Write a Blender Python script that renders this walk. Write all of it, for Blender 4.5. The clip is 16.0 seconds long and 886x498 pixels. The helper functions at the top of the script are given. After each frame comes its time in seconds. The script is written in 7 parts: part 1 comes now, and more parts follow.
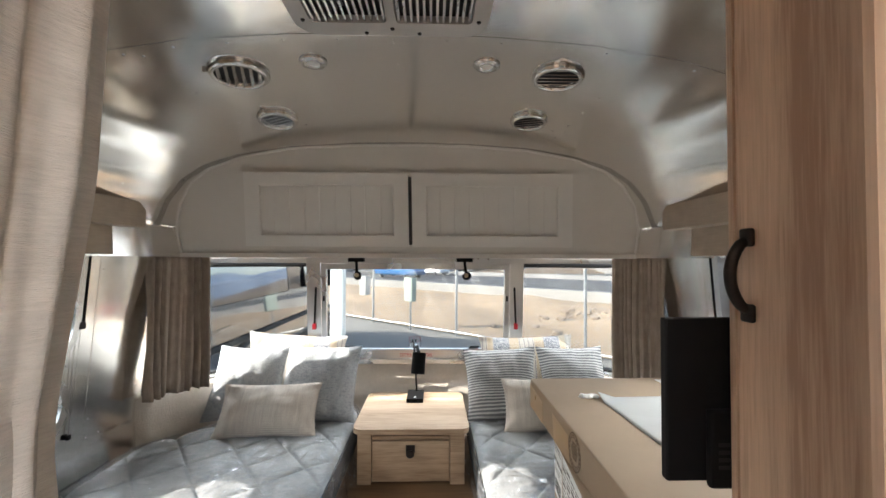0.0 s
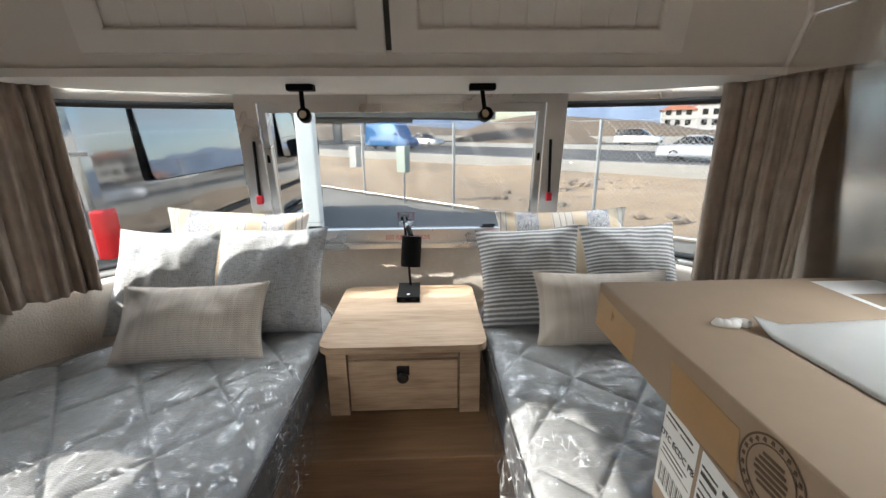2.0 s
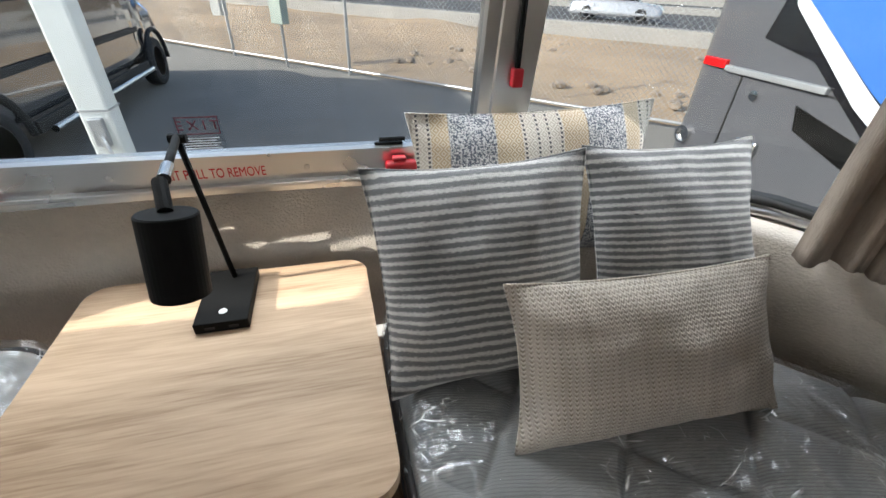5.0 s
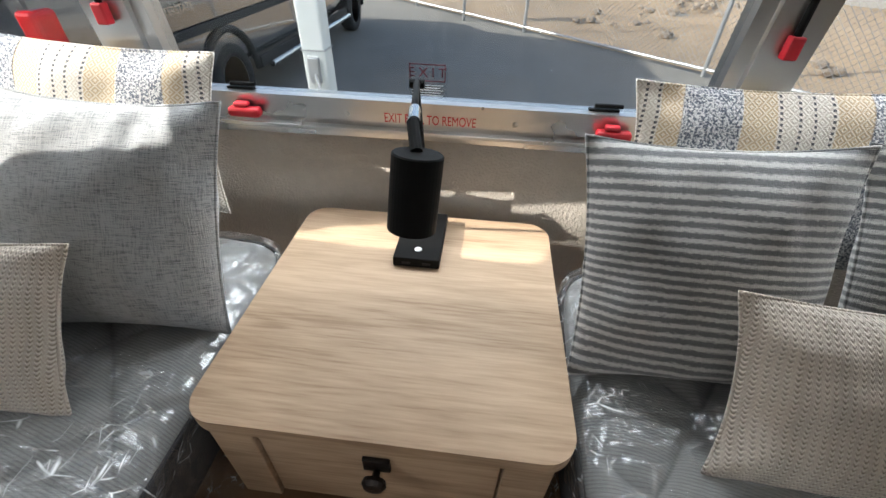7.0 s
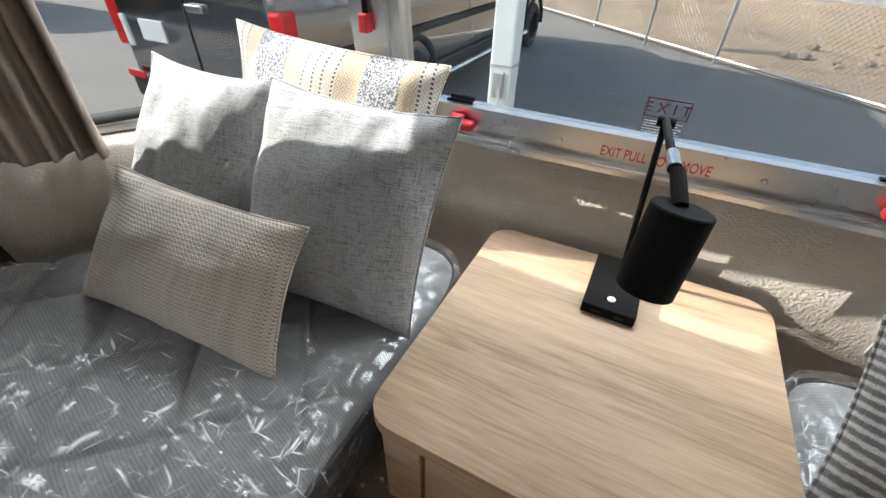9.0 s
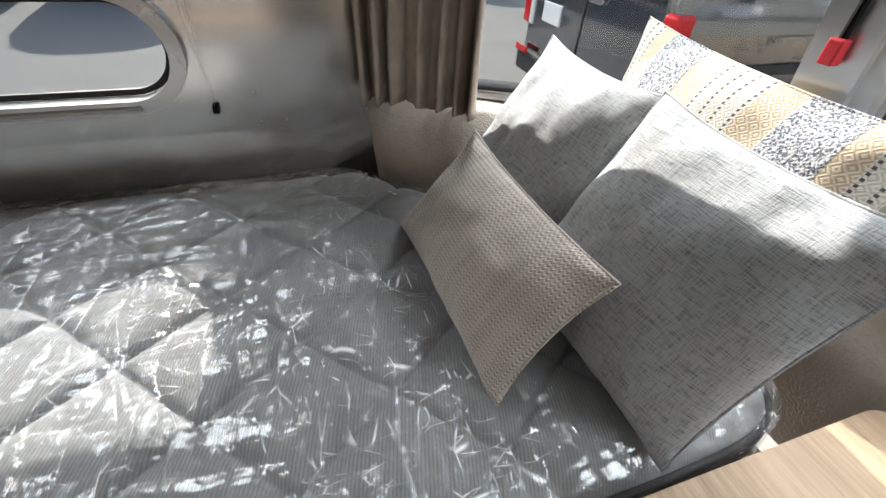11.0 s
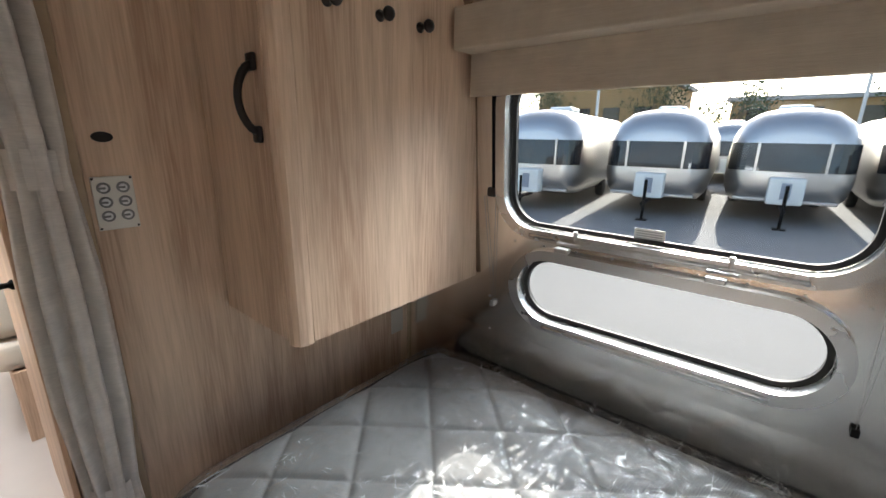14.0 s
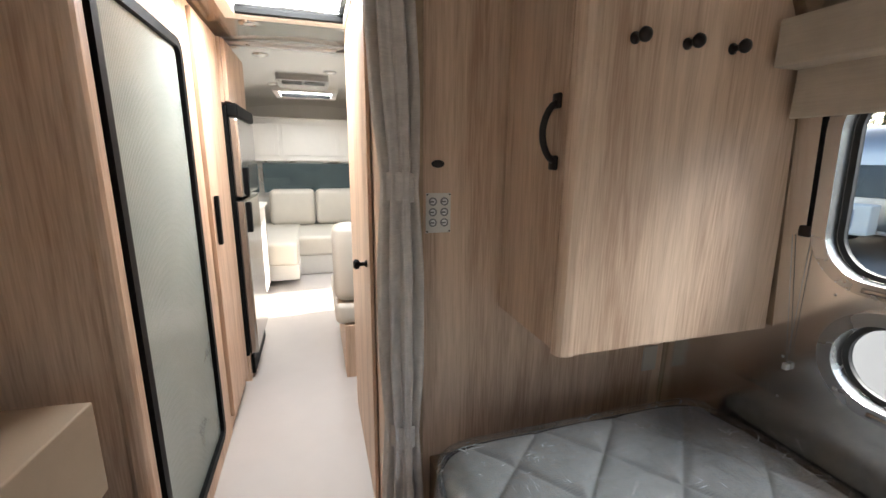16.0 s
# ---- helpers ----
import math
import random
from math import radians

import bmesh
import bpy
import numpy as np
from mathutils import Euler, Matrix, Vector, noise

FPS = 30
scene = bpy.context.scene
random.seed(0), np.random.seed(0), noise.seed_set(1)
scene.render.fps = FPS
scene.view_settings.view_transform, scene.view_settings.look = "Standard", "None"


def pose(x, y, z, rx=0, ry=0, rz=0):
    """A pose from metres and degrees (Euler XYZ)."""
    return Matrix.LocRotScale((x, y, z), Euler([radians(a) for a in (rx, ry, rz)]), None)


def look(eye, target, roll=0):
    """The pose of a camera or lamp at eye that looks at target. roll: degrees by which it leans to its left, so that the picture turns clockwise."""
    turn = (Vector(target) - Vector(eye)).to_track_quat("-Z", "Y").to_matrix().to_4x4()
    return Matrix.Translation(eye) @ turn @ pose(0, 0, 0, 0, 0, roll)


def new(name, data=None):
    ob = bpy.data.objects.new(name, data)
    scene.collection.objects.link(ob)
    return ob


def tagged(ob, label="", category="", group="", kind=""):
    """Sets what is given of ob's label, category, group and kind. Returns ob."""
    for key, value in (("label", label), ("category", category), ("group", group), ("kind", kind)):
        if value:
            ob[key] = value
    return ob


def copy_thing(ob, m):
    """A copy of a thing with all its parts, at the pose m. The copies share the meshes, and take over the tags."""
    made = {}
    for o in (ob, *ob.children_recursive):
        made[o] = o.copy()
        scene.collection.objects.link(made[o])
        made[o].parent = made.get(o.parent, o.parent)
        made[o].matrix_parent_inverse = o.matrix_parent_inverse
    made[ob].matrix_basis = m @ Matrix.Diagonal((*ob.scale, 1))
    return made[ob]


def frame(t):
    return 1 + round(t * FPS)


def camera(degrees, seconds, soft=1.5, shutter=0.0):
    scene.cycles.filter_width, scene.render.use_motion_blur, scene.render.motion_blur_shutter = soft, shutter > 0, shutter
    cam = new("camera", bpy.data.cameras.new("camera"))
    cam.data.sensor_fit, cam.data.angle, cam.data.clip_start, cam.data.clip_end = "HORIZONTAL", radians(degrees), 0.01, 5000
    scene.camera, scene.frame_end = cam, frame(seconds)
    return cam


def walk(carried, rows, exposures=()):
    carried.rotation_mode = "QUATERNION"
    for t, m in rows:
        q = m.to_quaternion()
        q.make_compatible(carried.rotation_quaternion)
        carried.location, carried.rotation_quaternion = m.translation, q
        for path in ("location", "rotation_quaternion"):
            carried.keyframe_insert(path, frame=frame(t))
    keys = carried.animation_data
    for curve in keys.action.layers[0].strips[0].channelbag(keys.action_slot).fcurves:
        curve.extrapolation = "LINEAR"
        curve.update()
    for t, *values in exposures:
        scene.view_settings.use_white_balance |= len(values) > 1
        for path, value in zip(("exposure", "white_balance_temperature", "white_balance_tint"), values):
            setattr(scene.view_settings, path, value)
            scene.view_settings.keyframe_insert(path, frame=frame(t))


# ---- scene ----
cam = camera(94.0, 16.0)
PATH = [
    (0, (0.103, -0.038, 1.413), (0.15, 1.961, 1.462), 0.2),
    (0.5, (0.093, 0.041, 1.391), (0.126, 2.041, 1.38), 0.3),
    (1, (0.102, 0.24, 1.387), (0.126, 2.234, 1.239), 0.3),
    (1.5, (0.132, 0.461, 1.362), (0.146, 2.429, 1.008), 0.1),
    (2, (0.092, 0.721, 1.284), (0.159, 2.641, 0.73), -0.4),
    (2.5, (0.095, 0.964, 1.212), (0.256, 2.824, 0.495), -0.9),
    (3, (0.18, 1.217, 1.208), (0.454, 2.992, 0.329), -1.1),
    (5.3, (0.238, 1.65, 1.174), (0.693, 3.229, 0.034), 2.8),
    (5.5, (0.239, 1.657, 1.18), (0.634, 3.231, 0.012), 3.0),
    (6, (0.207, 1.655, 1.172), (0.431, 3.239, -0.028), 2.7),
    (6.5, (0.16, 1.649, 1.166), (0.204, 3.221, -0.07), 2.5),
    (7, (0.115, 1.648, 1.167), (-0.032, 3.197, -0.09), 1.7),
    (7.5, (0.074, 1.648, 1.166), (-0.242, 3.176, -0.084), 1.3),
    (8, (0.035, 1.653, 1.174), (-0.411, 3.156, -0.068), 1.6),
    (8.2, (0.028, 1.655, 1.174), (-0.472, 3.15, -0.056), 1.4),
    (10.3, (-0.145, 1.701, 1.145), (-1.306, 2.729, -0.118), 3.4),
    (10.5, (-0.151, 1.707, 1.151), (-1.404, 2.603, -0.124), 3.3),
    (11, (-0.171, 1.705, 1.144), (-1.62, 2.234, -0.13), 3.5),
    (11.5, (-0.17, 1.674, 1.132), (-1.735, 1.782, -0.107), 2.9),
    (12, (-0.139, 1.473, 1.181), (-1.749, 1.385, -0.003), 3.0),
    (12.5, (-0.126, 1.395, 1.198), (-1.768, 0.958, 0.143), 2.0),
    (13, (-0.12, 1.318, 1.216), (-1.75, 0.573, 0.33), 1.2),
    (13.5, (-0.132, 1.3, 1.275), (-1.714, 0.285, 0.59), 1.0),
    (14, (-0.147, 1.322, 1.324), (-1.631, 0.089, 0.796), 0.8),
    (14.5, (-0.152, 1.335, 1.334), (-1.486, -0.091, 0.902), 0.7),
    (15, (-0.135, 1.345, 1.335), (-1.251, -0.266, 0.934), 0.8),
    (15.5, (-0.095, 1.344, 1.333), (-0.951, -0.415, 0.916), 0.8),
    (16, (-0.048, 1.338, 1.333), (-0.621, -0.528, 0.895), 0.7),
]
walk(cam, [(t, look(eye, target, roll)) for t, eye, target, roll in PATH], [(0.0, 2.5), (1.5, 2.3), (2.5, 2.08), (5.5, 1.92), (8.2, 1.92), (11.5, 2.0), (13.5, 2.5), (14.0, 2.62), (14.5, 2.66), (16.0, 2.68)])

# ---- world and light ----
SUN = Vector((-1.0, -0.115, 0.522)).normalized()
world = bpy.data.worlds.new("sky")
scene.world = world
world.use_nodes = True
wn = world.node_tree.nodes
wn.clear()
w_out = wn.new("ShaderNodeOutputWorld")
w_bg = wn.new("ShaderNodeBackground")
w_sky = wn.new("ShaderNodeTexSky")
w_sky.sky_type = "NISHITA"
w_sky.sun_disc = False
w_sky.sun_elevation = math.asin(SUN.z)
w_sky.sun_rotation = math.atan2(SUN.x, SUN.y)
w_sky.dust_density = 1.5
w_bg.inputs["Strength"].default_value = 0.15
# thin broken cloud over the blue
w_tc = wn.new("ShaderNodeTexCoord")
w_map = wn.new("ShaderNodeMapping")
w_map.inputs["Scale"].default_value = (1.0, 1.0, 3.2)
w_noise = wn.new("ShaderNodeTexNoise")
w_noise.inputs["Scale"].default_value = 3.4
w_noise.inputs["Detail"].default_value = 7
w_noise.inputs["Distortion"].default_value = 0.4
w_ramp = wn.new("ShaderNodeMapRange")
w_ramp.inputs["From Min"].default_value, w_ramp.inputs["From Max"].default_value = 0.44, 0.66
w_ramp.inputs["To Max"].default_value = 0.75
w_grey = wn.new("ShaderNodeRGBToBW")
w_gain = wn.new("ShaderNodeMath")
w_gain.operation = "MULTIPLY"
w_gain.inputs[1].default_value = 1.0
w_mix = wn.new("ShaderNodeMix")
w_mix.data_type = "RGBA"
for a_, b_ in ((w_tc.outputs["Generated"], w_map.inputs[0]), (w_map.outputs[0], w_noise.inputs["Vector"]), (w_noise.outputs["Fac"], w_ramp.inputs[0]), (w_sky.outputs[0], w_grey.inputs[0]), (w_grey.outputs[0], w_gain.inputs[0]), (w_ramp.outputs[0], w_mix.inputs["Factor"]), (w_sky.outputs[0], w_mix.inputs[6]), (w_gain.outputs[0], w_mix.inputs[7]), (w_mix.outputs[2], w_bg.inputs[0])):
    world.node_tree.links.new(a_, b_)
world.node_tree.links.new(w_bg.outputs[0], w_out.inputs[0])
sun_data = bpy.data.lights.new("sun", "SUN")
sun_data.energy = 3.0
sun_data.angle = radians(0.6)
sun_data.color = (1.0, 0.95, 0.87)
sun = new("sun", sun_data)
sun.matrix_world = look((0, 0, 30), Vector((0, 0, 30)) - SUN)


def sky_lamp(name, at, target, w, h, watts):
    d = bpy.data.lights.new(name, "AREA")
    d.shape, d.size, d.size_y, d.energy = "RECTANGLE", w, h, watts
    d.color = (0.93, 0.97, 1.0)
    o = new(name, d)
    o.matrix_world = look(at, target)
    return o


# daylight through the roof hatches over the hall and the lounge
sky_lamp("skylight_hall", (0.02, -0.61, 2.03), (0.02, -0.61, 0), 0.40, 0.38, 5.5)
sky_lamp("skylight_lounge", (0.0, -3.38, 2.03), (0.0, -3.38, 0), 0.45, 0.40, 4)
# added fill lamps, unseen outside above the windows, in place of sky light
sky_lamp("sky_fill_end", (0, 2.78, 1.78), (0, 1.7, 0.75), 1.1, 0.5, 13)
for s_ in (-1, 1):
    sky_lamp("sky_fill_corner", (s_ * 1.15, 2.62, 1.75), (s_ * 0.3, 1.7, 0.75), 0.5, 0.45, 4)
    sky_lamp("sky_fill_side", (s_ * 2.25, 1.08, 2.45), (s_ * 0.2, 1.08, 0.85), 1.7, 1.0, 28)

# ---- materials ----
def mat(name, color, rough=0.6, metal=0.0, noise_scale=0.0, vary=0.15, bump=0.0, bump_scale=60.0, stretch=(1, 1, 1), fine=0.0, spec=0.5):
    """A principled material with colour variation at two scales and a fine relief."""
    m = bpy.data.materials.new(name)
    m.use_nodes = True
    nt = m.node_tree
    b = nt.nodes["Principled BSDF"]
    b.inputs["Roughness"].default_value = rough
    b.inputs["Metallic"].default_value = metal
    b.inputs["Specular IOR Level"].default_value = spec
    b.inputs["Base Color"].default_value = (*color, 1)
    tc = nt.nodes.new("ShaderNodeTexCoord")
    mp = nt.nodes.new("ShaderNodeMapping")
    mp.inputs["Scale"].default_value = stretch
    nt.links.new(tc.outputs["Object"], mp.inputs[0])
    if noise_scale:
        n1 = nt.nodes.new("ShaderNodeTexNoise")
        n1.inputs["Scale"].default_value = noise_scale
        n1.inputs["Detail"].default_value = 6
        nt.links.new(mp.outputs[0], n1.inputs["Vector"])
        n2 = nt.nodes.new("ShaderNodeTexNoise")
        n2.inputs["Scale"].default_value = noise_scale * 0.17
        n2.inputs["Detail"].default_value = 3
        nt.links.new(tc.outputs["Object"], n2.inputs["Vector"])
        mx = nt.nodes.new("ShaderNodeMath")
        mx.operation = "MULTIPLY_ADD"
        mx.inputs[1].default_value = 0.6
        nt.links.new(n2.outputs["Fac"], mx.inputs[0])
        half = nt.nodes.new("ShaderNodeMath")
        half.operation = "MULTIPLY"
        half.inputs[1].default_value = 0.4
        nt.links.new(n1.outputs["Fac"], half.inputs[0])
        nt.links.new(half.outputs[0], mx.inputs[2])
        r = nt.nodes.new("ShaderNodeValToRGB")
        r.color_ramp.elements[0].position, r.color_ramp.elements[1].position = 0.32, 0.68
        r.color_ramp.elements[0].color = (*[c * (1 - vary) for c in color], 1)
        r.color_ramp.elements[1].color = (*[min(1, c * (1 + vary)) for c in color], 1)
        nt.links.new(mx.outputs[0], r.inputs[0])
        nt.links.new(r.outputs[0], b.inputs["Base Color"])
        rr = nt.nodes.new("ShaderNodeMapRange")
        rr.inputs["To Min"].default_value = max(0.02, rough - 0.06)
        rr.inputs["To Max"].default_value = min(1, rough + 0.06)
        nt.links.new(n1.outputs["Fac"], rr.inputs[0])
        nt.links.new(rr.outputs[0], b.inputs["Roughness"])
    if bump:
        nb = nt.nodes.new("ShaderNodeTexNoise")
        nb.inputs["Scale"].default_value = bump_scale
        nb.inputs["Detail"].default_value = 4
        nt.links.new(mp.outputs[0], nb.inputs["Vector"])
        bp = nt.nodes.new("ShaderNodeBump")
        bp.inputs["Strength"].default_value = bump
        bp.inputs["Distance"].default_value = 0.004
        nt.links.new(nb.outputs["Fac"], bp.inputs["Height"])
        nt.links.new(bp.outputs[0], b.inputs["Normal"])
    return m


def wood(name, light, dark, axis=2, scale=1.0, rough=0.5, short=1.0):
    """Oak laminate: long streaks, broken cathedral figure and fine pores along one axis."""
    m = mat(name, light, rough)
    nt = m.node_tree
    b = nt.nodes["Principled BSDF"]
    tc = nt.nodes.new("ShaderNodeTexCoord")

    def stretched(k, s, detail, dist):
        mp = nt.nodes.new("ShaderNodeMapping")
        sc = [s, s, s]
        sc[axis] = s * k * short
        mp.inputs["Scale"].default_value = sc
        nt.links.new(tc.outputs["Object"], mp.inputs[0])
        n = nt.nodes.new("ShaderNodeTexNoise")
        n.inputs["Scale"].default_value = 1.0
        n.inputs["Detail"].default_value = detail
        n.inputs["Distortion"].default_value = dist
        nt.links.new(mp.outputs[0], n.inputs["Vector"])
        return n.outputs["Fac"]

    broad = stretched(0.05, 11 * scale, 2, 0.4)
    grain = stretched(0.05, 60 * scale, 4, 0.3)
    pore = stretched(0.045, 230 * scale, 3, 0.2)
    # cathedral figure: contour lines of a slow field
    field = stretched(0.11, 6.5 * scale, 2, 0.3)
    rings = nt.nodes.new("ShaderNodeMath")
    rings.operation = "MULTIPLY"
    rings.inputs[1].default_value = 75.0
    nt.links.new(field, rings.inputs[0])
    wave = nt.nodes.new("ShaderNodeMath")
    wave.operation = "SINE"
    nt.links.new(rings.outputs[0], wave.inputs[0])
    figure = wave.outputs[0]

    def mul_add(a, k, c=None):
        n = nt.nodes.new("ShaderNodeMath")
        n.operation = "MULTIPLY_ADD"
        nt.links.new(a, n.inputs[0])
        n.inputs[1].default_value = k
        if c is None:
            n.inputs[2].default_value = 0
        else:
            nt.links.new(c, n.inputs[2])
        return n.outputs[0]

    f = mul_add(pore, 0.33, mul_add(grain, 0.20, mul_add(broad, 0.47, mul_add(figure, 0.026))))
    r = nt.nodes.new("ShaderNodeValToRGB")
    e = r.color_ramp.elements
    e[0].position, e[1].position = 0.37, 0.63
    e[0].color, e[1].color = (*dark, 1), (*light, 1)
    mid = e.new(0.5)
    mid.color = (*[(p * 0.42 + q * 0.58) for p, q in zip(dark, light)], 1)
    nt.links.new(f, r.inputs[0])
    nt.links.new(r.outputs[0], b.inputs["Base Color"])
    bp = nt.nodes.new("ShaderNodeBump")
    bp.inputs["Strength"].default_value = 0.45
    bp.inputs["Distance"].default_value = 0.001
    nt.links.new(pore, bp.inputs["Height"])
    nt.links.new(bp.outputs[0], b.inputs["Normal"])
    return m


def sheen_factor(nt, base, rise, power, normal=None):
    """Gloss of a thin clear sheet, the same from both sides: little head-on, more at a slant."""
    lw = nt.nodes.new("ShaderNodeLayerWeight")
    lw.inputs["Blend"].default_value = 0.5
    if normal is not None:
        nt.links.new(normal, lw.inputs["Normal"])
    pw = nt.nodes.new("ShaderNodeMath")
    pw.operation = "POWER"
    pw.inputs[1].default_value = power
    nt.links.new(lw.outputs["Facing"], pw.inputs[0])
    k = nt.nodes.new("ShaderNodeMath")
    k.operation, k.use_clamp = "MULTIPLY_ADD", True
    k.inputs[1].default_value, k.inputs[2].default_value = rise, base
    nt.links.new(pw.outputs[0], k.inputs[0])
    return k.outputs[0]


def glass(name, tint=(1, 1, 1), gloss=0.04, rough=0.0):
    m = bpy.data.materials.new(name)
    m.use_nodes = True
    nt = m.node_tree
    nt.nodes.clear()
    out = nt.nodes.new("ShaderNodeOutputMaterial")
    tr = nt.nodes.new("ShaderNodeBsdfTransparent")
    tr.inputs[0].default_value = (*tint, 1)
    gl = nt.nodes.new("ShaderNodeBsdfGlossy")
    gl.inputs["Roughness"].default_value = rough
    mix = nt.nodes.new("ShaderNodeMixShader")
    nt.links.new(sheen_factor(nt, gloss * 0.5, 0.7, 5), mix.inputs[0])
    nt.links.new(tr.outputs[0], mix.inputs[1])
    nt.links.new(gl.outputs[0], mix.inputs[2])
    nt.links.new(mix.outputs[0], out.inputs[0])
    return m


ALU = mat("aluminium", (0.82, 0.80, 0.765), 0.18, 1.0, 5, 0.06, 0.16, 9, (1, 0.25, 1))
ALU_TRIM = mat("aluminium_trim", (0.58, 0.575, 0.565), 0.28, 1.0, 3, 0.05)
OAK = wood("oak_upright", (0.71, 0.515, 0.37), (0.42, 0.27, 0.18), 2, 0.9)
OAK_FLAT = wood("oak_across", (0.475, 0.34, 0.225), (0.26, 0.17, 0.10), 0, 0.9, 0.6, 1.4)
OAK_EDGE = mat("oak_edge_band", (0.42, 0.31, 0.20), 0.5, 0, 40, 0.12)
OAK_STEP = wood("oak_step", (0.20, 0.115, 0.056), (0.115, 0.062, 0.03), 0)
WHITE = mat("matt_white_laminate", (0.66, 0.63, 0.58), 0.55, 0, 20, 0.03, 0.04, 300)
CREAM = mat("cream_wall_fabric", (0.56, 0.51, 0.445), 0.9, 0, 60, 0.08, 0.9, 170)
TAUPE = mat("taupe_curtain_cloth", (0.37, 0.305, 0.25), 0.9, 0, 120, 0.16, 0.5, 400, (1, 1, 0.25))
LINEN = mat("linen_door_curtain", (0.57, 0.515, 0.465), 0.9, 0, 140, 0.16, 0.5, 420, (0.3, 0.3, 3))
SHADE = mat("shade_cloth", (0.44, 0.365, 0.285), 0.85, 0, 90, 0.12, 0.3, 300, (1, 0.12, 2))
BLACK = mat("black_metal", (0.005, 0.005, 0.005), 0.55, 0.0, 60, 0.2, 0.05, 300, spec=0.10)
BLACK_PLASTIC = mat("black_plastic", (0.007, 0.007, 0.008), 0.6, 0, 60, 0.2, spec=0.2)
RUBBER = mat("black_rubber", (0.015, 0.015, 0.015), 0.7, 0, 60, 0.2)
BRONZE = mat("dark_bronze", (0.025, 0.02, 0.018), 0.4, 0.6, 80, 0.3, 0.2, 160)
RED = mat("red_plastic", (0.40, 0.010, 0.020), 0.4, 0, 60, 0.1)
GLASS = glass("window_glass", (0.67, 0.685, 0.69))
CARD = mat("cardboard", (0.33, 0.245, 0.17), 0.75, 0, 25, 0.06, 0.06, 200)
TAPE = mat("packing_tape", (0.38, 0.235, 0.11), 0.3, 0, 25, 0.08)
PAPER = mat("paper_label", (0.78, 0.78, 0.77), 0.6, 0, 40, 0.03)
INK = mat("printed_ink", (0.05, 0.045, 0.04), 0.7)
FLOOR = mat("pale_vinyl_floor", (0.48, 0.44, 0.41), 0.45, 0, 8, 0.05, 0.05, 120)
BORDER = mat("charcoal_mattress_border", (0.028, 0.029, 0.033), 0.9, 0, 90, 0.2, 0.4, 300)


def ticking():
    """Grey mattress cloth with a fine pinstripe weave."""
    m = mat("grey_quilted_ticking", (0.25, 0.255, 0.255), 0.85, 0, 200, 0.14, 0.4, 500, (0.15, 1, 1))
    nt = m.node_tree
    b = nt.nodes["Principled BSDF"]
    base = b.inputs["Base Color"].links[0].from_socket
    tc = nt.nodes.new("ShaderNodeTexCoord")
    mp = nt.nodes.new("ShaderNodeMapping")
    mp.inputs["Rotation"].default_value = (0, 0, radians(14))
    nt.links.new(tc.outputs["Object"], mp.inputs[0])
    w = nt.nodes.new("ShaderNodeTexWave")
    w.bands_direction = "Y"
    w.inputs["Scale"].default_value = 62
    w.inputs["Distortion"].default_value = 0.5
    nt.links.new(mp.outputs[0], w.inputs[0])
    r = nt.nodes.new("ShaderNodeValToRGB")
    r.color_ramp.elements[0].position, r.color_ramp.elements[1].position = 0.05, 0.45
    r.color_ramp.elements[0].color, r.color_ramp.elements[1].color = (0.74, 0.74, 0.76, 1), (1, 1, 1, 1)
    nt.links.new(w.outputs["Fac"], r.inputs[0])
    mx = nt.nodes.new("ShaderNodeMix")
    mx.data_type, mx.blend_type = "RGBA", "MULTIPLY"
    mx.inputs["Factor"].default_value = 1.0
    nt.links.new(base, mx.inputs[6])
    nt.links.new(r.outputs[0], mx.inputs[7])
    nt.links.new(mx.outputs[2], b.inputs["Base Color"])
    return m


MATTRESS = ticking()

# ---- building helpers ----
def done(bm, name, material, parent=None, label="", smooth=False):
    bmesh.ops.remove_doubles(bm, verts=bm.verts, dist=1e-6)
    bmesh.ops.recalc_face_normals(bm, faces=bm.faces)
    me = bpy.data.meshes.new(name)
    bm.to_mesh(me)
    bm.free()
    me.materials.append(material)
    if smooth:
        me.polygons.foreach_set("use_smooth", [True] * len(me.polygons))
    ob = new(name, me)
    if parent:
        ob.parent = parent
    if label:
        ob["label"] = label
    return ob


def part(name, bm, material, parent, label="", smooth=False):
    return done(bm, name, material, parent, label, smooth)


def thing(name, m, label, category, group="", kind=""):
    ob = new(name)
    ob.empty_display_size = 0.05
    ob.matrix_basis = m if isinstance(m, Matrix) else Matrix.Translation(m)
    return tagged(ob, label, category, group, kind)


def structure(name, bm, material, label="", smooth=False):
    return tagged(done(bm, name, material, None, "", smooth), label, "", "", "structure")


def box(x0, x1, y0, y1, z0, z1, bev=0.0, bm=None, seg=2, m=None):
    b = bmesh.new()
    bmesh.ops.create_cube(b, size=1)
    for v in b.verts:
        v.co = Vector((x0 + (v.co.x + 0.5) * (x1 - x0), y0 + (v.co.y + 0.5) * (y1 - y0), z0 + (v.co.z + 0.5) * (z1 - z0)))
    if bev:
        bmesh.ops.bevel(b, geom=b.edges[:], offset=bev, segments=seg, affect="EDGES", profile=0.5)
    if m is not None:
        b.transform(m)
    return join(bm, b)


def join(bm, b):
    if bm is None:
        return b
    me = bpy.data.meshes.new("tmp")
    b.to_mesh(me)
    b.free()
    bm.from_mesh(me)
    bpy.data.meshes.remove(me)
    return bm


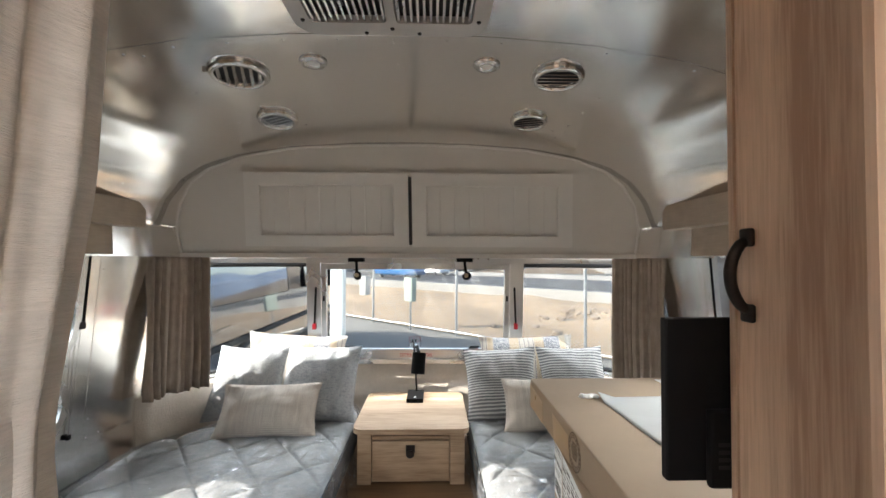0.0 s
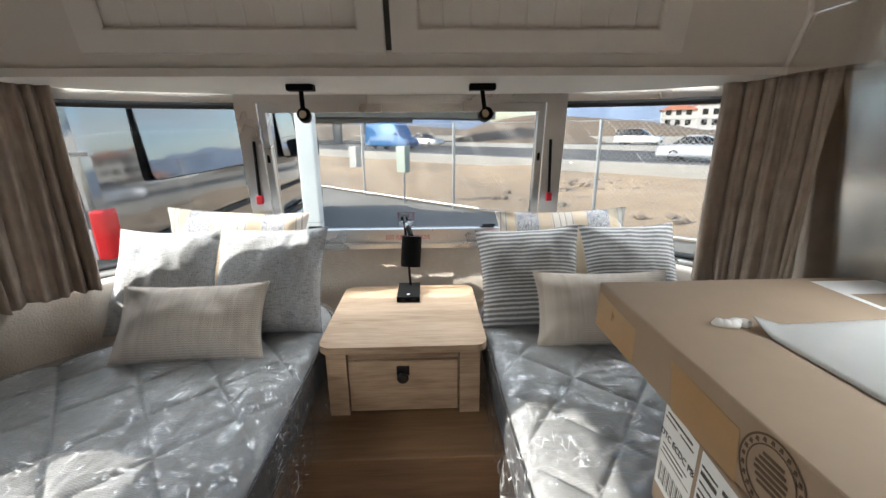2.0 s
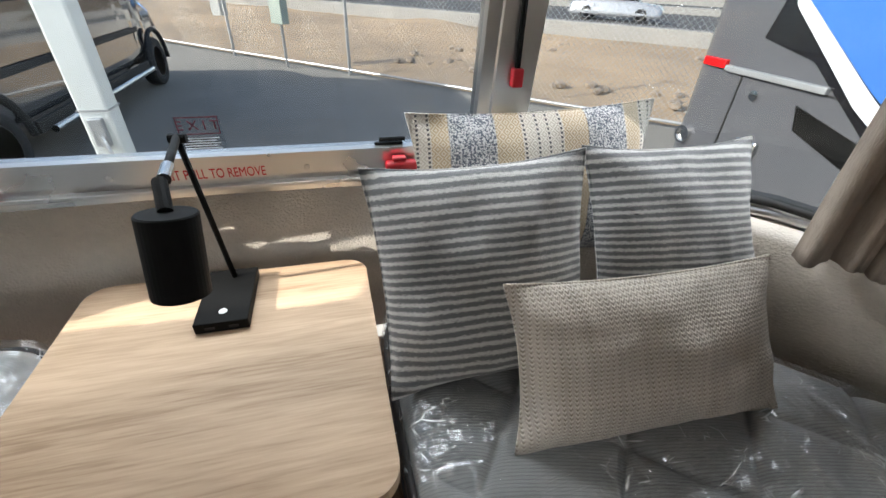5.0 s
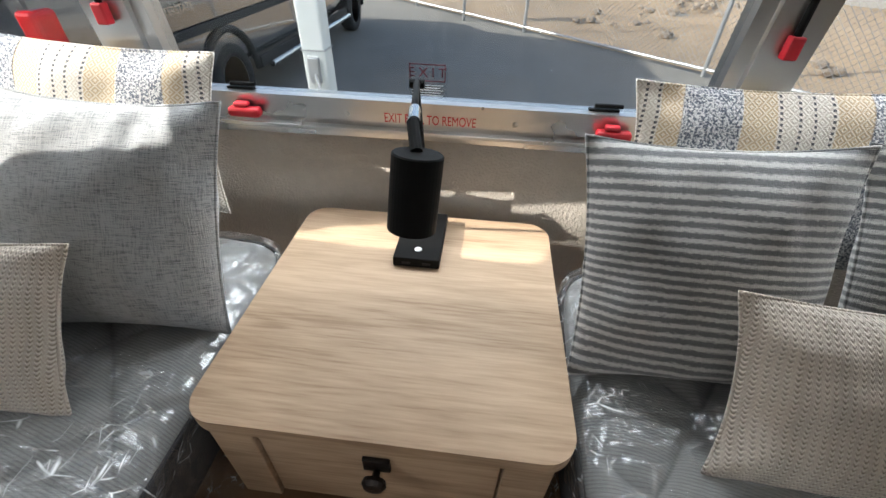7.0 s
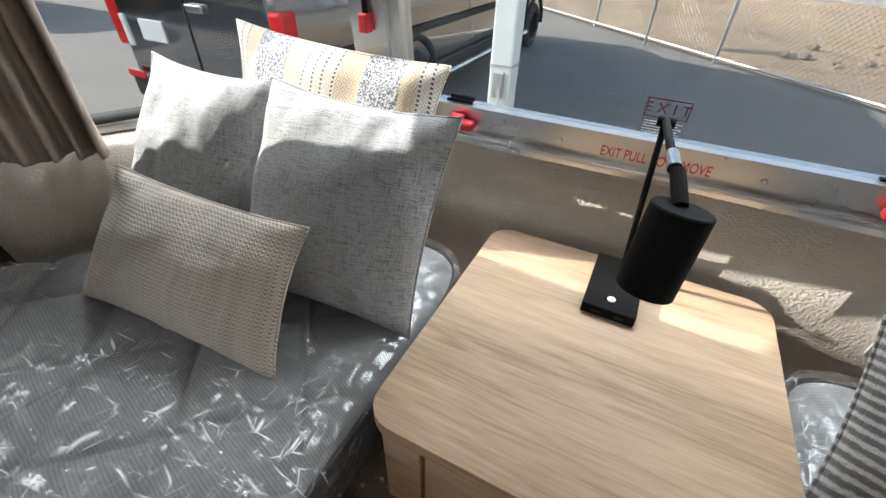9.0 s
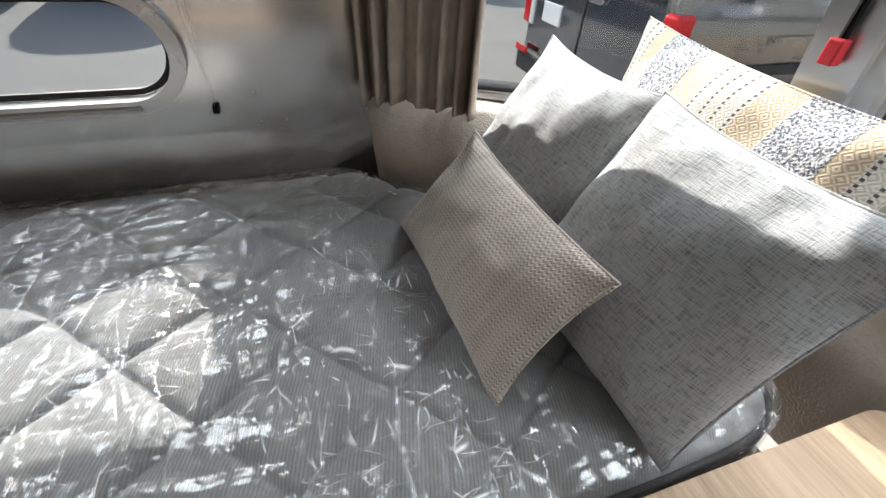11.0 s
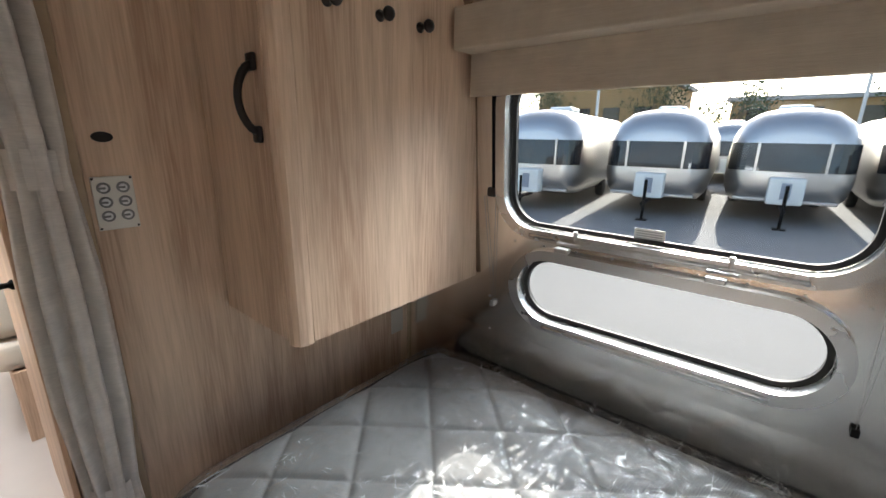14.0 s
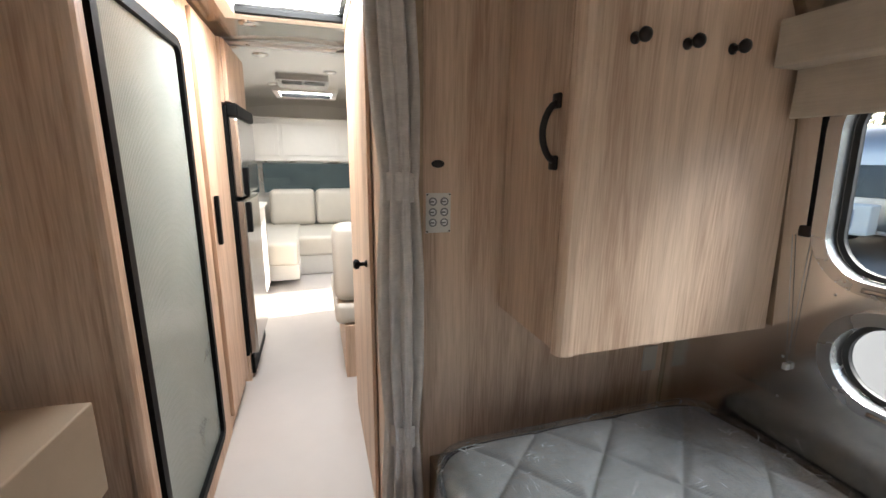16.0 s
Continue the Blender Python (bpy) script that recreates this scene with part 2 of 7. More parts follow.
def rod(p, q, r, seg=12, bm=None, r2=None):
    bm = bm or bmesh.new()
    p, q = Vector(p), Vector(q)
    d = (q - p).normalized()
    a = d.orthogonal().normalized()
    b = d.cross(a)
    rings = []
    for c, rr in ((p, r), (q, r if r2 is None else r2)):
        rings.append([bm.verts.new(c + (a * math.cos(t) + b * math.sin(t)) * rr) for t in (2 * math.pi * i / seg for i in range(seg))])
    for i in range(seg):
        bm.faces.new((rings[0][i], rings[0][(i + 1) % seg], rings[1][(i + 1) % seg], rings[1][i]))
    bm.faces.new(rings[0][::-1])
    bm.faces.new(rings[1])
    return bm


def tube(pts, r, seg=8, bm=None, flat=1.0, closed=False):
    bm = bm or bmesh.new()
    pts = [Vector(p) for p in pts]
    rings = []
    a = None
    n = len(pts)
    for i, c in enumerate(pts):
        d = (pts[(i + 1) % n] - pts[i - 1]) if closed else (pts[min(i + 1, n - 1)] - pts[max(i - 1, 0)])
        d.normalize()
        a = d.orthogonal().normalized() if a is None else (a - d * a.dot(d)).normalized()
        b = d.cross(a)
        rings.append([bm.verts.new(c + a * math.cos(t) * r + b * math.sin(t) * r * flat) for t in (2 * math.pi * j / seg for j in range(seg))])
    for i in range(n if closed else n - 1):
        p, q = rings[i], rings[(i + 1) % n]
        for j in range(seg):
            bm.faces.new((p[j], p[(j + 1) % seg], q[(j + 1) % seg], q[j]))
    if not closed:
        bm.faces.new(rings[0][::-1])
        bm.faces.new(rings[-1])
    return bm


def lathe(profile, m=None, seg=24, bm=None):
    """Turns (radius, height) pairs round z, then moves by m."""
    b = bmesh.new()
    rings = []
    for r, h in profile:
        rings.append([b.verts.new((r * math.cos(t), r * math.sin(t), h)) for t in (2 * math.pi * i / seg for i in range(seg))])
    for p, q in zip(rings, rings[1:]):
        for i in range(seg):
            b.faces.new((p[i], p[(i + 1) % seg], q[(i + 1) % seg], q[i]))
    b.faces.new(rings[0][::-1])
    b.faces.new(rings[-1])
    if m is not None:
        b.transform(m)
    return join(bm, b)


def sheet(fn, nu, nv, bm=None):
    bm = bm or bmesh.new()
    g = [[bm.verts.new(fn(i / nu, j / nv)) for j in range(nv + 1)] for i in range(nu + 1)]
    for i in range(nu):
        for j in range(nv):
            bm.faces.new((g[i][j], g[i + 1][j], g[i + 1][j + 1], g[i][j + 1]))
    return bm


def rounded(w, h, r, seg=8):
    """A rounded rectangle round the origin, as 2D points."""
    pts = []
    for cx, cy, a0 in ((w / 2 - r, h / 2 - r, 0), (-w / 2 + r, h / 2 - r, 90), (-w / 2 + r, -h / 2 + r, 180), (w / 2 - r, -h / 2 + r, 270)):
        for i in range(seg + 1):
            a = radians(a0 + 90 * i / seg)
            pts.append((cx + r * math.cos(a), cy + r * math.sin(a)))
    return pts


def plate(outer, holes, place, thick, bm=None):
    """A flat plate with holes through it: 2D loops, place(u, v, d) gives the point at depth d."""
    from mathutils import geometry
    bm = bm or bmesh.new()
    loops = [outer, *holes]
    tris = geometry.tessellate_polygon([[Vector((u, v, 0)) for u, v in l] for l in loops])
    flat = [p for l in loops for p in l]
    top = [bm.verts.new(place(u, v, 0)) for u, v in flat]
    low = [bm.verts.new(place(u, v, thick)) for u, v in flat]
    for a, b, c in tris:
        bm.faces.new((top[a], top[b], top[c]))
        bm.faces.new((low[c], low[b], low[a]))
    k = 0
    for l in loops:
        n = len(l)
        for i in range(n):
            a, b = k + i, k + (i + 1) % n
            bm.faces.new((top[a], low[a], low[b], top[b]))
        k += n
    return bm


def moved(loop, du, dv):
    return [(u + du, v + dv) for u, v in loop]


def strip(path, z0, z1, thick, bm=None):
    """An upright band along a plan path of (x, y), thickened outward (to the left of its run)."""
    bm = bm or bmesh.new()
    pts = [Vector((*p, 0)) for p in path]
    cols = []
    for i, p in enumerate(pts):
        d = (pts[min(i + 1, len(pts) - 1)] - pts[max(i - 1, 0)]).normalized()
        nrm = Vector((-d.y, d.x, 0)) * thick
        lean0, lean1 = LEAN(z0), LEAN(z1)
        cols.append([bm.verts.new((p.x, p.y + lean0, z0)), bm.verts.new((p.x, p.y + lean1, z1)), bm.verts.new((p.x + nrm.x, p.y + nrm.y + lean1, z1)), bm.verts.new((p.x + nrm.x, p.y + nrm.y + lean0, z0))])
    for a, b in zip(cols, cols[1:]):
        for k in range(4):
            bm.faces.new((a[k], b[k], b[(k + 1) % 4], a[(k + 1) % 4]))
    bm.faces.new(cols[0])
    bm.faces.new(cols[-1][::-1])
    return bm


def LEAN(z):
    """How far the end wall leans outward below the window head."""
    return 0.0 if z > 1.40 else (1.40 - z) * 0.10

# ---- the shell of the trailer ----
def half(z):
    """Half the inner width at height z."""
    return 1.25 - max(z - 0.5, 0) * 0.08 - max(0.5 - z, 0) * 0.1


ROOF = [(1.166, 1.55), (1.140, 1.64), (1.085, 1.725), (1.0, 1.795), (0.88, 1.858), (0.72, 1.903), (0.5, 1.938), (0.25, 1.955), (0, 1.96)]
ROOF_END = [(1.045, 1.55), (1.005, 1.655), (0.935, 1.742), (0.845, 1.800), (0.70, 1.845), (0.5, 1.876), (0.25, 1.890), (0, 1.894)]


def interp(line, s):
    s = max(0.0, min(1.0, s)) * (len(line) - 1)
    i = min(int(s), len(line) - 2)
    f = s - i
    return tuple(a + (b - a) * f for a, b in zip(line[i], line[i + 1]))


def roof_point(s, y, out=0.0):
    side = -1 if s < 0.5 else 1
    q = 1 - abs(s - 0.5) * 2
    a, b = interp(ROOF, q), interp(ROOF_END, q)
    k = max(0.0, min(1.0, (y - 1.05) / 0.67))
    k = k * k * (1.6 - 0.6 * k)
    wave = 0.004 * noise.noise(Vector((s * 6, y * 2.2, 3.1)))
    x, z = a[0] + (b[0] - a[0]) * k, a[1] + (b[1] - a[1]) * k + wave
    return Vector((side * (x + out * 0.7), y, z + out))


# the ceiling in sheets that overlap at riveted seams; two roof lights over the hall stay open
def roof_with_openings():
    bm = bmesh.new()
    ny, nu = 130, 64
    ys = [-4.62 + 6.34 * j / ny for j in range(ny + 1)]
    g = [[bm.verts.new(roof_point(i / nu, y)) for y in ys] for i in range(nu + 1)]
    for i in range(nu):
        for j in range(ny):
            x = (g[i][j].co.x + g[i + 1][j].co.x) / 2
            y = (ys[j] + ys[j + 1]) / 2
            if abs(x - 0.02) < 0.23 and -0.83 < y < -0.40 or abs(x) < 0.25 and -3.60 < y < -3.15:
                continue
            bm.faces.new((g[i][j], g[i + 1][j], g[i + 1][j + 1], g[i][j + 1]))
    ob = structure("ceiling", bm, ALU, "curved brushed aluminium ceiling with riveted sheets", True)
    md = ob.modifiers.new("thickness", "SOLIDIFY")
    md.thickness, md.offset = 0.03, 1.0


roof_with_openings()


def wall_place(side):
    return lambda u, v, d: Vector((side * (half(v) + d), u, v))


LOW = moved(rounded(0.72, 0.198, 0.099, 10), 1.099, 0.890)
UPP = moved(rounded(0.785, 0.43, 0.10, 8), 1.083, 1.285)
for side, name in ((-1, "wall_west"), (1, "wall_east")):
    outer = [(0.0, 0.3), (0.6, 0.3), (1.2, 0.3), (2.0, 0.3), (2.0, 0.7), (2.0, 1.1), (2.0, 1.552), (1.2, 1.552), (0.6, 1.552), (0.0, 1.552), (0.0, 1.1), (0.0, 0.7)]
    structure(name, plate(outer, [LOW, UPP], wall_place(side), 0.05), ALU, "brushed aluminium side wall with riveted seams")
    a_, b_ = sorted((side * 1.235, side * 1.29))
    c_, d_ = sorted((side * 1.19, side * 1.26))
    # unseen opening added in the window-side lounge wall to let the sun in
    for y0, y1 in ((-4.6, -3.0), (-2.35, 0.002)) if side < 0 else ((-4.6, 0.002),):
        structure(name, box(a_, b_, y0, y1 if y1 < 0 else 2.0, 0, 0.302), ALU)
        structure(name, box(c_, d_, y0, y1, 0.3, 1.58), WHITE)



def cap_x(y, z):
    """Half width of the shell where the wall turns in towards the arch round the locker."""
    k = max(0.0, min(1.0, (y - 1.42) / 0.30))
    k = k * k * (3 - 2 * k)
    return half(z) - 0.004 + (1.050 - half(z) + 0.004) * k


def end_cap(side):
    """The sheet that turns the wall's top into the arch, and the narrow ledge under it."""
    def fn(u, v):
        z = 1.420 + 0.140 * v
        y = 1.42 + (1.765 + (1.78 - z) * 0.41 - 1.42) * u
        return Vector((side * cap_x(y, z), y, z))
    bm = sheet(fn, 40, 8)

    def ledge(u, v):
        y = 1.42 + 0.76 * u
        outer = 1.205 if y < 2.0 else 1.205 - 0.45 * (y - 2.0)
        inner = cap_x(y, 1.42)
        return Vector((side * (inner + (outer - inner) * v), y, 1.420))
    sheet(ledge, 30, 2, bm)
    return structure("wall_end_cap", bm, ALU, "", True)


end_cap(-1)
end_cap(1)
for side in (-1, 1):
    cove = sheet(lambda u, v: Vector((side * (half(1.552) + 0.03), -4.6 + 6.55 * u, 1.552)).lerp(roof_point(0.0 if side < 0 else 1.0, -4.6 + 6.55 * u) + Vector((0, 0, 0.002)), v), 120, 1)
    structure("ceiling_cove", cove, ALU)
structure("ceiling_end", sheet(lambda u, v: roof_point(u, 1.715 + 0.25 * v) + Vector((0, 0, 0.003)), 64, 2), ALU, "", True)
structure("floor", box(-1.28, 1.28, -4.65, 2.55, -0.08, 0.0), FLOOR, "pale vinyl floor")
structure("wall_front", box(-1.28, 1.28, -4.65, -4.58, 0, 0.80), WHITE)

# plan of the rounded end, from one side wall to the other
HALF_PLAN = [(1.215, 1.70), (1.213, 1.85), (1.19, 2.00), (1.115, 2.15), (0.98, 2.275), (0.81, 2.362), (0.645, 2.412), (0.56, 2.424), (0.40, 2.434), (0.20, 2.441), (0, 2.445)]
PLAN = [(-x, y) for x, y in HALF_PLAN] + [(x, y) for x, y in HALF_PLAN[-2::-1]]


def plan_between(x0, x1, grow=0.0):
    """The stretch of the plan from x0 to x1."""
    def at(x):
        for (a, b), (c, d) in zip(PLAN, PLAN[1:]):
            if a <= x <= c:
                return (x, b + (d - b) * (x - a) / max(c - a, 1e-6))
        return PLAN[0] if x < 0 else PLAN[-1]
    pts = [at(x0)] + [p for p in PLAN if x0 + 1e-4 < p[0] < x1 - 1e-4] + [at(x1)]
    return [(x, y + grow) for x, y in pts]


structure("wall_end_lining", strip(plan_between(-1.17, 1.17), 0.30, 0.775, 0.06), CREAM, "cream textured fabric lining below the end windows", True)
LINING = [(1.236, 1.79), (1.19, 1.835), (1.125, 1.915), (1.05, 2.03), (0.95, 2.165), (0.82, 2.285), (0.66, 2.372)]
for s in (-1, 1):
    run = [(s * x, y) for x, y in LINING]
    structure("wall_lining_corner", strip(run if s < 0 else run[::-1], 0.30, 0.772, 0.09), CREAM, "cream textured fabric lining turning the corner", True)
structure("wall_end_sill", strip(plan_between(-1.213, 1.213), 0.775, 0.792, 0.05), ALU_TRIM, "polished sill under the end windows")
structure("wall_end_head", strip(plan_between(-1.213, 1.213), 1.385, 1.46, 0.06), ALU_TRIM)
for s in (-1, 1):
    a, b = sorted((s * 0.562, s * 0.64))
    structure("window_post", strip(plan_between(a, b, -0.012), 0.792, 1.385, 0.07), ALU_TRIM, "satin aluminium post between end windows")
    a, b = sorted((s * 1.196, s * 1.213))
    structure("wall_end_corner", strip(plan_between(a, b), 0.792, 1.385, 0.06), ALU)


# overhead locker at the end
def locker_y(z):
    return 1.742 + (1.78 - z) * 0.41


def arch(k=1.0):
    right = [(x * k, 1.55 + (z - 1.55) * 1.0) for x, z in ROOF_END]
    pts = [(1.052, 1.42)] + [p for p in right]
    return pts + [(-x, z) for x, z in pts[-2::-1]]


front = plate(arch(), [[(-0.03, 1.478), (-0.03, 1.772), (0.03, 1.772), (0.03, 1.478)]], lambda u, v, d: Vector((u, locker_y(v) + d, v)), 0.02)
locker = thing("overhead_locker", (0, 0, 0), "white overhead locker with two doors above the end windows", "cabinet")
part("front_panel", front, mat("warm_white_panel", (0.60, 0.565, 0.51), 0.6, 0, 20, 0.03, 0.05, 300), locker)
# dark strip behind the slot: the shade between the doors put in as colour
part("gap_shade_strip", plate([(-0.06, 1.465), (0.06, 1.465), (0.06, 1.785), (-0.06, 1.785)], [], lambda u, v, d: Vector((u, locker_y(v) + 0.026 + d, v)), 0.01), mat("painted_gap_shade", (0.10, 0.095, 0.085), 0.8, 0, 20, 0.1), locker, "dark strip painted as the shade between the doors")
part("rim_bead", tube([(x, locker_y(z) - 0.003, z) for x, z in arch()], 0.007, 8), WHITE, locker, "white bead round the panel", True)
part("underside", plate([(-1.05, 1.87), (1.05, 1.87), (1.09, 2.1), (0.94, 2.26), (0.6, 2.42), (0, 2.45), (-0.6, 2.42), (-0.94, 2.26), (-1.09, 2.1)], [], lambda u, v, d: Vector((u, v, 1.418 + d)), 0.02), WHITE, locker)


def locker_door(sgn):
    def at(u, v, d):
        # u 0..1 from the middle outward, v 0..1 upward
        z = 1.469 + 0.311 * v
        x = 0.008 + (0.742 - 0.04 * v - 0.008) * u
        return Vector((sgn * x, locker_y(z) - d, z))
    b = plate([(0, 0), (1, 0), (1, 1), (0, 1)], [[(0.085, 0.15), (0.085, 0.85), (0.915, 0.85), (0.915, 0.15)]], lambda u, v, d: at(u, v, 0.024 - d), 0.026)
    door = part("door", b, WHITE, locker)
    inner = bmesh.new()
    n = 9
    for i in range(n):
        u0, u1 = 0.08 + 0.84 * i / n, 0.08 + 0.84 * (i + 1) / n
        g = 0.006
        prof = [(u0, 0.0065), (u0 + g, 0.008), (u1 - g, 0.008), (u1, 0.0065)]
        rows = [[inner.verts.new(at(u, v, d)) for u, d in prof] for v in (0.14, 0.86)]
        for k in range(3):
            inner.faces.new((rows[0][k], rows[0][k + 1], rows[1][k + 1], rows[1][k]))
    part("bead_board", inner, WHITE, door)
    bead = bmesh.new()
    ring = [(0.085, 0.15), (0.915, 0.15), (0.915, 0.85), (0.085, 0.85)]
    for (u0, v0), (u1, v1) in zip(ring, ring[1:] + ring[:1]):
        rod(at(u0, v0, 0.016), at(u1, v1, 0.016), 0.007, 8, bead)
    part("door_bead", bead, WHITE, door)


locker_door(-1)
locker_door(1)
for s in (-1, 1):
    a, b = sorted((s * 1.17, s * 1.213))
    structure("wall_end_corner_low", strip(plan_between(a, b), 0.30, 0.775, 0.06), ALU)

# ---- partitions, wall cabinets, beds ----
structure("partition_west", box(-1.235, -0.325, 0.19, 0.245, 0, 1.93, 0.002), OAK, "oak laminate partition")
structure("partition_west_trim", box(-0.325, -0.300, 0.186, 0.249, 0, 1.95, 0.004), OAK_EDGE, "rounded oak edge trim")
structure("partition_east", box(0.43, 1.235, 0.17, 0.245, 0, 1.93, 0.002), OAK, "oak laminate partition")


def hanging_cabinet(side, dx, dy):
    """dx: how far the door is set back from the aisle; dy: how much deeper the cabinet is."""
    c = thing("wall_cabinet", (0, 0, 0), "oak laminate wall cabinet with black handle above the bed", "cabinet", "cabinets above the beds")

    def bx(a, b, *r, **k):
        a, b = sorted((side * a, side * b))
        return box(a, b, *r, **k)

    def cab_place(u, v, d):
        return Vector((side * u, 0.247 + d, v))
    loop = [(0.575 + dx, 0.884), (1.205, 0.884), (1.19, 1.2), (1.165, 1.5), (1.13, 1.62), (1.06, 1.735), (0.97, 1.80), (0.86, 1.855), (0.72, 1.895), (0.575 + dx, 1.915)]
    part("body", plate(loop, [], cab_place, 0.318 + dy), OAK, c)
    part("front_panel", plate([(0.60 + dx, 0.886)] + loop[1:-1] + [(0.60 + dx, 1.908)], [], lambda u, v, d: Vector((side * u, 0.566 + dy + d, v)), 0.018), OAK, c)
    # rounded corner post
    post = bmesh.new()
    pts = [(0.60, 0.583), (0.585, 0.585), (0.568, 0.580), (0.560, 0.568), (0.558, 0.552), (0.575, 0.548), (0.60, 0.56)]
    lo = [post.verts.new((side * (x + dx), y + dy, 0.882)) for x, y in pts]
    hi = [post.verts.new((side * (x + dx), y + dy, 1.913)) for x, y in pts]
    for i in range(len(pts)):
        j = (i + 1) % len(pts)
        post.faces.new((lo[i], lo[j], hi[j], hi[i]))
    post.faces.new(lo)
    post.faces.new(hi)
    part("corner_post", post, OAK, c)
    door = part("door", bx(0.558 + dx, 0.574 + dx, 0.262, 0.546 + dy, 0.892, 1.905, 0.002), OAK, c)
    h = bmesh.new()
    hy = 0.515 + dy
    pull = [(side * (0.556 + dx - 0.034 * math.sin(math.pi * t) ** 0.55), hy, 1.325 + 0.124 * t) for t in [i / 14 for i in range(15)]]
    tube(pull, 0.0075, 8, h, 1.3)
    for z in (1.322, 1.452):
        b0 = box(*sorted((side * (0.548 + dx), side * (0.558 + dx))), hy - 0.014, hy + 0.014, z - 0.016, z + 0.016, 0.004)
        join(h, b0)
    part("handle", h, BRONZE, door, "black wrought metal pull handle", True)
    if side < 0:
        for x, z in ((0.678, 1.570), (0.812, 1.570), (0.938, 1.570)):
            k = lathe([(0.012, 0), (0.012, 0.003), (0.006, 0.006), (0.006, 0.02), (0.013, 0.024), (0.015, 0.030), (0.012, 0.036), (0.004, 0.038)], Matrix.Translation((side * x, 0.584, z)) @ pose(0, 0, 0, -90, 0, 0), 16)
            part("coat_knob", k, BRONZE, c, "black round coat knob", True)
    return c


cab_w = hanging_cabinet(-1, 0.0, 0.0)
cab_e = hanging_cabinet(1, 0.092, 0.148)

structure("step_platform", box(-0.335, 0.335, 1.715, 2.44, 0, 0.363, 0.004), OAK_STEP, "brown wood step platform between the beds")


def window_dressing(side):
    """A boxed valance with a folded shade under it."""
    v = thing("roman_shade", (0, 0, 0), "beige fabric shade folded up under its boxed valance", "window shade", "shades over the side windows")
    def bx(a, b, *r, **k):
        a, b = sorted((side * a, side * b))
        return box(a, b, *r, **k)
    part("valance", bx(1.045, 1.165, 0.600, 1.64, 1.535, 1.635, 0.004), SHADE, v)
    for i in range(4):
        x = 1.115 + 0.012 * i
        part("fold", bx(x, x + 0.012, 0.605 + 0.004 * i, 1.605 + 0.004 * i, 1.428 + 0.006 * i, 1.56, 0.003), SHADE, v)


window_dressing(-1)
window_dressing(1)


def pleat_curtain(name, path, z0, z1, depth, waves, material, label, parent_group=""):
    """Hanging cloth along a plan path, gathered into pleats."""
    pts = [Vector((*p, 0)) for p in path]
    seg = [0]
    for a, b in zip(pts, pts[1:]):
        seg.append(seg[-1] + (b - a).length)
    total = seg[-1]

    def at(s):
        s *= total
        for i in range(len(seg) - 1):
            if s <= seg[i + 1] + 1e-9:
                f = (s - seg[i]) / (seg[i + 1] - seg[i])
                p = pts[i].lerp(pts[i + 1], f)
                d = (pts[i + 1] - pts[i]).normalized()
                return p, Vector((d.y, -d.x, 0))
        return pts[-1], Vector((0, -1, 0))

    def fn(u, v):
        p, n = at(u)
        k = depth * (0.75 + 0.35 * math.sin(7 * u + 1)) * (0.7 + 0.3 * (1 - v))
        ph = waves * 2 * math.pi * u + 1.3 * math.sin(9 * u + path[0][0]) + 0.5 * math.sin(3 * v + 4 * u) + 0.8 * noise.noise(Vector((u * 9, v * 1.5, 7)))
        off = k * (1.9 * (1 - abs(math.sin(ph / 2)) ** 0.8) - 0.8 + 0.22 * math.sin(2.3 * ph + 1)) + 0.008 * noise.noise(Vector((u * 6, v * 3, 2)))
        z = z0 + (z1 - z0) * v + (0.005 * math.sin(ph * 0.5) * (1 - v))
        return p + n * off + Vector((0, 0, z))
    c = thing(name, (0, 0, 0), label, "curtain", parent_group)
    bm = sheet(fn, 150, 26)
    ob = part("cloth", bm, material, c, "", True)
    md = ob.modifiers.new("thickness", "SOLIDIFY")
    md.thickness = 0.004
    return c


for s in (-1, 1):
    pleat_curtain("window_curtain", [(s * 1.175, 1.840), (s * 1.150, 1.910), (s * 1.10, 1.990), (s * 1.030, 2.078)], 0.775, 1.424, 0.033, 6.0, TAUPE, "taupe pleated window curtain drawn to one side", "curtains beside the end windows")


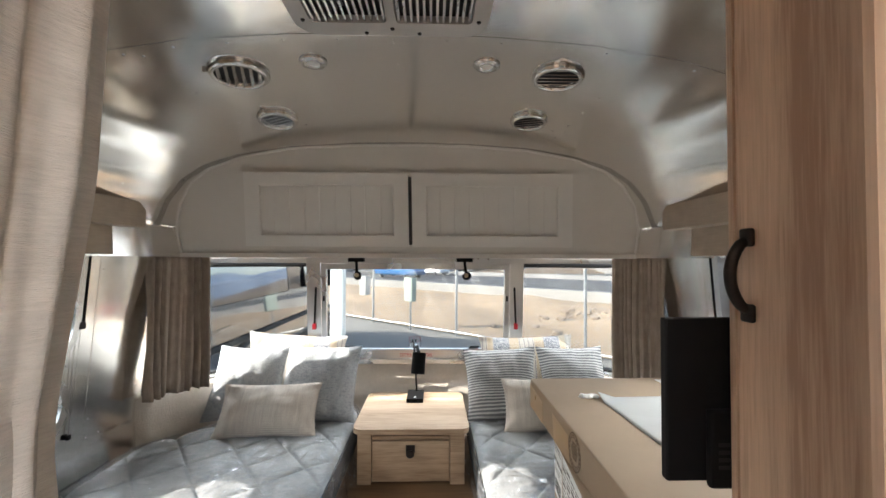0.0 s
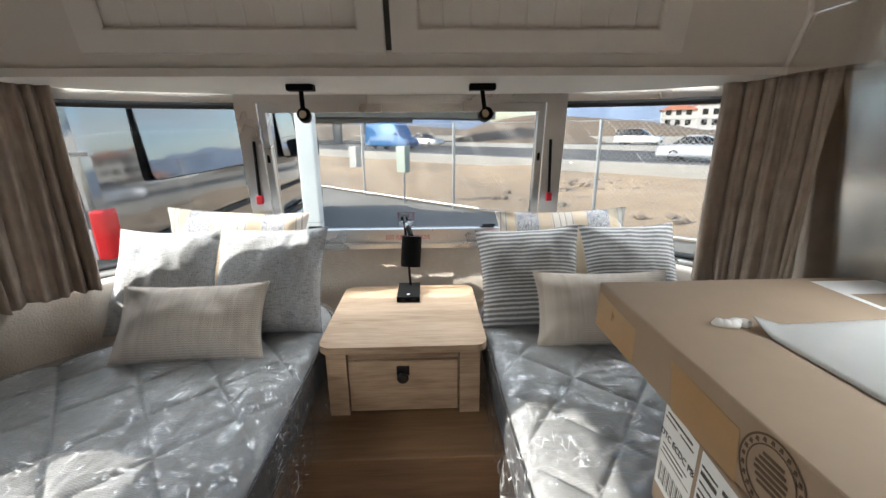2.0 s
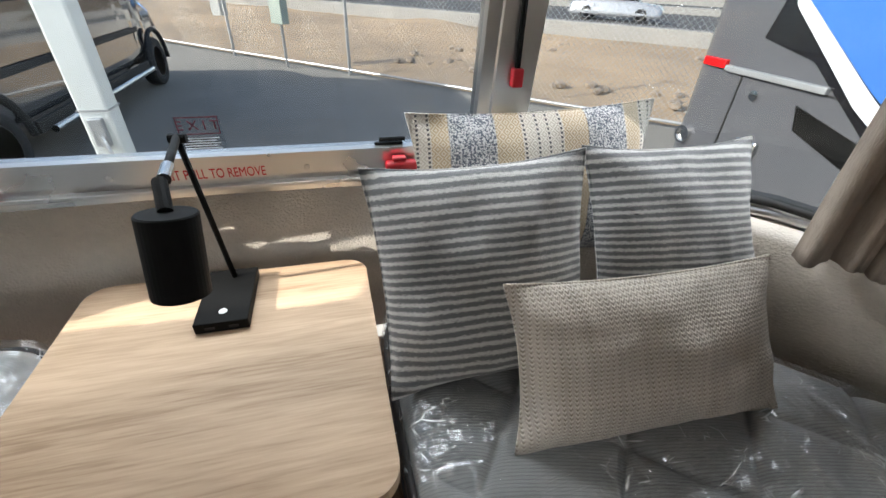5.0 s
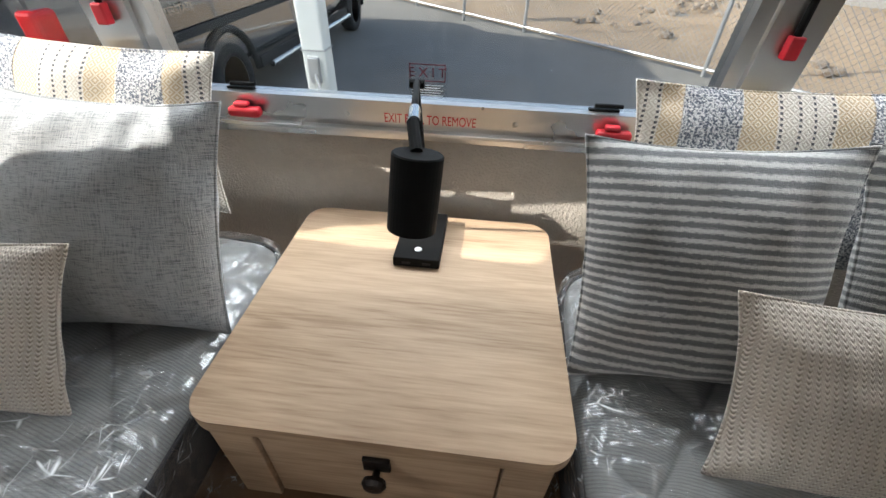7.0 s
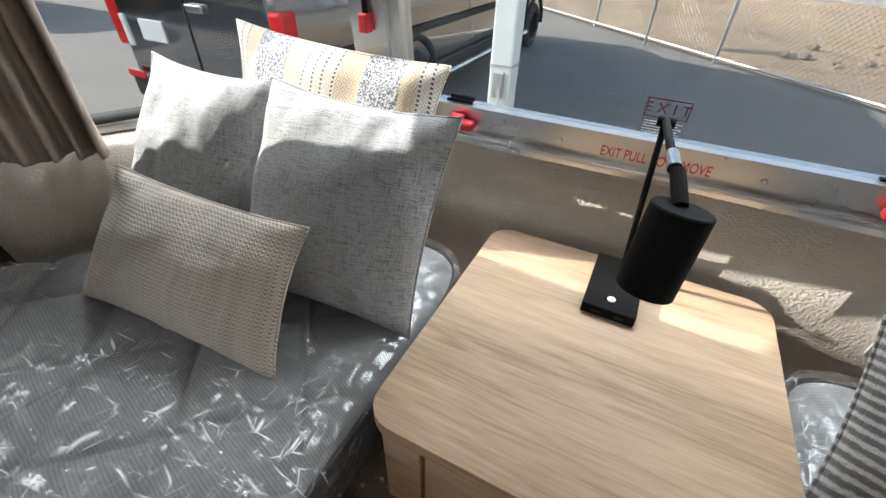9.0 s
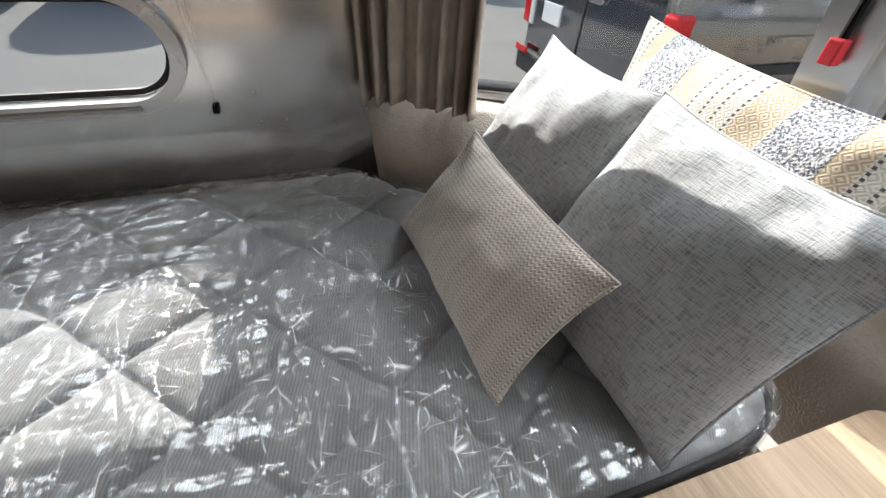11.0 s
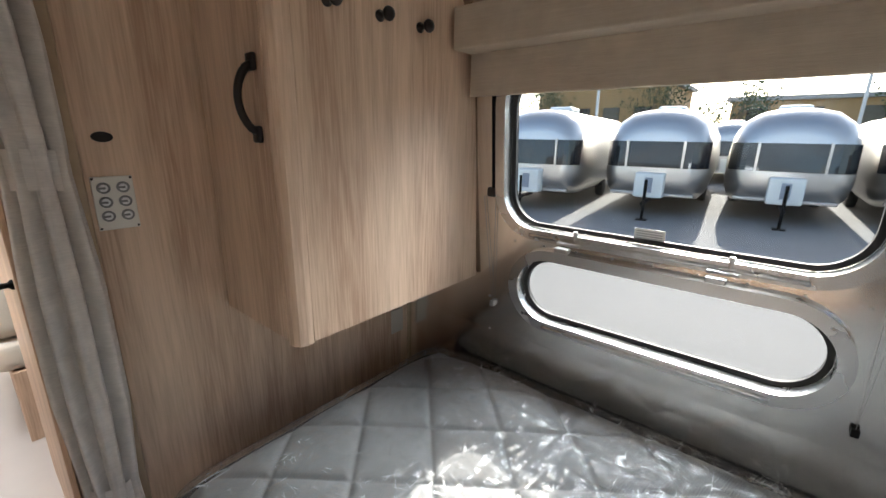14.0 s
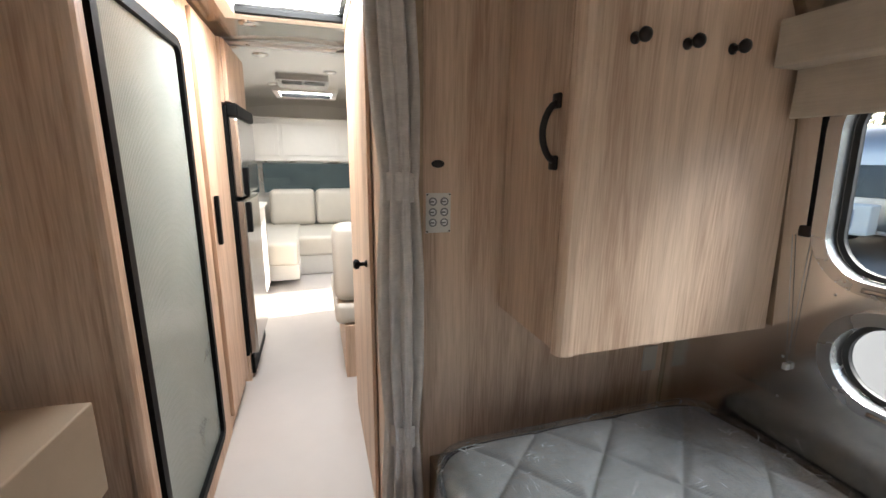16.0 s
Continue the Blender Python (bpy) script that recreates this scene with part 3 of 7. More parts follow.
def bed(side):
    b = thing("twin_bed", (0, 0, 0), "twin bed with grey quilted mattress still wrapped in clear plastic", "bed", "twin beds")
    xi, xo, y0, y1, top, low = 0.296, 1.205, 0.42, 2.36, 0.592, 0.43
    def bx(a, c, *r, **k):
        a, c = sorted((side * a, side * c))
        return box(a, c, *r, **k)
    part("base", bx(0.34, 1.22, 0.27, 2.30, 0, 0.43, 0.004), OAK_STEP, b)

    def quilt(x, y):
        a = ((x - 0.683) * 0.79 - (y - 1.105) * 0.61) / 0.18
        c = ((x - 0.683) * 0.685 + (y - 1.105) * 0.73) / 0.18
        d = min(abs(a - round(a)), abs(c - round(c)))
        return 0.007 - 0.008 * math.exp(-(d / 0.030) ** 1.2) - 0.010 * math.exp(-(d / 0.14) ** 1.2)

    mid = Vector(((xo + xi) / 2, (y0 + y1) / 2))
    w, l = (xo - xi) / 2, (y1 - y0) / 2

    def spot(u, v, grow=0.0):
        """Plan point for u, v in -1..1, with the corners rounded off."""
        q = (abs(u) ** 12 + abs(v) ** 12) ** (-1 / 12) * max(abs(u), abs(v)) if u or v else 1
        cx, cy = mid.x + (w + grow) * u * q, mid.y + (l + grow) * v * q
        over = (cx - 0.80) * 0.9 + (cy - 2.12)
        if over > 0:
            cx -= over * 0.45
            cy -= over * 0.5
        return cx, cy

    def border(n, grow):
        pts = []
        for k in range(4 * n):
            e, f = k // n, -1 + 2 * (k % n) / n
            pts.append(spot(*((f, -1), (1, f), (-f, 1), (-1, -f))[e], grow))
        return pts

    nu, nv = 210, 450

    def top_at(i, j):
        u, v = -1 + 2 * i / nu, -1 + 2 * j / nv
        x, y = spot(u, v)
        edge = min((1 - abs(u)) * w, (1 - abs(v)) * l)
        z = top + quilt(x, y) * min(1, edge * 20) - 0.04 * math.exp(-edge / 0.022)
        return Vector((side * x, y, z + 0.004 * noise.noise(Vector((x * 5, y * 5, 1)))))
    bm = sheet(lambda a, c: top_at(round(a * nu), round(c * nv)), nu, nv)
    part("mattress", bm, MATTRESS, b, "grey diamond quilted mattress", True)
    bm = bmesh.new()
    n = 60
    rows = []
    for z, g in ((top - 0.038, 0.002), (top - 0.06, 0.012), (top - 0.10, 0.014), (low + 0.02, 0.008), (low, 0.0)):
        rows.append([bm.verts.new((side * x, y, z)) for x, y in border(n, g)])
    for p, q in zip(rows, rows[1:]):
        for i in range(4 * n):
            bm.faces.new((p[i], p[(i + 1) % (4 * n)], q[(i + 1) % (4 * n)], q[i]))
    part("mattress_border", bm, BORDER, b, "charcoal side panel of the mattress", True)
    part("piping", tube([(side * x, y, top - 0.036) for x, y in border(n, 0.004)], 0.005, 6, None, 1.0, True), BORDER, b, "charcoal edge piping", True)

    film = bmesh.new()

    def crease(x, y):
        # ridged folds that run in fans over the film
        v = 0
        for sc, amp, sh in ((2.5, 0.0035, 0.2), (6, 0.0025, 4.0)):
            q = Vector((x * sc + 0.6 * math.sin(y * 3 + sh), y * sc * 0.55 + 0.3 * x * sc, sh))
            v += amp * (1 - 2.2 * abs(noise.noise(q)))
        return v
    fu, fv = 150, 320

    def film_top(a, c):
        u, v = -1 + 2 * a, -1 + 2 * c
        x, y = spot(u, v, 0.012)
        edge = min((1 - abs(u)) * w, (1 - abs(v)) * l)
        return Vector((side * x, y, top + 0.012 + crease(x, y) * min(1, 0.25 + edge * 10) - 0.035 * math.exp(-edge / 0.02)))
    border_f = border(90, 0.013)
    sheet(film_top, fu, fv, film)
    rows = []
    n = 90
    for k in range(11):
        g = k / 10
        ring = []
        for i in range(4 * n):
            e = i // n
            x, y = border_f[i]
            aisle = 1.0 if e == 3 else 0.15
            sway = 0.030 * noise.noise(Vector((x * 9, y * 9, g * 1.2 + 5 + side))) + 0.012 * noise.noise(Vector((x * 31, y * 31, g * 2)))
            z = top - 0.022 - g * (0.10 + 0.10 * aisle) + 0.02 * g * noise.noise(Vector((x * 6, y * 6, 8)))
            ox, oy = ((0, -1), (1, 0), (0, 1), (-1, 0))[e]
            d = (0.012 + sway) * g * aisle
            ring.append(film.verts.new((side * (x + ox * d), y + oy * d, z)))
        rows.append(ring)
    for p, q in zip(rows, rows[1:]):
        for i in range(4 * n):
            film.faces.new((p[i], p[(i + 1) % (4 * n)], q[(i + 1) % (4 * n)], q[i]))
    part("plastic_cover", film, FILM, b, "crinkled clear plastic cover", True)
    return b


def film_material():
    """Clear film crumpled into small flat facets that each mirror another way."""
    m = bpy.data.materials.new("clear_plastic_film")
    m.use_nodes = True
    nt = m.node_tree
    nt.nodes.clear()
    out = nt.nodes.new("ShaderNodeOutputMaterial")
    tr = nt.nodes.new("ShaderNodeBsdfTransparent")
    tr.inputs[0].default_value = (0.95, 0.955, 0.96, 1)
    gl = nt.nodes.new("ShaderNodeBsdfGlossy")
    gl.inputs["Roughness"].default_value = 0.08
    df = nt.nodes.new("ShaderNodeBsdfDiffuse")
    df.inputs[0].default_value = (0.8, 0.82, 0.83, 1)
    tc = nt.nodes.new("ShaderNodeTexCoord")

    def vec(op, a, b=None, k=None):
        n = nt.nodes.new("ShaderNodeVectorMath")
        n.operation = op
        nt.links.new(a, n.inputs[0])
        if b is not None:
            if isinstance(b, tuple):
                n.inputs[1].default_value = b
            else:
                nt.links.new(b, n.inputs[1])
        if k is not None:
            if isinstance(k, (int, float)):
                n.inputs["Scale"].default_value = k
            else:
                nt.links.new(k, n.inputs["Scale"])
        return n.outputs[0]

    warp = nt.nodes.new("ShaderNodeTexNoise")
    warp.inputs["Scale"].default_value = 5
    warp.inputs["Detail"].default_value = 1.5
    nt.links.new(tc.outputs["Object"], warp.inputs["Vector"])
    bent = vec("ADD", vec("SCALE", warp.outputs["Color"], None, 0.06), tc.outputs["Object"])
    # crinkles gather in patches and leave smooth film between
    where = nt.nodes.new("ShaderNodeTexNoise")
    where.inputs["Scale"].default_value = 3.0
    nt.links.new(tc.outputs["Object"], where.inputs["Vector"])
    gate = nt.nodes.new("ShaderNodeMapRange")
    gate.inputs["From Min"].default_value, gate.inputs["From Max"].default_value = 0.38, 0.54
    gate.inputs["To Min"].default_value, gate.inputs["To Max"].default_value = 0.40, 1.0
    nt.links.new(where.outputs["Fac"], gate.inputs[0])
    edge = height = None

    def scalar(op, a, b, c=None):
        n = nt.nodes.new("ShaderNodeMath")
        n.operation = op
        for i, v in enumerate((a, b, c)):
            if v is None:
                continue
            if isinstance(v, (int, float)):
                n.inputs[i].default_value = v
            else:
                nt.links.new(v, n.inputs[i])
        return n.outputs[0]

    # each size of fold is a field of tent-like facets that meet in sharp creases
    for sc, st, rot, k in ((11, (1, 0.22, 1), 38, 1.0), (24, (0.25, 1, 1), 24, 0.34), (46, (1, 0.32, 1), -32, 0.12), (95, (0.5, 1, 1), 12, 0.025)):
        mp = nt.nodes.new("ShaderNodeMapping")
        mp.inputs["Rotation"].default_value = (0, 0, radians(rot))
        mp.inputs["Scale"].default_value = st
        nt.links.new(bent, mp.inputs[0])
        e = nt.nodes.new("ShaderNodeTexVoronoi")
        e.feature = "DISTANCE_TO_EDGE"
        e.inputs["Scale"].default_value = sc
        nt.links.new(mp.outputs[0], e.inputs["Vector"])
        height = scalar("MULTIPLY_ADD", e.outputs["Distance"], k, height if height is not None else 0.0)
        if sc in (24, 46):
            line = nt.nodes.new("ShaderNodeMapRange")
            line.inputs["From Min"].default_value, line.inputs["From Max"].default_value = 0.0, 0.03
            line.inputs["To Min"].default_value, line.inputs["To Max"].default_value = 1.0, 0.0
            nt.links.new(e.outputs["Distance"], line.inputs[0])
            # the pale crease lines break off and start again
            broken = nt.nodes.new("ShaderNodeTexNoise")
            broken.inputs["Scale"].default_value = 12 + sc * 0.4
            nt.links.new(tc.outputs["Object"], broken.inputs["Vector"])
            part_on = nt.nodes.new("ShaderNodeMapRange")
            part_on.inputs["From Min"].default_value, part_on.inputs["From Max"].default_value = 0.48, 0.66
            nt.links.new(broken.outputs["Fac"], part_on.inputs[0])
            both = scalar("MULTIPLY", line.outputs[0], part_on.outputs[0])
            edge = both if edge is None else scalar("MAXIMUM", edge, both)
    relief = nt.nodes.new("ShaderNodeBump")
    relief.inputs["Strength"].default_value = 1.0
    relief.inputs["Distance"].default_value = 0.040
    nt.links.new(scalar("MULTIPLY", height, gate.outputs[0]), relief.inputs["Height"])
    nrm = relief.outputs[0]
    nt.links.new(nrm, gl.inputs["Normal"])
    gloss = sheen_factor(nt, 0.075, 0.36, 3.0, nrm)
    # whitish sheen scattered by the creases, put in as pale diffuse lines
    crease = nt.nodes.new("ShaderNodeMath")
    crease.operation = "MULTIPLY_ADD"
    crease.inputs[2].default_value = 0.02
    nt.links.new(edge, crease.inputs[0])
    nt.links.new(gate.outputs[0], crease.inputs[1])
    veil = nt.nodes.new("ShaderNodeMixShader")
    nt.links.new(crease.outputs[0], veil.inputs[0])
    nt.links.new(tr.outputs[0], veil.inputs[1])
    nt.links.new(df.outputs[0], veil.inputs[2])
    mix = nt.nodes.new("ShaderNodeMixShader")
    nt.links.new(gloss, mix.inputs[0])
    nt.links.new(veil.outputs[0], mix.inputs[1])
    nt.links.new(gl.outputs[0], mix.inputs[2])
    nt.links.new(mix.outputs[0], out.inputs[0])
    return m


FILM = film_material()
bed(-1)
bed(1)

# ---- nightstand ----
ns = thing("nightstand", (0, 0, 0.363), "oak nightstand with one drawer and black pull", "nightstand")


def round_slab(x0, x1, y0, y1, z0, z1, r, bev=0.004):
    loop = moved(rounded(x1 - x0, y1 - y0, r, 8), (x0 + x1) / 2, (y0 + y1) / 2)
    bm = plate(loop, [], lambda u, v, d: Vector((u, v, z1 - d)), z1 - z0)
    edges = [e for e in bm.edges if abs(e.verts[0].co.z - e.verts[1].co.z) < 1e-6 and len(e.link_faces) == 2 and e.calc_face_angle(0) > 1.0]
    bmesh.ops.bevel(bm, geom=edges, offset=bev, segments=3, affect="EDGES")
    return bm


part("top", round_slab(-0.270, 0.276, 1.900, 2.436, 0.235, 0.260, 0.045), OAK_FLAT, ns, "rounded oak top", False)
for x0, x1, nm in ((-0.247, -0.182, "leg"), (0.185, 0.253, "leg")):
    part(nm, box(x0, x1, 1.912, 1.95, 0, 0.235, 0.002), OAK_FLAT, ns)
part("carcass", box(-0.243, 0.249, 1.94, 2.43, 0.002, 0.235), OAK_FLAT, ns)
part("rail", box(-0.179, 0.182, 1.920, 1.938, 0.205, 0.222, 0.003), OAK_FLAT, ns)
drawer = part("drawer", box(-0.178, 0.181, 1.917, 1.937, 0.012, 0.198, 0.0025), OAK_FLAT, ns)
pull = box(-0.021, 0.021, 1.910, 1.917, 0.148, 0.182, 0.002)
rod((0, 1.918, 0.150), (0, 1.894, 0.150), 0.006, 10, pull)
join(pull, lathe([(0.004, 0), (0.017, 0.003), (0.019, 0.010), (0.014, 0.016), (0.005, 0.018)], Matrix.Translation((0, 1.900, 0.150)) @ pose(0, 0, 0, 90, 0, 0), 18))
part("drawer_pull", pull, BRONZE, drawer, "black drop pull")

# ---- windows ----
def side_window(side):
    w = thing("window_1" if side < 0 else "window_2", (0, 0, 0), "side window with rounded corners and satin frame", "window", "", "structure")
    at = wall_place(side)
    inward = lambda u, v, d: at(u, v, -d)
    for hole, r, ww, hh, cu, cv, deep in ((UPP, 0.10, 0.785, 0.43, 1.083, 1.285, 0.020), (LOW, 0.099, 0.72, 0.198, 1.099, 0.890, 0.020)):
        ring = moved(rounded(ww + 0.055, hh + 0.055, r + 0.0275, 10), cu, cv)
        inner = moved(rounded(ww - 0.004, hh - 0.004, r - 0.002, 10), cu, cv)
        part("window_frame", plate(ring, [inner], lambda u, v, d: at(u, v, 0.02 - d), 0.02 + deep), ALU_TRIM, w, "satin aluminium frame")
        gasket = moved(rounded(ww - 0.03, hh - 0.03, max(r - 0.015, 0.01), 10), cu, cv)
        part("gasket", plate(inner, [gasket], lambda u, v, d: at(u, v, 0.022 + d), 0.014), RUBBER, w, "black rubber gasket")
        part("pane", plate(inner, [], lambda u, v, d: at(u, v, 0.030 + d), 0.003), GLASS, w).visible_shadow = False
        # bright lower lip that catches the light
        lip = [at(cu + (ww / 2 + 0.012 - 0.1) * (2 * k / 30 - 1), cv - hh / 2 - 0.014, -0.020) for k in range(31)]
        part("frame_lip", tube(lip, 0.006, 8), ALU_TRIM, w, "", True)
    for y in (0.900, 1.245):
        latch = bmesh.new()
        p = at(y, 1.052, -0.02)
        box(p.x - 0.02, p.x + 0.02, y - 0.030, y + 0.030, 1.046, 1.054, 0.002, bm=latch)
        box(p.x - side * 0.03 - 0.012, p.x - side * 0.03 + 0.012, y - 0.028, y + 0.012, 1.030, 1.044, 0.004, bm=latch)
        rod((p.x, y + 0.012, 1.05), (p.x, y + 0.012, 1.085), 0.006, 10, latch)
        part("latch", latch, ALU_TRIM, w, "satin metal window latch")
    for y in (0.655, 1.515):
        a, b = at(y, 1.46, -0.014), at(y, 1.175, -0.014)
        arm = rod(a, b, 0.0065, 8)
        part("strut", arm, BLACK, w, "black window strut")
        part("strut_clip", box(b.x - 0.009, b.x + 0.009, y - 0.020, y + 0.008, 1.152, 1.180, 0.005), BRONZE, w, "black strut end")
    sticker = at(1.075, 1.10, 0.026)
    st = part("sticker", box(sticker.x - 0.0004, sticker.x + 0.0004, 1.045, 1.115, 1.075, 1.11), PAPER, w, "white notice sticker")
    lines = bmesh.new()
    for k in range(5):
        box(sticker.x - side * 0.0010 - 0.0003, sticker.x - side * 0.0010 + 0.0003, 1.05, 1.11, 1.080 + 0.0058 * k, 1.0825 + 0.0058 * k, bm=lines)
    part("print", lines, mat("grey_print", (0.35, 0.36, 0.36), 0.7), st)
    # cords with a small weight at the wall
    for y, z, top in ((1.511, 0.761, 1.45), (0.645, 0.80, 1.15)):
        cord = thing("blind_cord", (0, 0, 0), "thin blind cord with small clip on the aluminium wall", "cord", "cords on the walls")
        part("cord", tube([at(y - 0.03, top, -0.006), at(y, z, -0.008), at(y + 0.012, top, -0.006)], 0.0012, 5), mat("cord_grey", (0.3, 0.29, 0.27), 0.7), cord)
        e = at(y, z, -0.008)
        part("clip", box(e.x - 0.006, e.x + 0.006, y - 0.007, y + 0.007, z - 0.010, z + 0.008, 0.002), BLACK if y > 1 else ALU_TRIM, cord)


side_window(-1)
side_window(1)


def rivets():
    """Rivet heads along the sheet seams, walls and ceiling."""
    bm = bmesh.new()
    dome = [(0.0042, 0), (0.0036, 0.0012), (0.0018, 0.002)]
    for side in (-1, 1):
        at = wall_place(side)
        turn = pose(0, 0, 0, 0, -90 * side, 0)
        for y, zs in ((1.60, [0.65 + 0.072 * k for k in range(13)]), (1.66, [0.72, 0.86, 1.05, 1.12, 1.2]), (0.63, [0.7, 0.82])):
            for z in zs:
                lathe(dome, Matrix.Translation(at(y, z, 0.0)) @ turn, 8, bm)
        for k in range(9):
            lathe(dome, Matrix.Translation(at(0.72 + 0.095 * k, 1.025, 0.0)) @ turn, 8, bm)
    for y, ss in ((0.98, [0.16 + 0.034 * k for k in range(21)]), (1.50, [0.10 + 0.05 * k for k in range(17)])):
        for s in ss:
            p = roof_point(s, y)
            lathe(dome, Matrix.Translation(p) @ pose(0, 0, 0, 180, 0, 0), 8, bm)
    for s in (0.34, 0.50, 0.66):
        for k in range(6):
            p = roof_point(s, 1.0 + 0.11 * k)
            lathe(dome, Matrix.Translation(p) @ pose(0, 0, 0, 180, 0, 0), 8, bm)
    ob = done(bm, "rivets", ALU_TRIM)
    tagged(ob, "small rivet heads along the aluminium seams", "rivet", "", "stuff")


rivets()


def seams():
    """Edges of the overlapping aluminium sheets."""
    bm = bmesh.new()
    for side in (-1, 1):
        at = wall_place(side)
        for y in (1.585,):
            pts = [(y, 0.60), (y + 0.10, 0.60), (y + 0.10, 1.54), (y, 1.54)]
            join(bm, plate(pts, [], lambda u, v, d: at(u, v, -0.0012 + d), 0.0012))
    tagged(done(bm, "wall_seam_strip", ALU), "", "", "", "structure")
    bm = bmesh.new()
    sheet(lambda u, v: roof_point(u, 0.955 + 0.04 * v) - Vector((0, 0, 0.0008)), 64, 1, bm)
    tagged(done(bm, "ceiling_seam_strip", ALU, None, "", True), "", "", "", "structure")


seams()


def letters(text, size, m, material, parent, name="lettering", depth=0.0004):
    cu = bpy.data.curves.new(name, "FONT")
    cu.body, cu.size, cu.extrude, cu.align_x, cu.align_y = text, size, depth, "CENTER", "CENTER"
    tmp = bpy.data.objects.new(name, cu)
    scene.collection.objects.link(tmp)
    me = bpy.data.meshes.new_from_object(tmp.evaluated_get(bpy.context.evaluated_depsgraph_get()))
    bpy.data.objects.remove(tmp)
    bpy.data.curves.remove(cu)
    me.materials.clear()
    me.materials.append(material)
    ob = new(name, me)
    ob.parent = parent
    ob.matrix_basis = m
    return ob


def end_y(x, z):
    for (a, b), (c, d) in zip(PLAN, PLAN[1:]):
        if a <= x <= c:
            return b + (d - b) * (x - a) / max(c - a, 1e-6) + LEAN(z)
    return 2.0


def end_window():
    w = thing("window_3", (0, 0, 0), "middle emergency exit window at the end of the bedroom", "window", "", "structure")
    def flat(u, v, d):
        return Vector((u, end_y(0.45, v) - 0.006 + d, v))
    ring = [(-0.562, 0.795), (0.562, 0.795), (0.562, 1.384), (-0.562, 1.384)]
    hole = [(-0.535, 0.868), (0.535, 0.868), (0.535, 1.352), (-0.535, 1.352)]
    part("window_frame", plate(ring, [hole], flat, 0.045), ALU_TRIM, w, "satin aluminium frame")
    part("pane", plate([(-0.536, 0.867), (0.536, 0.867), (0.536, 1.353), (-0.536, 1.353)], [], lambda u, v, d: flat(u, v, 0.022 + d), 0.003), GLASS, w).visible_shadow = False
    edge = bmesh.new()
    for z, h in ((0.800, 0.010),):
        y = end_y(0.45, z)
        box(-0.562, 0.562, y - 0.024, y - 0.004, z, z + h, 0.002, bm=edge)
    part("drip_rail", edge, ALU_TRIM, w, "polished ledge on the frame")
    for x in (-0.395, 0.372):
        lat = bmesh.new()
        y = end_y(0.45, 0.83)
        box(x - 0.034, x + 0.034, y - 0.034, y - 0.008, 0.822, 0.842, 0.006, bm=lat)
        box(x - 0.020, x + 0.010, y - 0.030, y - 0.010, 0.842, 0.852, 0.004, bm=lat)
        la = part("exit_latch", lat, RED, w, "red plastic exit latch")
    for x in (-0.40, 0.36):
        y = end_y(0.45, 0.865)
        b = box(x - 0.04, x + 0.02, y + 0.010, y + 0.02, 0.868, 0.873, 0.001)
        rod((x - 0.03, y + 0.014, 0.879), (x + 0.025, y + 0.014, 0.879), 0.0045, 8, b)
        part("lock_bar", b, BLACK, w, "dark window lock bar")
    for x in (-0.177, 0.177):
        y = end_y(0.45, 0.835)
        part("screw", lathe([(0.006, 0), (0.006, 0.002), (0.003, 0.0035)], Matrix.Translation((x, y - 0.006, 0.835)) @ pose(0, 0, 0, 90, 0, 0), 10), ALU_TRIM, w)
    y = end_y(0.45, 0.833)
    letters("EXIT PULL TO REMOVE", 0.0235, Matrix.Translation((0.0, y - 0.0070, 0.832)) @ pose(0, 0, 0, 90 + 5.7, 0, 0) @ Matrix.Diagonal((0.80, 1.25, 1, 1)), RED, w)
    # notice on the glass
    y = end_y(0.45, 0.93) + 0.010
    paper = glass("clear_sticker", (0.96, 0.965, 0.97))
    part("sticker", plate([(-0.045, 0.875), (0.034, 0.875), (0.034, 0.942), (-0.045, 0.942)], [], lambda u, v, d: Vector((u, end_y(0.45, v) + 0.012 + d, v)), 0.0005), paper, w, "clear exit notice on the glass")
    fr = bmesh.new()
    for z0, z1, x0, x1 in ((0.940, 0.942, -0.042, 0.030), (0.908, 0.910, -0.042, 0.030), (0.908, 0.942, -0.042, -0.040), (0.908, 0.942, 0.028, 0.030)):
        yy = end_y(0.45, z0) + 0.011
        box(x0, x1, yy - 0.0004, yy, z0, z1, bm=fr)
    red_ink = mat("dark_red_ink", (0.16, 0.03, 0.04), 0.7)
    part("notice_frame", fr, red_ink, w)
    letters("E X I T", 0.026, Matrix.Translation((-0.006, end_y(0.45, 0.925) + 0.0105, 0.925)) @ pose(0, 0, 0, 90 + 5.7, 0, 0), red_ink, w)
    bars = bmesh.new()
    for k in range(5):
        z = 0.880 + k * 0.005
        yy = end_y(0.45, z) + 0.011
        box(-0.038, 0.026 - 0.006 * (k % 2), yy - 0.0004, yy, z, z + 0.0011, bm=bars)
    part("notice_print", bars, mat("white_print", (0.8, 0.8, 0.8), 0.7), w)
    for s in (-1, 1):
        x = s * 0.598
        arm = thing("window_strut", (0, 0, 0), "black gas strut with red tip on the window post", "strut", "window struts")
        a = bmesh.new()
        y1, y2 = end_y(x, 1.24) - 0.022, end_y(x, 1.03) - 0.022
        rod((x - s * 0.012, y1, 1.245), (x, y2, 1.03), 0.006, 8, a)
        part("rod", a, BLACK, arm)
        part("tip", box(x - 0.011, x + 0.011, y2 - 0.012, y2 + 0.008, 0.995, 1.030, 0.003), RED, arm, "red plastic tip")
        c = bmesh.new()
        yc = end_y(s * 0.548, 1.25) + 0.006
        box(s * 0.548 - 0.006, s * 0.548 + 0.006, yc, yc + 0.012, 1.16, 1.28, 0.002, bm=c)
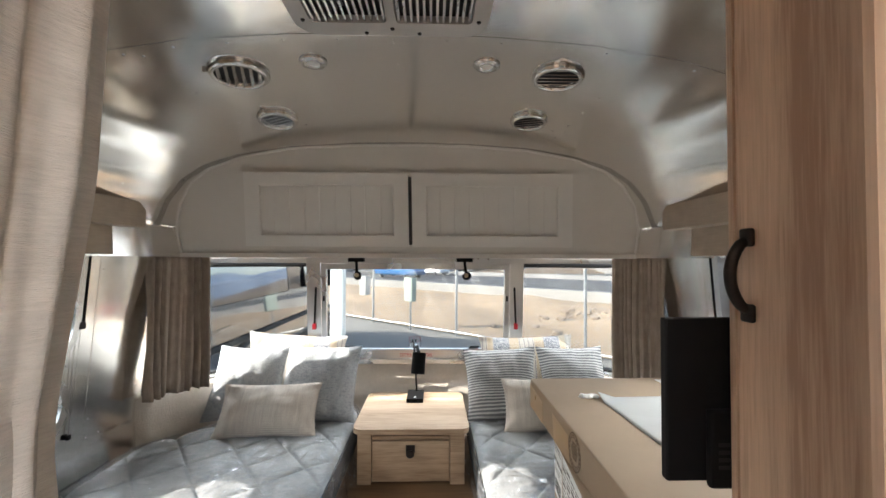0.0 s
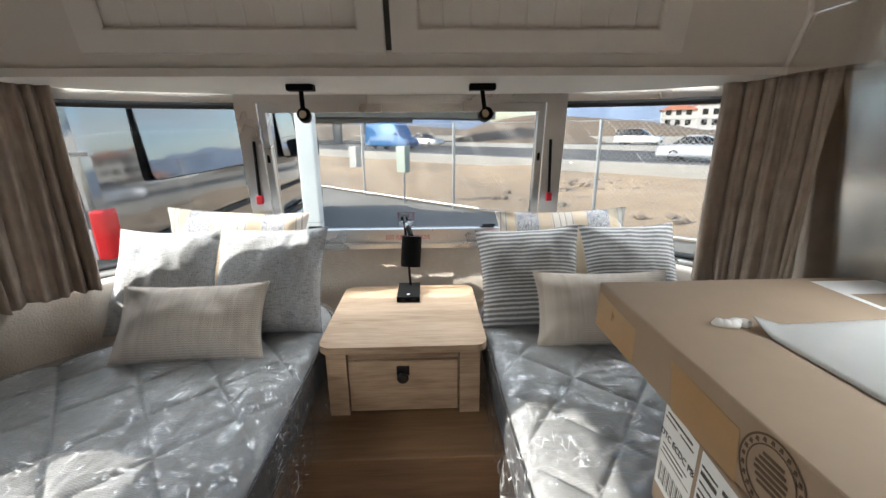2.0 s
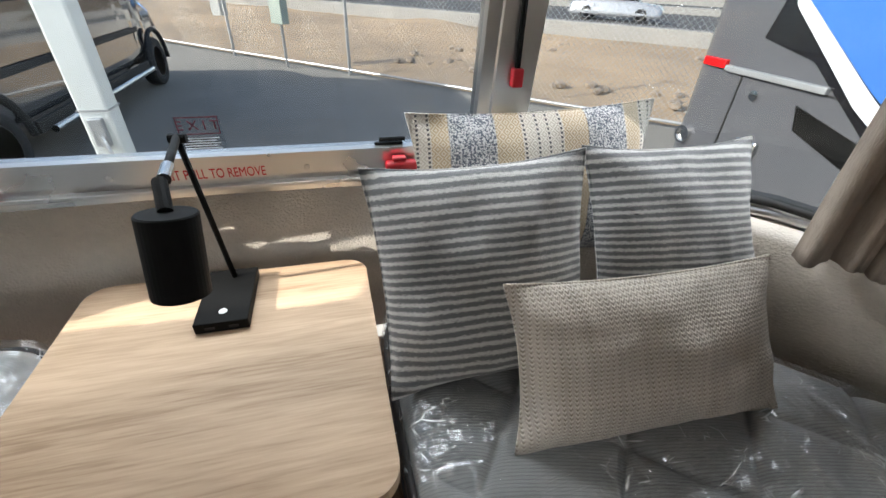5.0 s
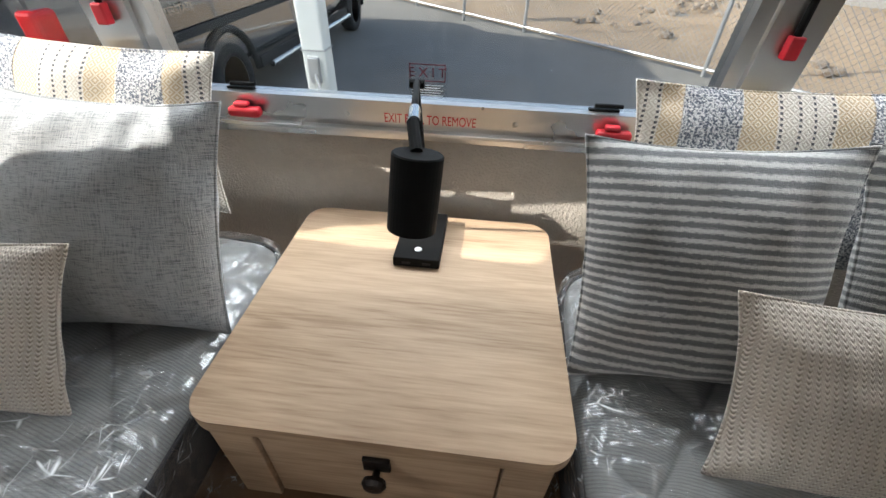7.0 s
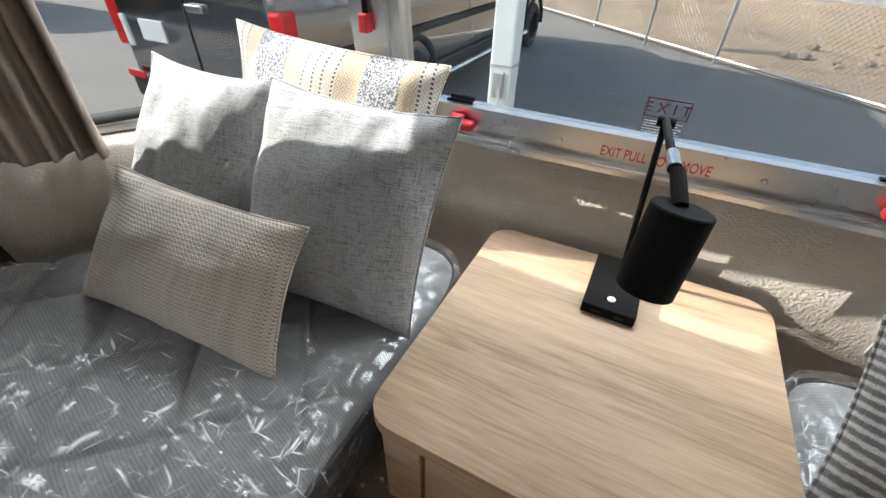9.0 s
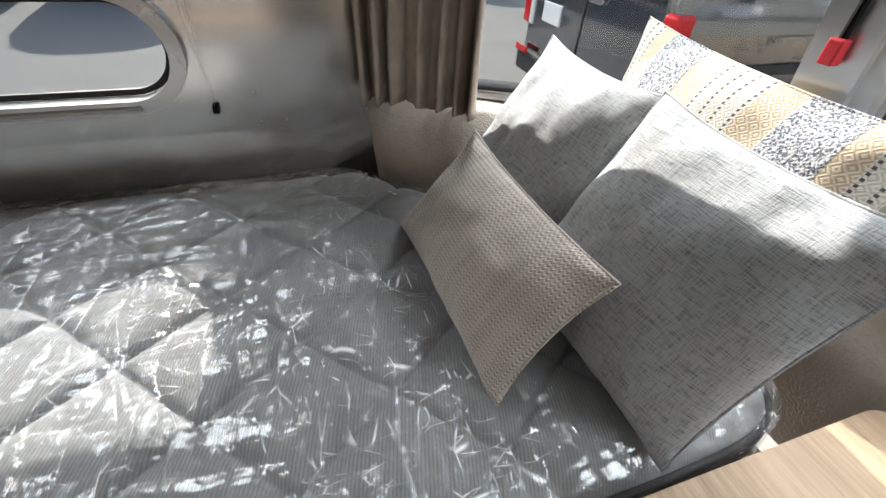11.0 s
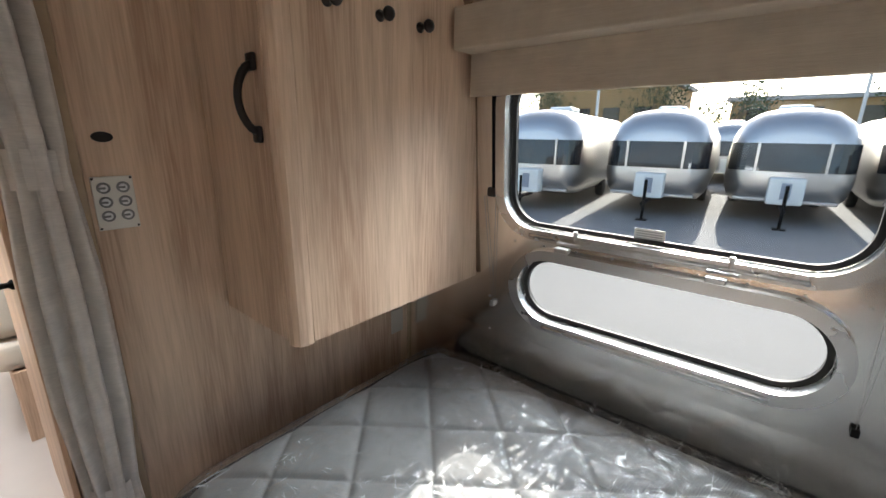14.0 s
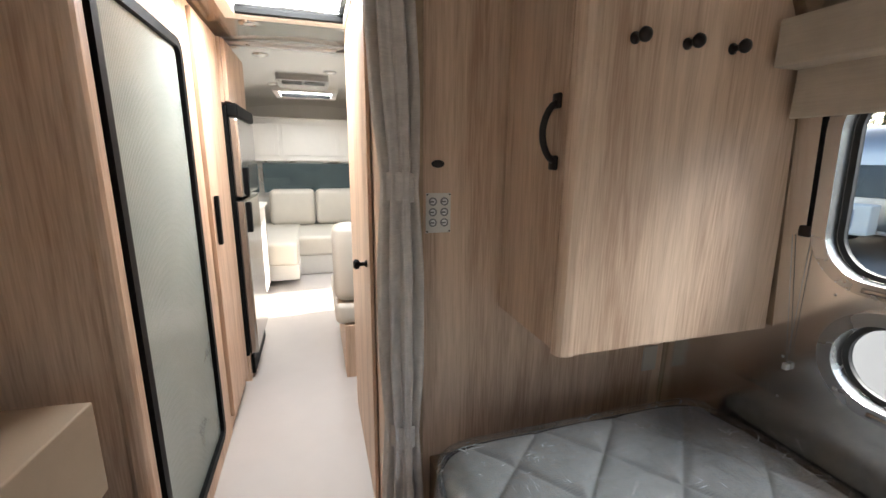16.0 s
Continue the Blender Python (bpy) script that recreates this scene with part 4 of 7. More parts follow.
        part("rail", c, BLACK, arm)
    for s in (-1, 1):
        a, b = sorted((s * 0.642, s * 1.197))
        sw = thing("window_4" if s < 0 else "window_5", (0, 0, 0), "curved corner window at the end of the bedroom", "window", "", "structure")
        part("pane", strip(plan_between(a, b, 0.02), 0.80, 1.385, 0.004), GLASS, sw, "", True).visible_shadow = False
        part("gasket", strip(plan_between(a, b, -0.004), 0.792, 0.804, 0.05), RUBBER, sw, "black rubber gasket", True)
        part("sill", strip(plan_between(a, b, -0.03), 0.770, 0.786, 0.05), ALU_TRIM, sw, "", True)
        part("top_gasket", strip(plan_between(a, b, -0.004), 1.366, 1.388, 0.05), RUBBER, sw, "black rubber gasket", True)


end_window()


def spot_lamp(x):
    l = thing("reading_spot", (x, 2.06, 1.418), "small black reading spot lamp below the overhead locker", "lamp", "spot lamps below the locker")
    part("mount", box(-0.040, 0.040, -0.02, 0.02, -0.020, 0, 0.004), BLACK, l)
    part("stem", rod((0, 0, -0.018), (0.006, -0.02, -0.075), 0.007, 10), BLACK, l)
    part("head", lathe([(0.010, 0), (0.019, 0.004), (0.020, 0.04), (0.016, 0.042), (0.014, 0.034), (0.004, 0.033)], pose(0.006, 0.005, -0.095, 78, 0, 8), 18), BLACK, l, "", True)
    part("lens", lathe([(0.012, 0), (0.011, 0.003), (0.004, 0.004)], pose(0.006, -0.029, -0.087, 78, 0, 8), 14), mat("lens_amber", (0.6, 0.5, 0.36), 0.2), l)


spot_lamp(-0.285)
spot_lamp(0.262)


# ---- ceiling fittings ----
def roof_frame(x, y):
    """Position and tilt of the ceiling at x, y."""
    best = min((abs(roof_point(s / 400, y).x - x), s / 400) for s in range(401))[1]
    p = roof_point(best, y)
    q, r = roof_point(min(best + 0.01, 1), y), roof_point(best, y + 0.02)
    ex = (q - p).normalized()
    n = ex.cross(r - p).normalized()
    if n.z > 0:
        n = -n
    ey = n.cross(ex)
    return Matrix(((ex.x, ey.x, n.x, p.x), (ex.y, ey.y, n.y, p.y), (ex.z, ey.z, n.z, p.z), (0, 0, 0, 1)))


def air_vent(x, y, r, turn):
    v = thing("ceiling_air_vent", roof_frame(x, y) @ pose(0, 0, 0, 0, 0, turn), "round slatted silver air vent in the ceiling", "vent", "ceiling vents")
    part("rim", lathe([(r, 0), (r, 0.006), (r * 0.93, 0.014), (r * 0.80, 0.016), (r * 0.78, 0.006), (r * 0.77, 0.001)], None, 30), CHROME, v, "polished rim", True)
    part("throat", lathe([(r * 0.79, 0.0015), (r * 0.5, 0.001), (0.002, 0.001)], None, 24), RUBBER, v)
    for k in range(6):
        c = (k - 2.5) * r * 0.26
        hl = math.sqrt(max((r * 0.77) ** 2 - c * c, 0.0001))
        part("slat", box(-hl, hl, -0.0055, 0.0055, -0.0008, 0.0008, 0, m=Matrix.Translation((0, c, 0.010)) @ pose(0, 0, 0, 40, 0, 0)), CHROME, v)
    part("tab", box(-0.008, 0.008, r * 0.9, r * 1.12, 0.002, 0.012, 0.002), CHROME, v)


CHROME = mat("polished_metal", (0.70, 0.69, 0.67), 0.16, 1.0, 40, 0.08)


def down_light(x, y, r=0.038):
    l = thing("ceiling_down_light", roof_frame(x, y), "small round recessed ceiling light, switched off", "lamp", "ceiling lights")
    part("ring", lathe([(r, 0), (r, 0.004), (r * 0.86, 0.008), (r * 0.70, 0.006), (r * 0.68, 0.009), (r * 0.54, 0.009), (r * 0.5, 0.004)], None, 26), CHROME, l, "stepped metal ring", True)
    part("diffuser", lathe([(r * 0.52, 0.003), (r * 0.4, 0.007), (0.002, 0.008)], None, 22), mat("frosted_lens", (0.75, 0.73, 0.68), 0.4), l)


for x, y, r, a in ((-0.446, 1.134, 0.082, 70), (0.463, 1.128, 0.074, 8), (-0.454, 1.440, 0.070, 20), (0.448, 1.435, 0.066, 20)):
    air_vent(x, y, r, a)
down_light(-0.233, 1.095)
down_light(0.251, 1.098)


def air_conditioner(y0, y1, name="ceiling_air_conditioner"):
    """The white grille of the roof air conditioner."""
    z = roof_point(0.5, (y0 + y1) / 2).z - 0.002
    a = thing(name, (0.01, (y0 + y1) / 2, z), "grey ceiling air conditioner with black slotted grille", "air conditioner", "ceiling air conditioners")
    w, l = 0.212, (y1 - y0) / 2
    part("cover", plate(rounded(2 * w, 2 * l, 0.05, 6), [moved(rounded(0.166, 0.20, 0.012, 4), -0.093, l - 0.150), moved(rounded(0.166, 0.20, 0.012, 4), 0.093, l - 0.150)], lambda u, v, d: Vector((u, v, -0.030 + d)), 0.030), mat("grey_plastic_cover", (0.50, 0.49, 0.47), 0.45, 0, 20, 0.03), a)
    part("grille_back", box(-w + 0.02, w - 0.02, l - 0.26, l - 0.04, -0.012, -0.008), RUBBER, a)
    for c in (-0.093, 0.093):
        for k in range(12):
            x = c - 0.077 + 0.014 * k
            part("grille_bar", box(x - 0.0025, x + 0.0025, l - 0.25, l - 0.05, -0.026, -0.014), ALU_TRIM, a)
    for x, yy in ((0, l - 0.03), (-0.06, l - 0.012), (0.06, l - 0.012), (-0.19, l - 0.06), (0.19, l - 0.06)):
        part("screw", lathe([(0.005, 0), (0.004, 0.003)], Matrix.Translation((x, yy, -0.030)) @ pose(0, 0, 0, 180, 0, 0), 8), BRONZE, a)


air_conditioner(0.30, 0.905)

# ---- cushions ----
def cloth(name, base, second=None, pattern=None, scale=1.0):
    """Woven cloth: a thread relief, flecks of a second colour, and a pattern in the cushion's own plane."""
    m = mat(name, base, 0.92)
    nt = m.node_tree
    b = nt.nodes["Principled BSDF"]
    b.inputs["Sheen Weight"].default_value = 0.25
    tc = nt.nodes.new("ShaderNodeTexCoord")
    sep = nt.nodes.new("ShaderNodeSeparateXYZ")
    nt.links.new(tc.outputs["Object"], sep.inputs[0])

    def math_node(op, a, c=None, clamp=False):
        n = nt.nodes.new("ShaderNodeMath")
        n.operation, n.use_clamp = op, clamp
        for i, v in enumerate((a, c)):
            if v is None:
                continue
            if isinstance(v, (int, float)):
                n.inputs[i].default_value = v
            else:
                nt.links.new(v, n.inputs[i])
        return n.outputs[0]

    def noise_node(scale_xyz, detail=3):
        mp = nt.nodes.new("ShaderNodeMapping")
        mp.inputs["Scale"].default_value = scale_xyz
        nt.links.new(tc.outputs["Object"], mp.inputs[0])
        n = nt.nodes.new("ShaderNodeTexNoise")
        n.inputs["Scale"].default_value = 1
        n.inputs["Detail"].default_value = detail
        nt.links.new(mp.outputs[0], n.inputs["Vector"])
        return n.outputs["Fac"]

    def blend(f, a, c):
        n = nt.nodes.new("ShaderNodeMix")
        n.data_type = "RGBA"
        nt.links.new(f, n.inputs["Factor"])
        for k, v in (("A", a), ("B", c)):
            s = n.inputs[6 if k == "A" else 7]
            if isinstance(v, tuple):
                s.default_value = (*v, 1)
            else:
                nt.links.new(v, s)
        return n.outputs[2]

    def step(f, lo, hi):
        n = nt.nodes.new("ShaderNodeMapRange")
        n.inputs["From Min"].default_value, n.inputs["From Max"].default_value = lo, hi
        nt.links.new(f, n.inputs[0])
        return n.outputs[0]

    x, z = sep.outputs["X"], sep.outputs["Z"]
    warp_h, warp_v = noise_node((45, 45, 900)), noise_node((900, 45, 45))
    height = math_node("ADD", warp_h, warp_v)
    if pattern == "stripe":
        wobble = math_node("MULTIPLY", noise_node((9, 9, 9)), 0.0045)
        zz = math_node("ADD", z, wobble)
        slow = math_node("MULTIPLY", math_node("SINE", math_node("MULTIPLY", zz, 19.0)), 3.4)
        ph = math_node("ADD", math_node("MULTIPLY", zz, 2 * math.pi / 0.0150), slow)
        s = math_node("SINE", ph)
        fray = math_node("MULTIPLY", math_node("SUBTRACT", noise_node((170, 170, 600)), 0.5), 3.0)
        f = step(math_node("ADD", s, fray), -0.8, 0.35)
        col = blend(f, base, second)
    elif pattern == "slub":
        f = step(math_node("ADD", noise_node((52, 52, 700), 4), math_node("MULTIPLY", noise_node((700, 52, 52), 4), 0.75)), 0.62, 0.92)
        col = blend(f, second, base)
    elif pattern == "knit":
        w1 = math_node("SINE", math_node("MULTIPLY", x, 2 * math.pi / 0.0085))
        zz = math_node("ADD", math_node("MULTIPLY", z, 2 * math.pi / 0.0066), math_node("MULTIPLY", math_node("ABSOLUTE", w1), 2.4))
        w2 = math_node("SINE", zz)
        height = math_node("ADD", math_node("MULTIPLY", math_node("MULTIPLY", w1, w2), 0.6), math_node("MULTIPLY", w2, 0.5))
        height = math_node("ADD", height, noise_node((300, 300, 300)))
        ladder = math_node("MULTIPLY", math_node("SUBTRACT", noise_node((60, 20, 2)), 0.5), 1.4)
        f = step(math_node("ADD", height, ladder), -0.75, 0.95)
        col = blend(f, second, base)
    elif pattern == "bands":
        fl = noise_node((260, 260, 260), 2)
        boucle = blend(step(fl, 0.42, 0.58), (0.10, 0.115, 0.15), (0.62, 0.62, 0.62))
        zig = math_node("SINE", math_node("MULTIPLY", math_node("ADD", math_node("PINGPONG", x, 0.011), math_node("PINGPONG", z, 0.009)), 900))
        tan = blend(step(zig, -0.6, 0.6), (0.50, 0.38, 0.24), (0.66, 0.57, 0.44))
        ivory = blend(step(zig, -0.6, 0.6), (0.56, 0.51, 0.43), (0.70, 0.66, 0.60))
        ax = math_node("ABSOLUTE", x)
        col = ivory
        in_tan = math_node("MULTIPLY", step(math_node("ABSOLUTE", math_node("SUBTRACT", ax, 0.138)), 0.094, 0.092), 1.0)
        col = blend(in_tan, col, tan)
        in_b = step(math_node("ABSOLUTE", math_node("SUBTRACT", ax, 0.148)), 0.049, 0.046)
        col = blend(in_b, col, boucle)
        for c in (0.012, 0.040, 0.236, 0.258):
            line = step(math_node("ABSOLUTE", math_node("SUBTRACT", ax, c)), 0.0030, 0.0018)
            dash = step(math_node("SINE", math_node("MULTIPLY", z, 700)), -0.2, 0.2)
            col = blend(math_node("MULTIPLY", line, dash), col, (0.07, 0.07, 0.08))
        height = math_node("ADD", math_node("MULTIPLY", fl, math_node("MULTIPLY", in_b, 3.0)), math_node("MULTIPLY", zig, 0.35))
        height = math_node("ADD", height, warp_h)
    else:
        col = blend(step(height, 0.7, 1.3), tuple(c * 0.85 for c in base), base)
    mott = noise_node((9, 9, 9))
    dirt = nt.nodes.new("ShaderNodeMix")
    dirt.data_type, dirt.blend_type = "RGBA", "MULTIPLY"
    dirt.inputs["Factor"].default_value = 0.5
    nt.links.new(col, dirt.inputs[6])
    ramp = nt.nodes.new("ShaderNodeValToRGB")
    ramp.color_ramp.elements[0].color, ramp.color_ramp.elements[1].color = (0.78, 0.78, 0.78, 1), (1, 1, 1, 1)
    nt.links.new(mott, ramp.inputs[0])
    nt.links.new(ramp.outputs[0], dirt.inputs[7])
    nt.links.new(dirt.outputs[2], b.inputs["Base Color"])
    bp = nt.nodes.new("ShaderNodeBump")
    bp.inputs["Strength"].default_value = 0.55
    bp.inputs["Distance"].default_value = 0.0022
    nt.links.new(height, bp.inputs["Height"])
    nt.links.new(bp.outputs[0], b.inputs["Normal"])
    return m


GREY_LINEN = cloth("grey_linen", (0.44, 0.46, 0.47), (0.17, 0.185, 0.195), "slub")
STRIPED = cloth("striped_linen", (0.53, 0.53, 0.51), (0.135, 0.14, 0.145), "stripe")
KNIT = cloth("oatmeal_knit", (0.62, 0.56, 0.48), (0.24, 0.205, 0.165), "knit")
BANDED = cloth("banded_weave", (0.6, 0.55, 0.47), None, "bands")


def cushion(tl, tr, bl, br, thick, material, label, seed, group):
    """A filled cushion through four corner points; x runs along its width and z up its height."""
    tl, tr, bl, br = (Vector(p) for p in (tl, tr, bl, br))
    c = (tl + tr + bl + br) / 4
    ex = ((tr - tl) + (br - bl)).normalized()
    ez = ((tl - bl) + (tr - br))
    ez = (ez - ex * ez.dot(ex)).normalized()
    ey = ez.cross(ex)
    w = ((tr - tl).length + (br - bl).length) / 2
    h = ((tl - bl).length + (tr - br).length) / 2
    m = Matrix(((ex.x, ey.x, ez.x, c.x), (ex.y, ey.y, ez.y, c.y), (ex.z, ey.z, ez.z, c.z), (0, 0, 0, 1)))
    inv = m.inverted()
    q = [inv @ p for p in (tl, tr, bl, br)]
    bm = bmesh.new()
    n = 44
    for face in (-1, 1):
        def fn(a, b_):
            u, v = -1 + 2 * a, -1 + 2 * b_
            # finer steps towards the edges
            u, v = math.sin(u * math.pi / 2), math.sin(v * math.pi / 2)
            pu, pv = u, v
            ku, kv = 1 - 0.075 * (1 - abs(pv) ** 2.2), 1 - 0.085 * (1 - abs(pu) ** 2.2)
            a2, b2 = (pu * ku + 1) / 2, (pv * kv + 1) / 2
            p = (q[2].lerp(q[3], a2)).lerp(q[0].lerp(q[1], a2), b2)
            bulge = ((1 - abs(pu) ** 2.6) * (1 - abs(pv) ** 2.6)) ** 0.62
            sag = (0.80 + 0.35 * (0.5 - 0.5 * pv)) * (1 - 0.34 * math.exp(-((pu - 0.4 * math.sin(seed)) / 0.16) ** 2) * max(0.0, pv) ** 1.5)
            wr = noise.noise(Vector((pu * 2.2 + seed, pv * 2.2, seed))) * 0.010
            r = math.hypot(abs(pu) - 1, abs(pv) - 1)
            ear = math.sin(7 * (abs(pu) - abs(pv)) + seed) * 0.007 * math.exp(-(r / 0.45) ** 2)
            fold = 0.006 * noise.noise(Vector((pu * 6 + 9, pv * 2.4, seed * 2)))
            return p + Vector((0, face * (thick / 2 * bulge * sag + (wr + ear + fold) * min(1, bulge * 3)), 0))
        sheet(fn, n, n, bm)
    t = thing("throw_pillow", m, label, "pillow", group)
    bmesh.ops.remove_doubles(bm, verts=bm.verts, dist=0.0004)
    part("cover", bm, material, t, "", True)
    # stitched seam round the edge
    def rim(u, v):
        ku, kv = 1 - 0.075 * (1 - abs(v) ** 2.2), 1 - 0.085 * (1 - abs(u) ** 2.2)
        a2, b2 = (u * ku + 1) / 2, (v * kv + 1) / 2
        return (q[2].lerp(q[3], a2)).lerp(q[0].lerp(q[1], a2), b2)
    k = 26
    ring = [rim(-1 + 2 * i / k, -1) for i in range(k)] + [rim(1, -1 + 2 * i / k) for i in range(k)] + [rim(1 - 2 * i / k, 1) for i in range(k)] + [rim(-1, 1 - 2 * i / k) for i in range(k)]
    part("seam", tube(ring, 0.0028, 6, None, 1.0, True), material, t, "", True)
    return t


L, R = "pillows on the window-side bed", "pillows on the cabinet-side bed"
cushion((-0.975, 2.435, 0.985), (-0.400, 2.425, 0.957), (-0.97, 2.33, 0.66), (-0.41, 2.33, 0.66), 0.11, BANDED, "ivory and tan banded lumbar pillow with grey boucle stripes", 1.3, "banded pillows")
cushion((-1.045, 2.252, 0.938), (-0.672, 2.235, 0.935), (-1.060, 2.075, 0.592), (-0.67, 2.060, 0.592), 0.15, GREY_LINEN, "pale grey woven linen square pillow leaning at the window", 4.2, "grey square pillows")
cushion((-0.668, 2.230, 0.945), (-0.280, 2.222, 0.943), (-0.690, 2.035, 0.590), (-0.296, 2.075, 0.588), 0.15, GREY_LINEN, "grey woven linen square pillow beside the nightstand", 7.9, "grey square pillows")
cushion((-0.912, 2.030, 0.795), (-0.442, 2.034, 0.802), (-0.900, 1.868, 0.598), (-0.436, 1.895, 0.594), 0.115, KNIT, "oatmeal knitted lumbar pillow in front of grey pillows", 2.6, "knitted lumbar pillows")
cushion((0.376, 2.440, 0.948), (0.930, 2.428, 0.965), (0.385, 2.35, 0.64), (0.93, 2.33, 0.64), 0.11, BANDED, "ivory and tan banded lumbar pillow behind striped pillows", 5.5, "banded pillows")
cushion((0.270, 2.268, 0.912), (0.662, 2.248, 0.932), (0.284, 2.065, 0.590), (0.640, 2.065, 0.590), 0.155, STRIPED, "grey and white striped square pillow beside the nightstand", 3.7, "striped square pillows")
cushion((0.680, 2.284, 0.922), (1.034, 2.255, 0.932), (0.690, 2.10, 0.592), (1.03, 2.06, 0.592), 0.15, STRIPED, "grey and white striped square pillow in the corner", 8.8, "striped square pillows")
cushion((0.448, 2.054, 0.812), (0.902, 2.034, 0.815), (0.442, 1.925, 0.594), (0.905, 1.905, 0.594), 0.125, KNIT, "oatmeal knitted lumbar pillow in front of striped pillows", 6.1, "knitted lumbar pillows")

# ---- desk lamp on the nightstand ----
lamp = thing("desk_lamp", (0.005, 2.335, 0.623), "black jointed desk lamp with cylinder shade on the nightstand", "lamp")
part("base", box(-0.046, 0.046, -0.082, 0.082, 0, 0.022, 0.002), BLACK, lamp)
for x in (-0.02, 0.02):
    part("usb_port", box(x - 0.008, x + 0.008, -0.0835, -0.0815, 0.008, 0.013), RUBBER, lamp)
part("touch_button", lathe([(0.0075, 0), (0.007, 0.0012), (0.002, 0.0016)], Matrix.Translation((0, -0.052, 0.022)), 16), PAPER, lamp, "white touch button")
part("lower_arm", rod((0.005, 0.055, 0.022), (-0.012, 0.034, 0.315), 0.0052, 10), BLACK, lamp, "", True)
part("upper_arm", rod((-0.012, 0.034, 0.320), (0.012, -0.145, 0.315), 0.0060, 10), BLACK, lamp, "", True)
part("elbow", rod((-0.024, 0.034, 0.318), (0.002, 0.034, 0.318), 0.008, 10), BLACK, lamp)
part("sleeve", rod((0.004, -0.082, 0.3165), (0.010, -0.126, 0.3155), 0.0090, 12), CHROME, lamp)
part("swivel", rod((0.012, -0.145, 0.322), (0.024, -0.190, 0.300), 0.009, 12), BLACK, lamp)
hd = Matrix.Translation((0.027, -0.196, 0.302)) @ pose(0, 0, 0, 168, 4, 0)
part("shade", lathe([(0.004, 0), (0.033, 0.0), (0.035, 0.002), (0.035, 0.108), (0.0325, 0.108), (0.0315, 0.01), (0.003, 0.008)], hd, 36), BLACK, lamp, "matt black cylinder shade", False)

# ---- cartons on the bed, screen, sockets ----
def bars(parent, name, place, rows, material):
    """Unreadable print as bars: place(u, v, d), rows of (u0, u1, v0, v1)."""
    for u0, u1, v0, v1 in rows:
        part(name, plate([(u0, v0), (u1, v0), (u1, v1), (u0, v1)], [], place, 0.0003), material, parent)


def carton(x0, x1, y0, y1, z0, z1, label, m=(0, 0, 0)):
    c = thing("cardboard_box", m, label, "box", "boxes on the bed")
    part("body", box(x0, x1, y0, y1, z0, z1, 0.004), CARD, c)
    return c


low_box = carton(0, 0.60, -0.95, 0, 0.612, 0.826, "brown cardboard box with white shipping labels on the bed", pose(0.507, 1.336, 0, 0, 0, -5.2))
up_box = carton(0.495, 1.150, 0.742, 1.625, 0.828, 0.936, "long flat brown cardboard box stacked on another box")


def side_at(u, v, d):
    return Vector((0.4945 - 0.0006 + d, u, v))


def low_at(u, v, d):
    return Vector((-0.0006 + d, u - 1.336, v))


part("tape_strip", plate([(1.44, 0.829), (1.622, 0.829), (1.622, 0.915), (1.44, 0.905)], [], side_at, 0.0004), TAPE, up_box, "glossy brown packing tape")
part("tape_strip", plate([(1.15, 0.829), (1.30, 0.829), (1.32, 0.912), (1.16, 0.905)], [], side_at, 0.0004), TAPE, up_box, "glossy brown packing tape")
stamp = bmesh.new()
for r0, r1 in ((0.052, 0.049), (0.039, 0.037)):
    o = [(1.105 + r0 * 0.95 * math.cos(a), 0.882 + r0 * math.sin(a)) for a in (2 * math.pi * i / 40 for i in range(40))]
    i_ = [(1.105 + r1 * 0.95 * math.cos(a), 0.882 + r1 * math.sin(a)) for a in (2 * math.pi * i / 40 for i in range(40))]
    join(stamp, plate(o, [i_], lambda u, v, d: side_at(u, v, d - 0.0003), 0.0003))
for k in range(22):
    a = 2 * math.pi * k / 22
    u, v = 1.105 + 0.042 * math.cos(a), 0.882 + 0.044 * math.sin(a)
    join(stamp, plate([(u - 0.003, v - 0.003), (u + 0.003, v - 0.003), (u + 0.002, v + 0.003), (u - 0.002, v + 0.003)], [], lambda p, q, d: side_at(p, q, d - 0.0003), 0.0003))
for k in range(6):
    v = 0.862 + 0.008 * k
    hw = 0.026 - 0.004 * abs(k - 2.5)
    join(stamp, plate([(1.105 - hw, v), (1.105 + hw, v), (1.105 + hw, v + 0.0045), (1.105 - hw, v + 0.0045)], [], lambda p, q, d: side_at(p, q, d - 0.0003), 0.0003))
part("round_stamp", stamp, mat("brown_ink", (0.10, 0.062, 0.035), 0.8), up_box, "round dark maker's stamp")

lab = part("shipping_label", plate([(1.225, 0.655), (1.330, 0.655), (1.330, 0.822), (1.225, 0.822)], [], low_at, 0.0004), PAPER, low_box, "white shipping label")
letters("DTC ECDC PB", 0.017, Matrix.Translation((-0.0012, 1.278 - 1.336, 0.765)) @ pose(0, 0, 0, 90, 0, -90), INK, lab)
bars(lab, "print", lambda u, v, d: low_at(u, v, d - 0.0004), [(1.24, 1.32, 0.807, 0.811), (1.235, 1.275, 0.797, 0.80), (1.285, 1.325, 0.797, 0.80), (1.24, 1.32, 0.745, 0.7475), (1.25, 1.32, 0.735, 0.738), (1.23, 1.325, 0.726, 0.7275)], INK)
bars(lab, "barcode", lambda u, v, d: low_at(u, v, d - 0.0004), [(1.242 + 0.0048 * k, 1.242 + 0.0048 * k + 0.0012 + 0.0016 * ((k * 7) % 3 == 0), 0.668, 0.708) for k in range(17)], INK)
